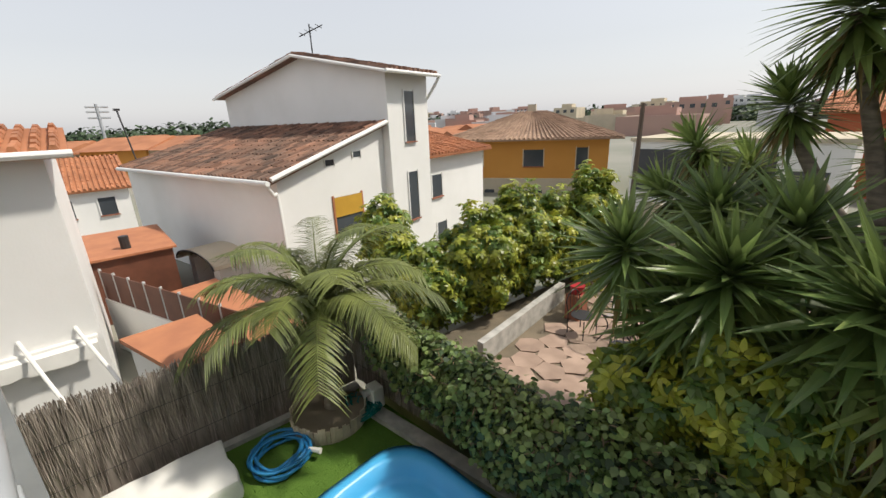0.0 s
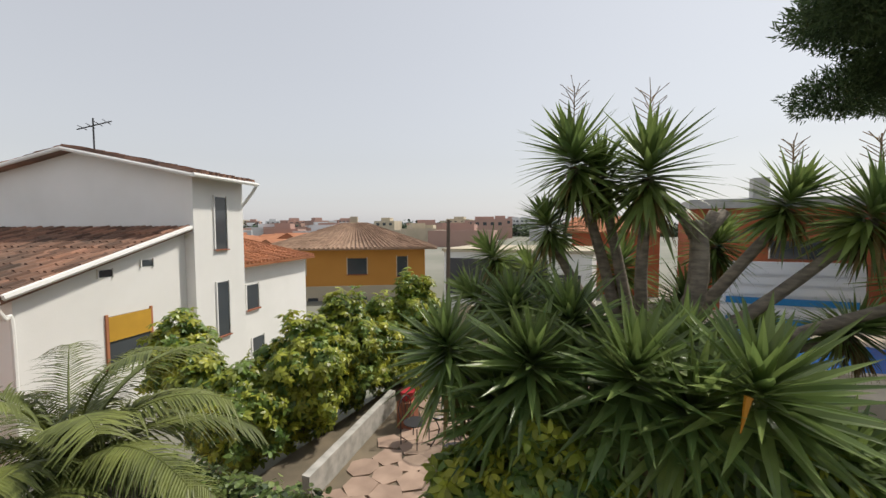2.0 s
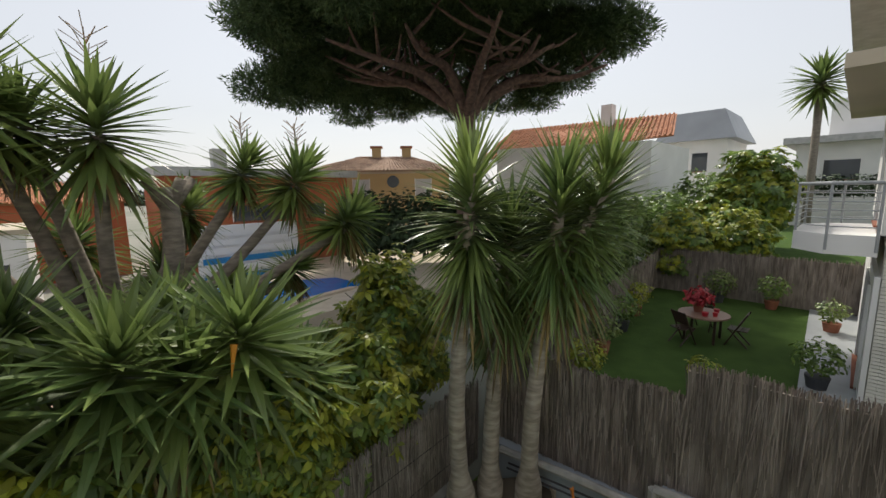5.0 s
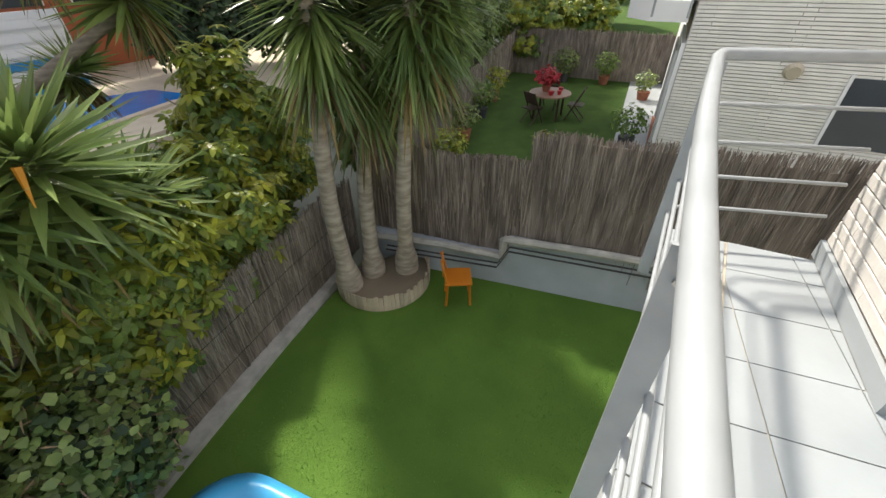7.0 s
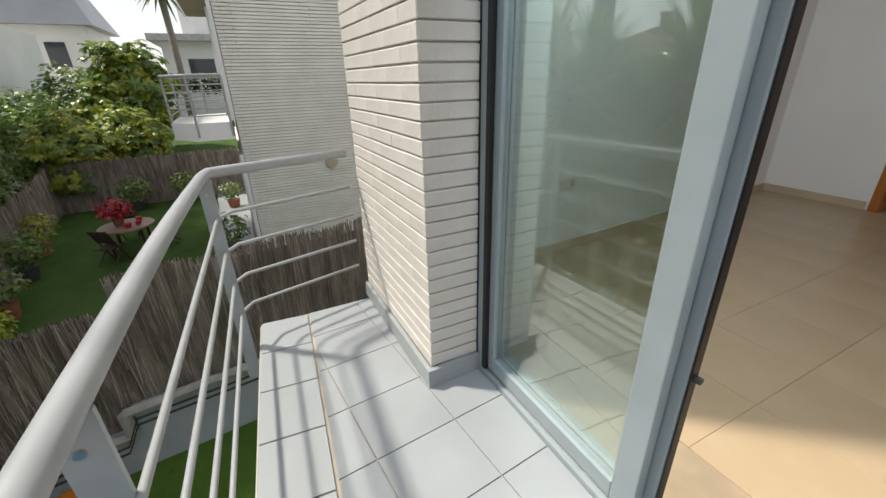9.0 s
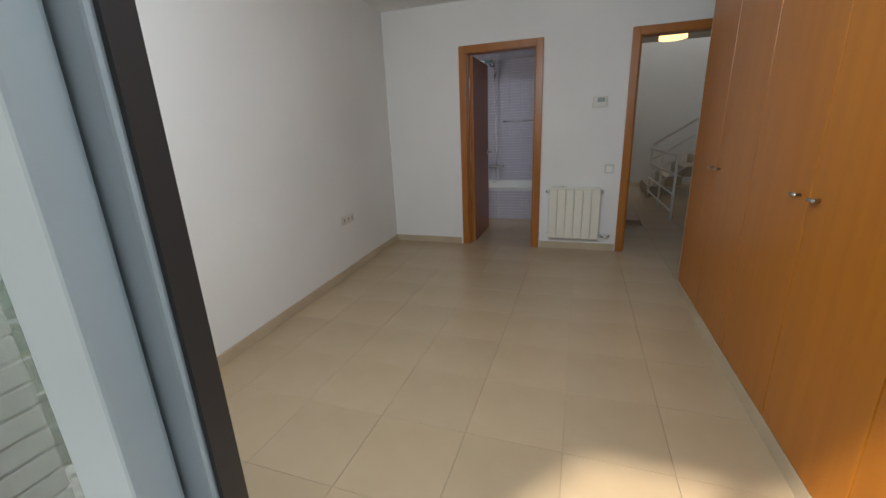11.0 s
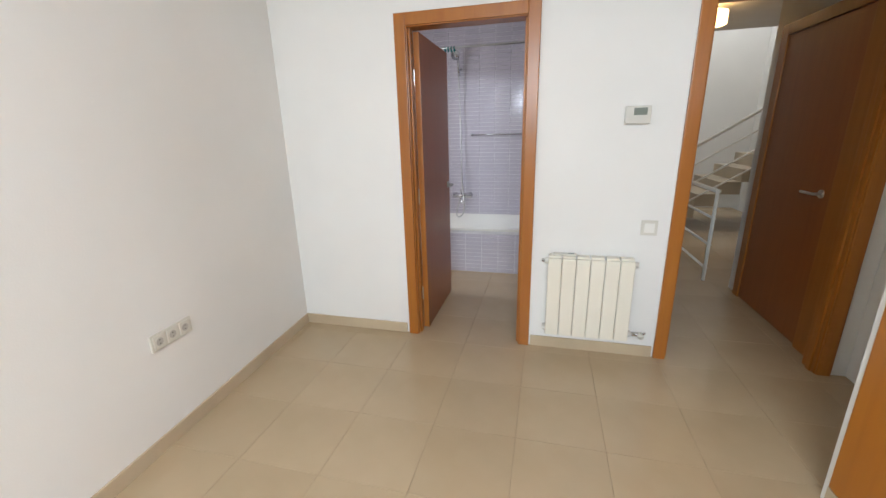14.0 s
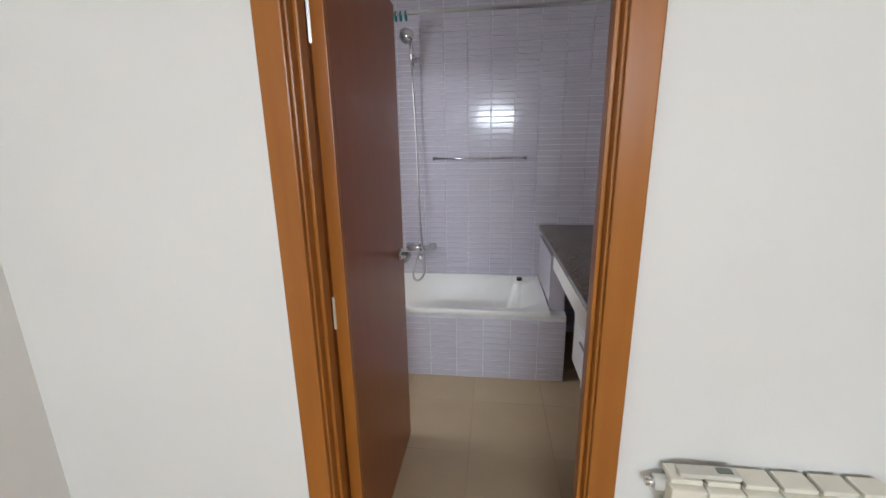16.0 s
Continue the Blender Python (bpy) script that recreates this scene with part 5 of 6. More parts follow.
for i in range(40):
    az = radians(-100 + 60 * rng.random())
    d = rng.uniform(45, 130)
    x, y = d * math.sin(az), d * math.cos(az)
    if az > radians(-66) and d < 60:
        continue
    b = thing("low_house", "distant low house with orange roof", "house", "far low houses")
    w, h = rng.uniform(6, 12), rng.uniform(-1.8, -0.2)
    m = pose(x, y, 0, 0, 0, rng.uniform(0, 90))
    bm = box((-w / 2, -4, -3.6), (w / 2, 4, h))
    bm.transform(m)
    part("wall", bm, ("wh", "creamr", "ochre")[i % 3], b)
    bm = bmesh.new()
    vv = [bm.verts.new(p) for p in ((-w / 2 - .4, -4.4, h), (w / 2 + .4, -4.4, h), (w / 2 + .4, 4.4, h), (-w / 2 - .4, 4.4, h), (-w / 2 - .4, 0, h + 1.2), (w / 2 + .4, 0, h + 1.2))]
    for ff in ((0, 1, 5, 4), (2, 3, 4, 5), (0, 4, 3), (1, 2, 5), (3, 2, 1, 0)):
        bm.faces.new([vv[k] for k in ff])
    bm.transform(m)
    part("roof", bm, "tile3", b)
tb_ = [((240 * math.sin(a), 240 * math.cos(a), -2 + 2 * rng.random()), (14, 14, 5.5)) for a in (radians(-104 + 4 * k) for k in range(54))]
far_trees = foliage("far_trees", tb_, "hedgegreen", None, 2.2, 1.6, 6)
tagged(far_trees, "dark distant treeline along the horizon", "trees", kind="stuff")
pm = thing("lattice_mast", "distant grey lattice mast", "mast")
part("shaft", tube([(-95, 5.6, -3), (-95, 5.6, 6.5)], 0.25, 6), "zinc", pm)
for z in (4.2, 5.2, 6.0):
    part("arm", tube([(-95, 4.0, z), (-95, 7.2, z)], 0.16, 5), "zinc", pm)
lp = thing("street_lamp", "thin leaning street lamp pole", "street lamp")
part("pole", tube([(-40, 5.0, -3.6), (-40, 4.3, 3.1)], 0.06, 6), "wire", lp)
part("head", box((-40.2, 4.1, 3.05), (-39.8, 4.5, 3.2)), "wire", lp)

# ---- plants ----
def blade_mesh(name, spec, material, seg=4):
    """Sword leaves: spec rows of base point, direction, length, width, droop. One joined mesh."""
    v, f = [], []
    for p, d, ln, w, droop in spec:
        d = d.normalized()
        side = d.cross(Vector((0, 0, 1)))
        side = side.normalized() if side.length > 1e-3 else Vector((1, 0, 0))
        up = side.cross(d)
        k = len(v)
        for j in range(seg + 1):
            t = j / seg
            c = p + d * ln * t + Vector((0, 0, -1)) * droop * ln * t * t
            hw_ = w * (0.65 + 0.9 * t if t < 0.4 else 1.68 * (1 - t)) * 0.62 + 0.0008
            v += [tuple(c - side * hw_ + up * hw_ * 0.3), tuple(c), tuple(c + side * hw_ + up * hw_ * 0.3)]
        for j in range(seg):
            q = k + 3 * j
            f += [(q, q + 1, q + 4, q + 3), (q + 1, q + 2, q + 5, q + 4)]
    me = bpy.data.meshes.new(name)
    me.from_pydata(v, [], f)
    me.materials.append(M[material])
    return me


def rosette_spec(n, ln, w, rnd, low=-0.55, stem=0.0):
    out = []
    for i in range(n):
        a = i * 2.399963
        t = (i + 0.5) / n
        el = math.asin(max(-0.98, min(0.98, 0.98 - t * (0.98 - low))))
        el += rnd.uniform(-0.12, 0.12)
        d = Vector((math.cos(a) * math.cos(el), math.sin(a) * math.cos(el), math.sin(el)))
        base = Vector((0, 0, 0.10 * (1 - t) - stem * t)) + Vector((d.x, d.y, 0)) * 0.03
        out.append((base, d, ln * rnd.uniform(0.75, 1.1) * (0.8 if t < 0.15 else 1), w * rnd.uniform(0.8, 1.15), 0.05 + 0.18 * t * rnd.random()))
    return out


rnd = random.Random(3)
ros = [blade_mesh("rosette", rosette_spec(150, 0.70, 0.062, rnd, -0.75, 0.3), "yleaf") for _ in range(3)]
ros_dry = [blade_mesh("dry_skirt", [(Vector((0.04 * math.cos(a), 0.04 * math.sin(a), -0.2 - 0.15 * rnd.random())), Vector((math.cos(a) * 0.5, math.sin(a) * 0.5, -0.8)), 0.5 * rnd.uniform(0.6, 1.1), 0.034, 0.25) for a in (rnd.uniform(0, 6.28) for _ in range(34))], "ydry") for _ in range(2)]
EYE = Vector((0.49, 1.36, 1.355))


def ydir(az, el, dist):
    """A point by bearing (degrees right of +y), elevation and ground distance from the balcony's edge."""
    az -= 1.9 * min(1.0, max(0.0, (az + 20) / 55))
    return EYE + Vector((math.sin(radians(az)), math.cos(radians(az)), math.tan(radians(el)))) * dist


def yucca_head(parent, at, lean, scale, flower=False):
    o = new("crown", ros[rnd.randrange(3)])
    o.parent = parent
    q = Vector(lean).normalized().to_track_quat("Z", "Y")
    o.matrix_basis = Matrix.LocRotScale(at, q @ Euler((0, 0, rnd.uniform(0, 6.28))).to_quaternion(), (scale,) * 3)
    o["kind"] = "stuff"
    s = new("dry_skirt", ros_dry[rnd.randrange(2)])
    s["kind"] = "stuff"
    s.parent = parent
    s.matrix_basis = Matrix.LocRotScale(at, Euler((0, 0, rnd.uniform(0, 6.28))), (scale,) * 3)
    if flower:
        bm = bmesh.new()
        for k in range(16):
            b = Vector(at) + Vector((0, 0, (0.42 + 0.018 * k) * scale))
            a = k * 2.4
            add_tube(bm, [b, b + Vector((math.cos(a) * 0.16, math.sin(a) * 0.16, 0.12)) * scale], 0.005, 4)
        add_tube(bm, [Vector(at), Vector(at) + Vector((0, 0, 0.74 * scale))], 0.008, 4)
        part("flower_stalk", bm, "leafdry", parent, "dry brown flower stalk")


yu1 = thing("yucca", "large branching yucca with green sword leaf crowns", "yucca")
root = Vector((0.9, 7.0, -2.9))
fork = ydir(3.2, -19, 5.9)
heads = [(-4.8, 9.8, 5.6, 1.2, 1), (-1.2, 7.6, 5.9, 1.0, 0), (4.7, 7.8, 5.4, 1.2, 1), (-8.3, 0.8, 5.7, 0.8, 0), (19.1, 3.2, 6.0, 0.85, 1), (25.7, 2.0, 6.0, 0.98, 1), (32.5, -3.4, 6.2, 1.0, 0), (-16.3, -3.6, 6.2, 0.75, 0),
         (-18.7, -9.6, 5.6, 0.9, 0), (24.5, -10.0, 6.8, 0.8, 0), (12.5, -1.5, 6.9, 0.85, 0), (1.5, -4.5, 6.7, 0.9, 0), (9.0, -8.5, 6.6, 0.9, 0), (-10.5, -6.0, 6.6, 0.8, 0), (16, -12, 6.2, 0.8, 0)]
for az, el, d, s, fl in heads:
    at = ydir(az, el, d)
    mid = fork.lerp(at, 0.5) + Vector((rnd.uniform(-0.15, 0.15), rnd.uniform(-0.15, 0.15), -0.12))
    part("limb", tube(curve_pts([root + Vector((rnd.uniform(-.2, .2), rnd.uniform(-.2, .2), 0)), root.lerp(fork, 0.55), fork + Vector((rnd.uniform(-.25, .25), rnd.uniform(-.2, .2), 0)), mid, at - Vector((0, 0, 0.15))], 5), [0.15 - 0.1 * k / 20 for k in range(21)], 8), "bark", yu1, smooth=True)
    yucca_head(yu1, at, (at - mid) + Vector((0, 0, 0.5)), s, fl)
stub = ydir(10.4, 0.8, 5.6)
part("limb", tube(curve_pts([root, fork + Vector((0.3, 0, 0)), stub - Vector((0.02, 0, 0.9)), stub], 5), [0.17 - 0.08 * k / 15 for k in range(16)], 8), "bark", yu1, "thick bare cut limb", True)
for dx, dy in ((-0.18, 0.05), (0.15, -0.05), (0.28, 0.1)):
    part("stub", tube([stub + Vector((0, 0, -0.25)), stub + Vector((dx, dy, 0.1))], [0.08, 0.06], 8), "bark", yu1, smooth=True)
yu2 = thing("low_yucca", "low spreading yucca clump with long dark leaves", "yucca")
for az, el, d, s in ((-10.5, -19, 4.0, 1.25), (3.3, -19, 3.9, 1.3), (17, -18.6, 3.9, 1.3), (-22.8, -17, 4.3, 1.1), (-4.8, -12.8, 4.4, 1.05), (10, -22, 3.8, 1.2), (-15, -24, 4.1, 1.1), (24, -24, 4.2, 1.0), (-2, -26, 3.9, 1.0), (14, -27, 3.9, 1.0), (-13, -11.5, 4.8, 1.0), (9, -14.5, 4.7, 1.0)):
    at = ydir(az, el, d)
    part("stem", tube(curve_pts([(0.7 + 0.1 * az / 10, 5.9, -2.9), (at.x * 0.6 + 0.3, at.y + 0.25, at.z - 0.9), at - Vector((0, 0, 0.1))], 5), 0.06, 7), "bark", yu2, smooth=True)
    yucca_head(yu2, at, (rnd.uniform(-.2, .2), -0.35, 1), s)
part("orange_leaf", tube([ydir(16.0, -19, 3.45), ydir(15.3, -23, 3.4)], [0.03, 0.004], 5), "orangef", yu2, "one orange dying leaf")


# twin yuccas in the corner planter
def tall_yucca(base, tops, label):
    y = thing("tall_yucca", label, "yucca", "corner yuccas")
    for k, (tp, bend) in enumerate(tops):
        b = Vector(base[k])
        pts = curve_pts([b, b.lerp(tp, 0.35) + Vector(bend), b.lerp(tp, 0.7) + Vector(bend) * 0.5, tp], 6)
        n = len(pts)
        part("trunk", tube(pts, [0.125 - 0.065 * i / n + (0.06 if i < 3 else 0) for i in range(n)], 12), "smoothbark", y, smooth=True)
        spec, dry = [], []
        ax = (tp - b).normalized()
        for i in range(430):
            t = rnd.random() ** 0.8
            p = b.lerp(tp, 1.0) - ax * (t * 1.35) + Vector((0, 0, 0.08))
            a = i * 2.39996
            el = 1.2 - 2.25 * t + rnd.uniform(-0.15, 0.15)
            d = Vector((math.cos(a) * math.cos(el), math.sin(a) * math.cos(el), math.sin(el)))
            (dry if t > 0.88 and rnd.random() < 0.6 else spec).append((p, d, rnd.uniform(0.68, 1.0), 0.048, 0.08 + 0.18 * t))
        for nm, sp, mt in (("crown", spec, "yleaf"), ("dry_skirt", dry, "ydry")):
            o = new(nm, blade_mesh(nm, sp, mt))
            o.parent = y
            o["kind"] = "stuff"
    return y


tall_yucca([(3.84, 4.56, -2.9), (4.24, 4.44, -2.9)], [(ydir(50.0, 2.2, 4.75), (-0.12, 0.05, 0)), (ydir(55.5, -4, 5.3), (-0.1, 0.0, 0))], "tall yucca with pale ringed trunks and drooping leaves")
tall_yucca([(4.55, 4.04, -2.9), (4.78, 4.0, -0.3)], [(ydir(62.5, 0.5, 5.0), (-0.15, 0.0, 0)), (ydir(68.5, 1.0, 5.3), (-0.15, 0.05, 0))], "tall yucca leaning over the heather fence")


def bamboo_ring(c, r, h, a0, a1, label):
    t = thing("planter_edging", label, "planter edging", "bamboo edgings")
    me = slab_mesh("stick", 0.055, 0.02, h, "bamboo", 0.006)
    n = int(abs(a1 - a0) * r / 0.058)
    for i in range(n):
        a = a0 + (a1 - a0) * i / n
        piece("stick", me, t, pose(c[0] + r * math.cos(a), c[1] + r * math.sin(a), GZ - 0.01, rnd.uniform(-4, 4), rnd.uniform(-3, 3), math.degrees(a) + 90) @ Matrix.Diagonal((1, 1, rnd.uniform(0.85, 1.1), 1)))
    v = [(c[0] + (r - 0.03) * math.cos(a0 + (a1 - a0) * k / 16), c[1] + (r - 0.03) * math.sin(a0 + (a1 - a0) * k / 16)) for k in range(17)]
    part("soil", prism(v, GZ, GZ + h * 0.7), "earth", t)


bamboo_ring((4.35, 4.35), 0.72, 0.26, radians(120), radians(345), "split bamboo edging round the yucca trunks")
bamboo_ring((-4.5, 3.3), 0.56, 0.24, radians(-175), radians(95), "split bamboo edging round the palm")

# feathery palm
palm = thing("palm", "feathery palm with arching pale green fronds", "palm")
pb, pt = Vector((-4.53, 3.38, -2.9)), Vector((-4.45, 3.4, -1.1))
part("trunk", tube([pb, pb.lerp(pt, 0.3), pb.lerp(pt, 0.7), pt], [0.15, 0.10, 0.095, 0.11], 12), "smoothbark", palm, smooth=True)
for i in range(22):
    a = i * 2.39996 + 0.3
    lift = 1.42 - 0.048 * i
    ln = rnd.uniform(1.55, 1.95)
    pts = []
    p, d = pt.copy(), Vector((math.cos(a) * math.cos(lift), math.sin(a) * math.cos(lift), math.sin(lift)))
    for k in range(15):
        pts.append(p.copy())
        p = p + d * ln / 14
        d = (d + Vector((math.cos(a) * 0.03, math.sin(a) * 0.03, -0.075 - 0.007 * k))).normalized()
    fr_ = part("frond", tube(pts, [0.018 - 0.0011 * k for k in range(15)], 5), "palm", palm)
    spec = []
    for k in range(2, 15):
        dd = (pts[min(k + 1, 14)] - pts[k - 1]).normalized()
        sd = dd.cross(Vector((0, 0, 1))).normalized()
        for e in range(4):
            c = pts[k - 1].lerp(pts[k], e / 4)
            for sg in (-1, 1):
                spec.append((c, sd * sg + dd * 0.75 + Vector((0, 0, 0.1)), (0.50 - 0.022 * abs(k - 6)) * rnd.uniform(0.75, 1.15), 0.023, rnd.uniform(0.25, 0.6)))
    o = new("leaflet_fringe", blade_mesh("leaflet_fringe", spec, "palm", 3))
    o.parent = fr_
    o["kind"] = "stuff"


def shrub(name, label, blobs, material, leaf, count, stems=True, second=None, category="shrub", group=""):
    t = thing(name, label, category, group)
    wh_ = bool(second)
    foliage("leaves", blobs, material, t, leaf[0], leaf[1], count, whorl=wh_)
    if second:
        foliage("pale_leaves", [(c, tuple(k * 1.04 for k in r)) for c, r in blobs], second, t, leaf[0] * 1.1, leaf[1], count * 1.05, whorl=True)
    if stems:
        bm = bmesh.new()
        for c, r in blobs:
            c = Vector(c)
            for k in range(5):
                e = c + Vector((rnd.uniform(-.7, .7) * r[0], rnd.uniform(-.7, .7) * r[1], rnd.uniform(-.2, .6) * r[2]))
                add_tube(bm, [(c.x, c.y, max(GZ, c.z - r[2] * 1.1)), c.lerp(e, 0.4), e], [0.03, 0.02, 0.008], 5)
        part("branchwork", bm, "bark", t)["kind"] = "stuff"
    return t


shrub("variegated_shrub", "tall green and yellow variegated shrub by the patio", [((-5.4, 7.6, -1.7), (0.95, 0.9, 1.2)), ((-5.3, 8.9, -1.5), (0.9, 0.9, 1.3)), ((-5.9, 6.5, -2.1), (0.9, 0.8, 0.9))], "leafd", (0.13, 0.065), 4200, second="leafy")
shrub("tall_shrub", "tall dark leafy shrub with yellow shoots", [((-4.7, 11.2, -1.5), (1.0, 1.0, 1.5)), ((-5.2, 10.2, -1.7), (0.9, 0.8, 1.2))], "leafd", (0.14, 0.07), 3600, second="leafy")
shrub("rear_shrub", "green shrub against the white house wall", [((-8.3, 7.0, -1.5), (0.7, 0.7, 1.0)), ((-7.0, 6.6, -2.0), (0.7, 0.6, 0.9))], "leafd", (0.13, 0.065), 3800, second="leafy")
shrub("yellow_bush", "small yellow bush in a pot", [((-3.62, 9.45, -2.1), (0.42, 0.42, 0.5))], "leafy", (0.09, 0.04), 3000)
shrub("lower_shrub", "variegated shrub over the reed fence", [((1.6, 5.3, -1.35), (0.75, 0.55, 0.8)), ((2.5, 5.7, -1.55), (0.8, 0.7, 0.9)), ((2.2, 5.3, -1.9), (0.8, 0.35, 0.6)), ((3.1, 5.6, -1.35), (0.7, 0.6, 0.9)), ((4.1, 6.4, -0.85), (0.75, 0.7, 1.1)), ((4.6, 6.7, -1.4), (0.8, 0.7, 1.0)), ((5.3, 8.0, -2.0), (1.2, 1.0, 0.9)), ((3.9, 8.2, -2.0), (1.0, 0.9, 0.8))], "leafd", (0.14, 0.065), 4200, second="leafy")
shrub("ground_shrub", "green shrub under the yucca leaves", [((0.2, 5.2, -1.75), (0.9, 0.45, 0.5)), ((-0.6, 5.5, -1.8), (0.7, 0.5, 0.5)), ((1.2, 5.0, -1.8), (0.6, 0.4, 0.5)), ((0.05, 5.0, -1.05), (0.6, 0.4, 0.6)), ((-0.75, 5.1, -1.3), (0.5, 0.4, 0.5)), ((1.75, 5.1, -0.95), (0.6, 0.4, 0.65))], "leafd", (0.13, 0.065), 4400, second="leafy")
hedge = thing("ivy_hedge", "ivy hedge tumbling over the reed fence", "hedge")
hb_ = []
for k in range(22):
    x = -4.0 + 4.9 * k / 21
    near_ = min(1.0, (x + 4.2) / 2.5)
    hb_.append(((x, front_y(x) + 0.1 - 0.10 * near_, -1.78 - 0.25 * near_ + rnd.uniform(-.1, .1)), (0.34, 0.42, 0.38 + 0.35 * near_)))
foliage("ivy_leaves", hb_, "leafi", hedge, 0.085, 0.07, 4200, 0.8)
foliage("dry_twigwork", [(c, (r[0], r[1] * 0.9, r[2] * 0.9)) for c, r in hb_], "leafdry", hedge, 0.14, 0.012, 1100, 0.9)
# darker leaves inside the ivy: the hedge's inner shade put into colour
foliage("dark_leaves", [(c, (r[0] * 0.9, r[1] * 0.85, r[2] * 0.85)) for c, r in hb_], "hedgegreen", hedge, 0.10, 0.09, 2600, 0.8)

# umbrella pine
pine = thing("umbrella_pine", "large umbrella pine with dense dark crown", "pine tree")
K = 1.5
pf = ydir(49.2, 10.6, 22.5)
pbase = Vector((pf.x - 0.1, pf.y + 0.2, -3.7))
part("trunk", tube(curve_pts([pbase, pbase.lerp(pf, 0.5) + Vector((0.2, 0, 0)), pf], 6), [0.68 - 0.016 * k for k in range(13)], 14), "pinebark", pine, smooth=True)
side_p, away_p = Vector((0.653, -0.757, 0)), Vector((0.757, 0.653, 0))
blobs = []
for k in range(95):
    a = k * 2.39996
    rr = math.sqrt((k + 0.5) / 95)
    rise = 0.24 * max(0.0, 6.3 * rr * math.cos(a) - 1.5)
    c = pf + K * (side_p * (6.3 * rr * math.cos(a) - 0.9) + away_p * (5.6 * rr * math.sin(a)) + Vector((0, 0, 3.5 - (2.7 if math.sin(a) > -0.25 else 1.3) * rr ** 2.2 + rise + rnd.uniform(-0.35, 0.35))))
    blobs.append((tuple(c), (1.75, 1.75, 1.0)))
for k in range(30):
    a = k * 2.39996
    rr = 4.8 * math.sqrt((k + 0.5) / 30)
    c = pf + K * (side_p * (rr * math.cos(a) - 0.9) + away_p * (rr * math.sin(a)) + Vector((0, 0, 5.2 + rnd.uniform(-.4, .4))))
    blobs.append((tuple(c), (2.2, 2.2, 1.3)))
cs, ns = [], []
for c, r in blobs:
    p, d = blob_points(c, r, 3600, 0.3)
    cs.append(p), ns.append(d + np.array((0, 0, 0.3)))
v, f = leaf_cloud(np.concatenate(cs), np.concatenate(ns), 0.30, 0.06, 0.8)
raw("needles", v.tolist(), f.tolist(), "pine", pine, "stuff")
for k in range(13):
    a = k * 2 * math.pi / 13 + rnd.uniform(-.2, .2)
    R = K * rnd.uniform(3.4, 5.4)
    e = pf + side_p * (R * math.cos(a) - 0.6) + away_p * (R * 0.86 * math.sin(a)) + Vector((0, 0, K * rnd.uniform(1.3, 2.0)))
    m1 = pf.lerp(e, 0.35) + Vector((0, 0, K * (0.15 + 0.35 * rnd.random())))
    lb_ = part("limb", tube(curve_pts([pf - Vector((0, 0, 0.3)), m1, pf.lerp(e, 0.7) + Vector((rnd.uniform(-.5, .5), rnd.uniform(-.5, .5), 0.1)), e], 5), [0.33 - 0.018 * i for i in range(16)], 8), "pinebark", pine, smooth=True)
    for q in range(6):
        s = m1.lerp(e, q / 6)
        e2 = s + Vector((rnd.uniform(-2.2, 2.2), rnd.uniform(-2.2, 2.2), rnd.uniform(0.3, 1.4)))
        part("branch", tube([s, s.lerp(e2, 0.5) + Vector((0, 0, -0.15)), e2], [0.10, 0.07, 0.03], 6), "pinebark", lb_, smooth=True)

# neighbour garden greenery
shrub("garden_shrub", "green shrub beside the neighbour lawn", [((19.6, 6.5, -1.2), (1.6, 1.3, 1.6)), ((21.5, 5.0, -0.9), (1.5, 1.5, 1.2))], "leafd", (0.2, 0.11), 1100, second="leafy")
shrub("garden_tree", "pale green garden tree behind the fence", [((27.0, 5.2, 1.0), (1.8, 1.8, 2.2)), ((26, 6.2, -0.2), (1.6, 1.5, 1.6))], "leafy", (0.3, 0.15), 700, second="leafd", category="tree")
shrub("bank_shrub", "mixed dark shrubs on the bank", [((24, 9, -0.6), (2.2, 2.0, 1.6)), ((21.5, 8.2, -0.9), (1.5, 1.3, 1.3)), ((29, 8, 0.0), (2.5, 2, 2))], "leafd", (0.3, 0.16), 700)
shrub("clipped_hedge", "long dark clipped hedge", [((40 , -1 + 1.2 * k, 1.2), (0.9, 0.9, 0.8)) for k in range(9)], "hedgegreen", (0.25, 0.15), 500, stems=False, category="hedge")
shrub("dark_hedge", "dark hedge behind the pool", [((12.5 + 0.9 * k, 21.5 - 0.62 * k, -0.7), (0.9, 0.9, 1.9)) for k in range(14)], "hedgegreen", (0.3, 0.2), 800, stems=False, category="hedge")
structure("bank", prism([(19, -4), (46, -6), (46, 12), (19, 7.5)], -3.6, -2.0), "lawn", "sunny grass bank behind the fence", "lawn")
for k, (x, y, s) in enumerate(((7.0, 4.3, 0.35), (8.3, 5.1, 0.4), (10.2, 5.6, 0.4), (12.2, 5.9, 0.45), (14.0, 6.2, 0.45), (17.6, 4.6, 0.5), (17.8, 3.1, 0.45), (9.4, 3.2, 0.28), (16.0, 1.55, 0.34), (11.4, 1.6, 0.42), (8.0, 2.3, 0.4))):
    t = thing("potted_plant", "leafy green plant in a dark pot on the lawn", "potted plant", "potted plants next door")
    part("pot", tube([(x, y, GZ), (x, y, GZ + 0.32)], [0.15, 0.21], 14), "screen" if k % 2 else "pot", t)
    foliage("leaves", [((x, y, GZ + 0.45 + s * 0.7), (s, s, s * 0.9))], ("leafd", "leafy", "leafi")[k % 3], t, 0.12, 0.06, 2200)

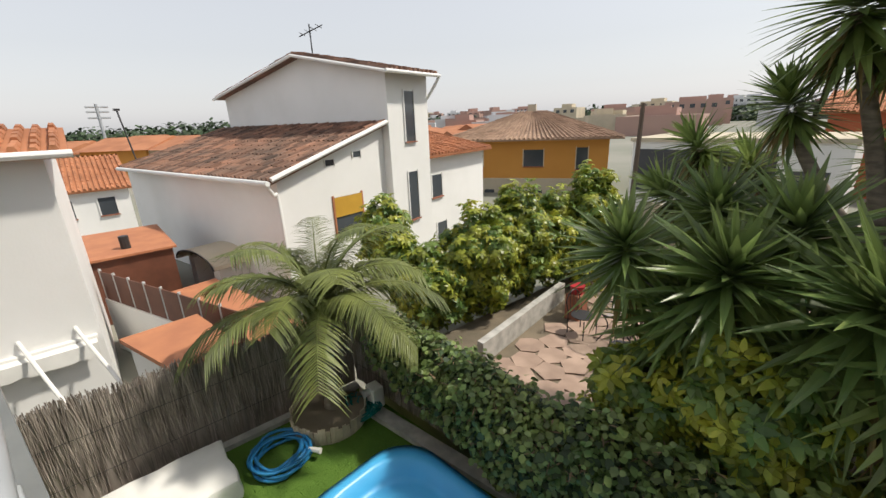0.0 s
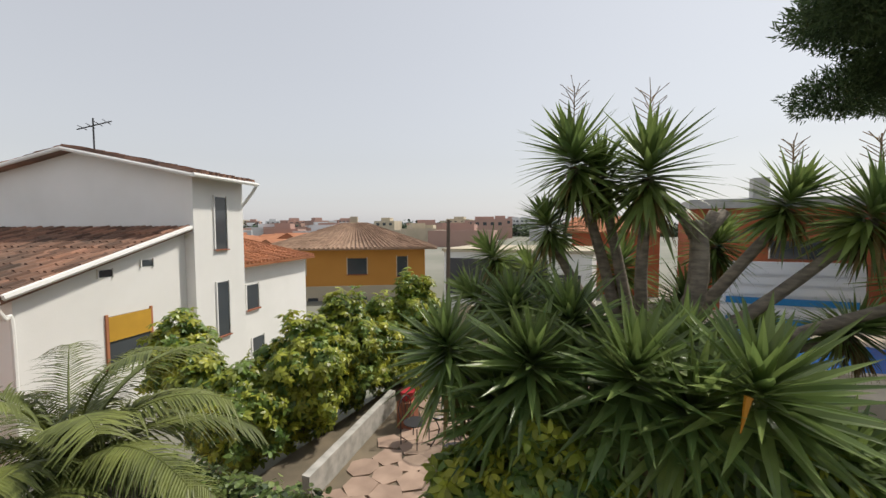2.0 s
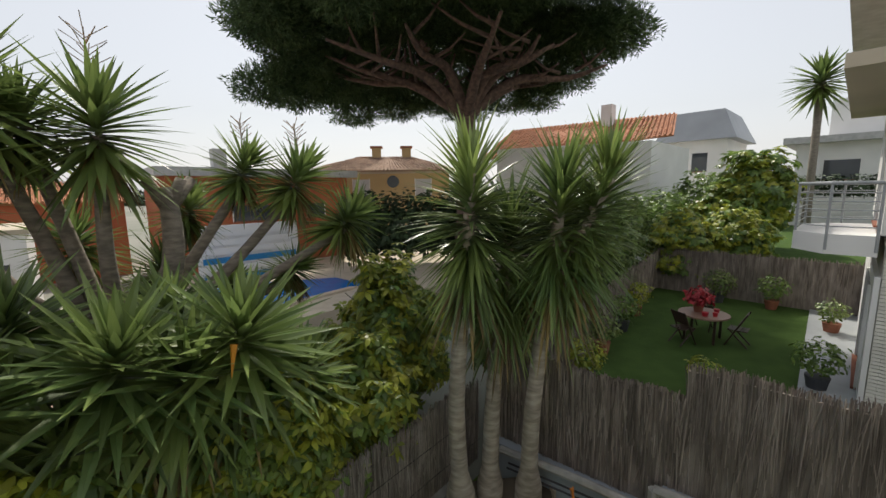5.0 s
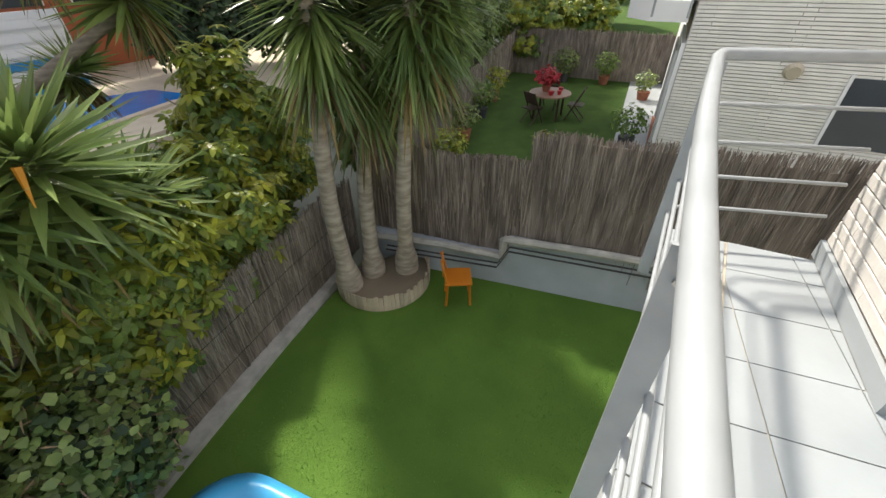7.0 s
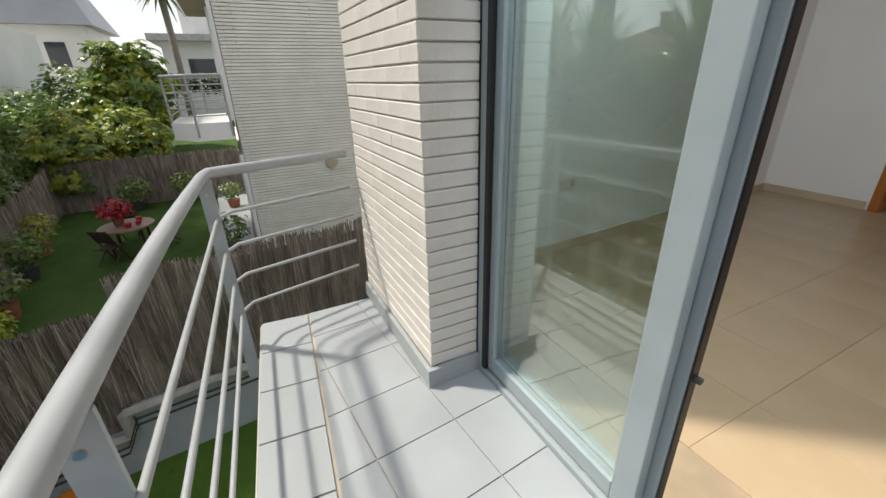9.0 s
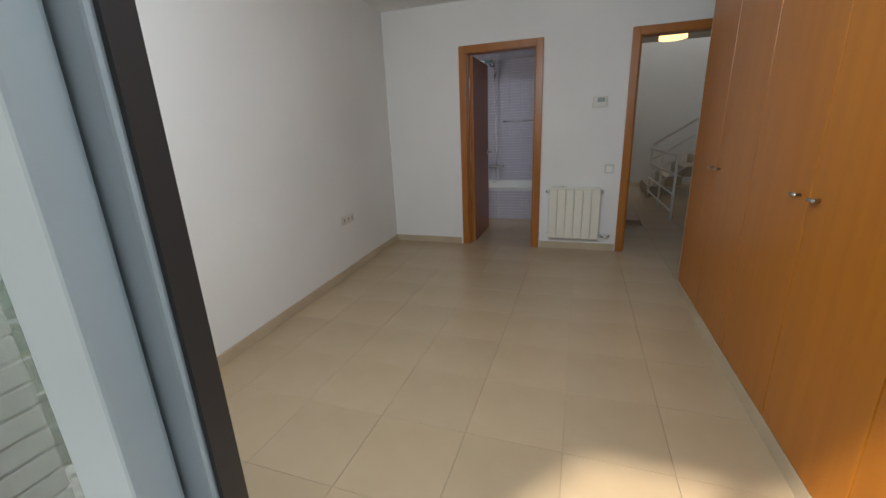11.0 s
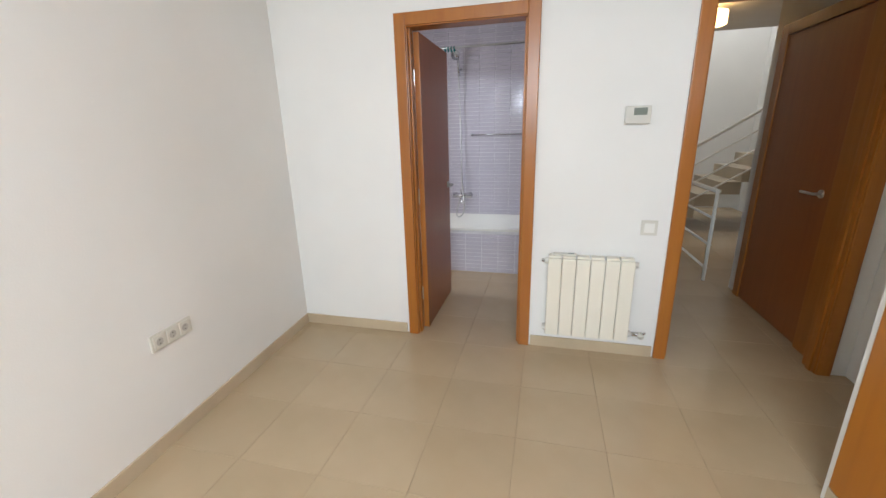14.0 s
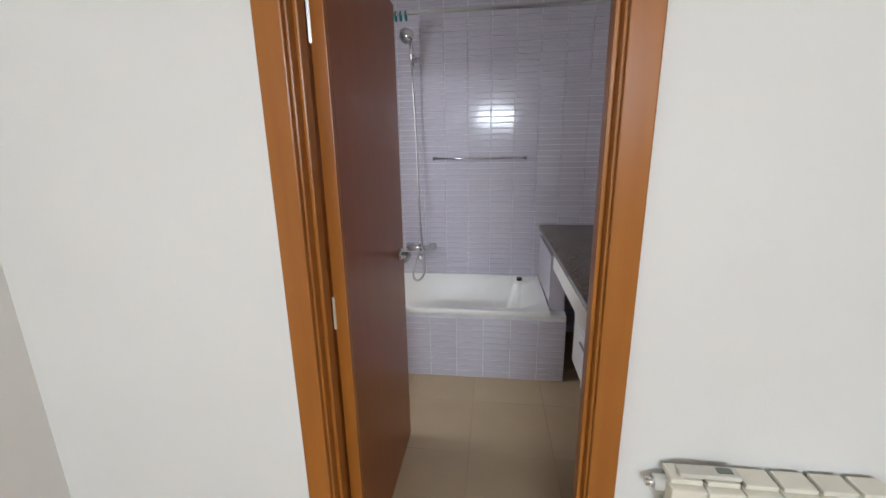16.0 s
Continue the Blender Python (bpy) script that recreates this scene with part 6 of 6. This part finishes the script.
shrub("border_shrub", "dark leafy border shrubs along the heather fence", [((6.6, 5.9, -1.5), (0.8, 0.6, 0.8)), ((8.2, 6.3, -1.3), (1.0, 0.7, 1.0)), ((10.2, 6.8, -1.1), (1.1, 0.8, 1.1)), ((12.6, 7.2, -0.9), (1.2, 0.9, 1.2)), ((15.0, 7.6, -0.7), (1.3, 1.0, 1.3)), ((17.5, 8.2, -0.4), (1.4, 1.0, 1.4))], "leafd", (0.16, 0.08), 1500, second="leafi")
fp = thing("fan_palm", "distant tall palm with ragged crown", "palm")
fb = ydir(88.2, 10.5, 36)
part("trunk", tube([(fb.x, fb.y, -3.6), (fb.x + 0.2, fb.y, 2.0), tuple(fb)], [0.3, 0.22, 0.2], 8), "bark", fp, smooth=True)
o = new("crown", ros[0])
o.parent = fp
o["kind"] = "stuff"
o.matrix_basis = Matrix.LocRotScale(fb, Euler((0.1, 0, 1)), (3.0,) * 3)
# garden table with chairs next door
tx, tyy = 13.1, 4.05
tab = thing("garden_table", "oval wooden garden table on dark legs", "table")
part("tabletop", tube([(tx, tyy, GZ + 0.70), (tx, tyy, GZ + 0.74)], 0.62, 24), "tabletop", tab)
for dx, dy in ((-.35, -.35), (.35, -.35), (-.35, .35), (.35, .35)):
    part("leg", box((tx + dx - 0.03, tyy + dy - 0.03, GZ), (tx + dx + 0.03, tyy + dy + 0.03, GZ + 0.70)), "darkwood", tab)


def folding_chair(x, y, rz):
    t = thing("folding_chair", "dark teak folding garden chair", "chair", "chairs at the garden table", at=(0, 0, 0))
    for sx in (-0.22, 0.22):
        part("leg", tube([(sx, -0.25, 0), (sx, 0.2, 0.92)], 0.02, 6), "darkwood", t)
        part("leg", tube([(sx * 0.9, 0.25, 0), (sx * 0.9, -0.2, 0.47)], 0.02, 6), "darkwood", t)
    for k in range(6):
        part("seat_slat", box((-0.22, -0.22 + 0.075 * k, 0.44), (0.22, -0.16 + 0.075 * k, 0.46)), "darkwood", t)
    for k in range(4):
        z = 0.56 + 0.09 * k
        part("back_slat", box((-0.22, 0.02 + 0.045 * k, z), (0.22, 0.04 + 0.045 * k, z + 0.07)), "darkwood", t)
    t.matrix_basis = pose(x, y, GZ, 0, 0, rz)


folding_chair(tx - 0.75, tyy + 0.3, 60)
folding_chair(tx + 0.1, tyy - 0.8, 180)
folding_chair(tx + 0.9, tyy + 0.2, -90)
poi = thing("red_flowers", "bright red flowering plant on the garden table", "flowers")
part("pot", tube([(tx + 0.05, tyy + 0.15, GZ + 0.741), (tx + 0.05, tyy + 0.15, GZ + 0.95)], [0.10, 0.14], 12), "pot", poi)
foliage("bract_cluster", [((tx + 0.05, tyy + 0.15, GZ + 1.2), (0.36, 0.36, 0.22))], "red", poi, 0.12, 0.07, 3500)
for dx, dy, r in ((-0.3, -0.1, 0.09), (-0.15, -0.3, 0.07), (0.25, -0.25, 0.08)):
    t = thing("table_pot", "small red flower pot on the garden table", "flower pot", "table pots")
    part("pot", tube([(tx + dx, tyy + dy, GZ + 0.741), (tx + dx, tyy + dy, GZ + 0.85)], [r * 0.7, r], 10), "red", t)

# ---- patio behind the front fence ----
pw = thing("patio_wall", "low whitewashed patio wall", "wall")
part("wall", prism([(-3.95, 6.0), (-3.8, 6.0), (-4.25, 9.4), (-4.4, 9.4)], -3.0, -2.5), "kerb", pw)
pp = thing("plant_pillar", "brick red square pillar with potted plant", "pillar")
part("pillar", box((-3.75, 8.6, GZ - 0.05), (-3.4, 8.95, GZ + 0.55), 0.02), "pot", pp)
part("pot", tube([(-3.58, 8.78, GZ + 0.55), (-3.58, 8.78, GZ + 0.75)], [0.12, 0.17], 12), "red", pp)
tp_ = thing("patio_table", "round glass topped iron patio table", "table")
c = (-2.45, 8.3)
part("tabletop", tube([(*c, GZ + 0.70), (*c, GZ + 0.72)], 0.38, 24), "clear", tp_)
part("rim", tube([(c[0] + 0.39 * math.cos(a), c[1] + 0.39 * math.sin(a), GZ + 0.71) for a in (2 * math.pi * k / 20 for k in range(21))], 0.015, 6), "wire", tp_)
for k in range(4):
    a = k * math.pi / 2 + 0.4
    part("leg", tube(curve_pts([(c[0] + 0.36 * math.cos(a), c[1] + 0.36 * math.sin(a), GZ + 0.7), (c[0] + 0.15 * math.cos(a), c[1] + 0.15 * math.sin(a), GZ + 0.35), (c[0] + 0.34 * math.cos(a), c[1] + 0.34 * math.sin(a), GZ - 0.03)], 5), 0.012, 6), "wire", tp_)
for (x, y, rz) in ((-3.1, 8.2, 80), (-2.3, 9.0, 0), (-2.0, 7.6, 200)):
    t = thing("iron_chair", "dark wrought iron patio chair", "chair", "patio chairs")
    for sx in (-0.2, 0.2):
        part("leg", tube([(sx, -0.2, 0), (sx, -0.2, 0.44)], 0.011, 6), "wire", t)
        part("leg", tube([(sx, 0.2, 0), (sx, 0.2, 0.5), (sx, 0.26, 0.7)], 0.011, 6), "wire", t)
    part("seat", tube([(0, 0, 0.44), (0, 0, 0.455)], 0.23, 16), "wire", t)
    part("back", tube([(0.2 * math.cos(a), 0.26, 0.66 + 0.26 * math.sin(a)) for a in (math.pi * k / 10 for k in range(11))], 0.012, 6), "wire", t)
    for k in range(3):
        part("back_bar", tube([(-0.1 + 0.1 * k, 0.22, 0.45), (-0.1 + 0.1 * k, 0.26, 0.88)], 0.007, 5), "wire", t)
    t.matrix_basis = pose(x, y, GZ - 0.04, 0, 0, rz)

# swimming pool beyond the yuccas
pool = thing("swimming_pool", "bright blue swimming pool with pale edge", "swimming pool")
part("water", prism([(3.4, 17.0), (5.9, 16.4), (10.4, 17.2), (10.2, 19.4), (6.8, 21.2), (3.4, 21.6)], -3.1, -2.95), "bluepool", pool)
part("edge", prism([(3.4, 16.7), (5.9, 16.1), (9.9, 16.75), (9.5, 16.99), (5.9, 16.39), (3.4, 16.99)], -3.05, -2.9), "sand", pool)
pc = thing("pool_cover", "white and blue slatted pool screen", "pool screen")
for k in range(6):
    part("slat", box((5.2, 23.0, -2.99 + 0.45 * k), (9.8, 23.1, -2.7 + 0.45 * k)), "wh" if k % 2 or k > 3 else "blue", pc)
part("back", box((5.0, 23.12, -2.99), (10.0, 23.2, -0.2)), "wh", pc)

# ---- things on the turf ----
tpool = thing("paddling_pool", "light blue rigid plastic garden pool", "paddling pool")
pcx, pcy = -0.9, 3.05


def rounded(cx, cy, hx, hy, r, n=8, turn=0.07):
    out = []
    for sx, sy, a0 in ((1, 1, 0), (-1, 1, 90), (-1, -1, 180), (1, -1, 270)):
        for k in range(n + 1):
            a = radians(a0 + 90 * k / n)
            x, y = sx * (hx - r) + r * math.cos(a), sy * (hy - r) + r * math.sin(a)
            out.append((cx + x * math.cos(turn) - y * math.sin(turn), cy + x * math.sin(turn) + y * math.cos(turn)))
    return out


bm = bmesh.new()
loops = []
for dx, z in ((0.0, GZ), (0.0, GZ + 0.24), (0.03, GZ + 0.27), (-0.06, GZ + 0.29), (-0.14, GZ + 0.27), (-0.18, GZ + 0.10), (-0.25, GZ + 0.05)):
    loops.append([bm.verts.new((*p, z)) for p in rounded(pcx, pcy, 2.2 + dx, 0.86 + dx, 0.55)])
for a, b in zip(loops, loops[1:]):
    for k in range(len(a)):
        bm.faces.new((a[k], a[(k + 1) % len(a)], b[(k + 1) % len(a)], b[k]))
bm.faces.new(loops[-1])
part("shell", bm, "toypool", tpool, smooth=True)
hs = thing("hose_coil", "coiled blue garden hose on the turf", "hose")
hp_ = []
for k in range(150):
    a = 2 * math.pi * k / 24
    r = 0.34 + 0.05 * math.sin(k * 0.37)
    hp_.append((-4.25 + r * math.cos(a) + 0.04 * math.sin(k * 0.11), 2.45 + r * math.sin(a), GZ + 0.03 + 0.02 * (k // 24) + 0.01 * math.sin(k)))
part("hose", tube(hp_ + [(-4.3, 2.9, GZ + 0.03), (-4.5, 3.0, GZ + 0.05)], 0.022, 8), "blue", hs, smooth=True)
part("nozzle", tube([(-4.0, 2.75, GZ + 0.12), (-3.85, 2.85, GZ + 0.12)], [0.025, 0.04], 8), "tarp", hs)
co = thing("spiral_hose", "teal spiral hose heaped by the kerb", "hose")
hp_ = [(-4.2 + 0.16 * math.cos(k * 0.8) + 0.18 * math.sin(k * 0.045), 3.75 + 0.10 * math.sin(k * 0.8) + 0.12 * math.cos(k * 0.1), GZ + 0.02 + 0.10 + 0.10 * math.sin(k * 0.8 + 1) * math.sin(k * 0.05)) for k in range(160)]
part("coil", tube(hp_, 0.012, 6), "teal", co, smooth=True)
pbx = thing("filter_pump", "small white pool filter pump", "pump")
part("body", box((-4.36, 3.86, GZ), (-4.12, 4.06, GZ + 0.36), 0.03), "tarp", pbx)
part("motor", tube([(-4.24, 3.86, GZ + 0.3), (-4.24, 3.76, GZ + 0.3)], 0.06, 10), "slab", pbx)
cv = thing("covered_box", "garden box under a crumpled white sheet", "box")
bm = box((-4.85, 0.6, GZ), (-3.95, 1.9, GZ + 0.28), 0.05)
bmesh.ops.subdivide_edges(bm, edges=bm.edges[:], cuts=4, use_grid_fill=True)
for vv in bm.verts:
    vv.co += Vector((noise.noise(vv.co * 4), noise.noise(vv.co * 4 + Vector((9, 0, 0))), 0)) * 0.05
part("sheet", bm, "tarp", cv, smooth=True)

chair = thing("plastic_chair", "orange plastic child's chair on the turf", "chair")
for sx in (-0.16, 0.16):
    part("leg", tube([(sx, -0.17, 0), (sx * 0.95, -0.15, 0.40)], 0.018, 8), "orange", chair)
    part("leg", tube([(sx, 0.18, 0), (sx * 0.95, 0.15, 0.40)], 0.018, 8), "orange", chair)
    part("back_post", tube(curve_pts([(sx * 0.95, 0.15, 0.40), (sx * 0.9, 0.2, 0.62), (sx * 0.5, 0.23, 0.78)], 4), 0.017, 8), "orange", chair)
part("seat", box((-0.19, -0.19, 0.39), (0.19, 0.19, 0.42), 0.012), "orange", chair)
part("back", box((-0.11, 0.2, 0.50), (0.11, 0.222, 0.80), 0.01), "orange", chair)
chair.matrix_basis = pose(4.45, 3.12, GZ, 0, 0, 28)

# turf blades near the balcony
n = 26000
px, py = rng.uniform(-4.7, 4.9, n), rng.uniform(0.4, 4.6, n)
keep = py < 4.3 + 0.098 * px - 0.1
pts_ = np.stack([px, py, np.full(n, GZ - 0.022)], 1)[keep]
v, f = leaf_cloud(pts_, np.tile((0, 0, 1.0), (len(pts_), 1)), 0.026, 0.010, 0.4)
raw("turf_blades", v.tolist(), f.tolist(), "blade", bpy.data.objects["garden_base"], "stuff")

# ---- flagstones, tiles and bricks ----
patio = bpy.data.objects["patio_base"]
fm = []
for k in range(4):
    bm = bmesh.new()
    nn = 5 + k % 3
    poly = [(0.30 * rnd.uniform(0.85, 1.1) * math.cos(2 * math.pi * i / nn), 0.30 * rnd.uniform(0.85, 1.1) * math.sin(2 * math.pi * i / nn)) for i in range(nn)]
    add_prism(bm, poly, 0, 0.03)
    me = bpy.data.meshes.new("flagstone")
    bm.to_mesh(me), bm.free()
    me.materials.append(M["flag"])
    fm.append(me)
for i in range(9):
    for j in range(16):
        x, y = -3.6 + 0.5 * i + 0.25 * (j % 2), 6.2 + 0.46 * j
        piece("flagstone", fm[(i * 3 + j) % 4], patio, pose(x + rnd.uniform(-.04, .04), y, GZ - 0.045 + 0.0007 * ((i * 16 + j) % 9), 0, 0, rnd.uniform(0, 360)))
fl = bpy.data.objects["floor"]
ts = 0.41
tmesh = slab_mesh("floor_tile", ts - 0.0014, ts - 0.0014, 0.006, "floor", 0.0005)
for i in range(-4, 4):
    for j in range(-11, 5):
        x, y = 1.46 + i * ts, -1.86 + j * ts
        if x > 2.74 or x + ts < -0.7 or y + ts > 0.13 + 0.10 * (x - 1.5) or y < -6.2:
            continue
        if y < -5.5 and not (0.3 < x):
            continue
        piece("floor_tile", tmesh, fl, Matrix.Translation((x, y, -0.006)))
for i in range(-6, -4):
    for j in range(-9, -2):
        piece("floor_tile", tmesh, fl, Matrix.Translation((1.46 + i * ts, -1.86 + j * ts, -0.0062)))
for i in range(-9, -2):
    for j in range(-19, -9):
        x, y = 1.46 + i * ts, -1.86 + j * ts
        if x + ts < 0.30 and y > -9.6 and (x > -2.3):
            piece("floor_tile", tmesh, fl, Matrix.Translation((x, y, -0.0065)))
# balcony tiles: a band along the edge, then rows along the house
bw, bd = 0.28, 0.32
band = slab_mesh("edge_tile", bw - 0.005, 0.235, 0.0078, "btile", 0.0015)
for k in range(8):
    x = 2.31 - bw * k
    y = 1.055 - (x + bw - 2.598) * 0.084 - 0.25
    piece("edge_tile", band, bt, pose(x, y + 0.032, -0.006, 0, 0, -4.8))


def clip(poly, a, b, c):
    """The part of a polygon where a x + b y >= c."""
    out = []
    for p, q in zip(poly, poly[1:] + poly[:1]):
        fp, fq = a * p[0] + b * p[1] - c, a * q[0] + b * q[1] - c
        if fp >= 0:
            out.append(p)
        if fp * fq < 0:
            t = fp / (fp - fq)
            out.append((p[0] + (q[0] - p[0]) * t, p[1] + (q[1] - p[1]) * t))
    return out


ca, sa = math.cos(radians(5.5)), math.sin(radians(5.5))
gp = 0.0025
for i in range(-1, 19):
    for j in range(-1, 4):
        def at(s, d):
            return (2.13 + s * ca - d * sa, 0.175 + s * sa + d * ca)
        poly = [at(-i * bw + gp, j * bd + gp), at(-i * bw + bw - gp, j * bd + gp), at(-i * bw + bw - gp, j * bd + bd - gp), at(-i * bw + gp, j * bd + bd - gp)]
        cx = sum(p[0] for p in poly) / 4
        poly = clip(poly, -0.084, -1, -(0.825 + 2.3 * 0.084)) if cx > 0.6 else clip(poly, 0.13, -1, -(0.93 - 0.13 * 0.6))
        if poly and cx > 1.735:
            poly = clip(poly, 0, 1, 0.457)
        elif poly:
            poly = clip(poly, 0, 1, 0.207) if cx > 0.1 else clip(poly, -0.11, 1, 0.205 - 1.79 * 0.11 + 0.012)
        if poly:
            poly = clip(poly, -1, 0, -2.59)
        if len(poly) < 3 or max(p[1] for p in poly) - min(p[1] for p in poly) < 0.02:
            continue
        tl = part("balcony_tile", prism(poly, -0.0065, 0.0), "btile", bt)
# bricks of the pillar
pil = bpy.data.objects["wall_pillar"]
bh, bl = 0.058, 0.29
front = slab_mesh("brick", bl - 0.0006, bh - 0.006, 0.022, "brick", 0.003, 0.0003)
short = slab_mesh("brick", bl / 2 - 0.0006, bh - 0.006, 0.022, "brick", 0.003, 0.0003)
half = slab_mesh("half_brick", 0.228, bh - 0.006, 0.022, "brick", 0.003)
for j in range(45):
    z = 0.088 + j * bh
    x = 1.762
    for me_, w_ in (((front, bl),) * 3 if j % 2 else ((short, bl / 2), (front, bl), (front, bl), (short, bl / 2))):
        x += w_
        piece("brick", me_, pil, pose(x, 0.410 + rnd.uniform(-0.0008, 0.0008) + 0.0086 * (x - 2.05), z + rnd.uniform(-0.0005, 0.0005), 90, 0, 180.49))
    piece("half_brick", half, pil, pose(1.782 + rnd.uniform(-0.0015, 0.0015), 0.428, z, 90, 0, -90))
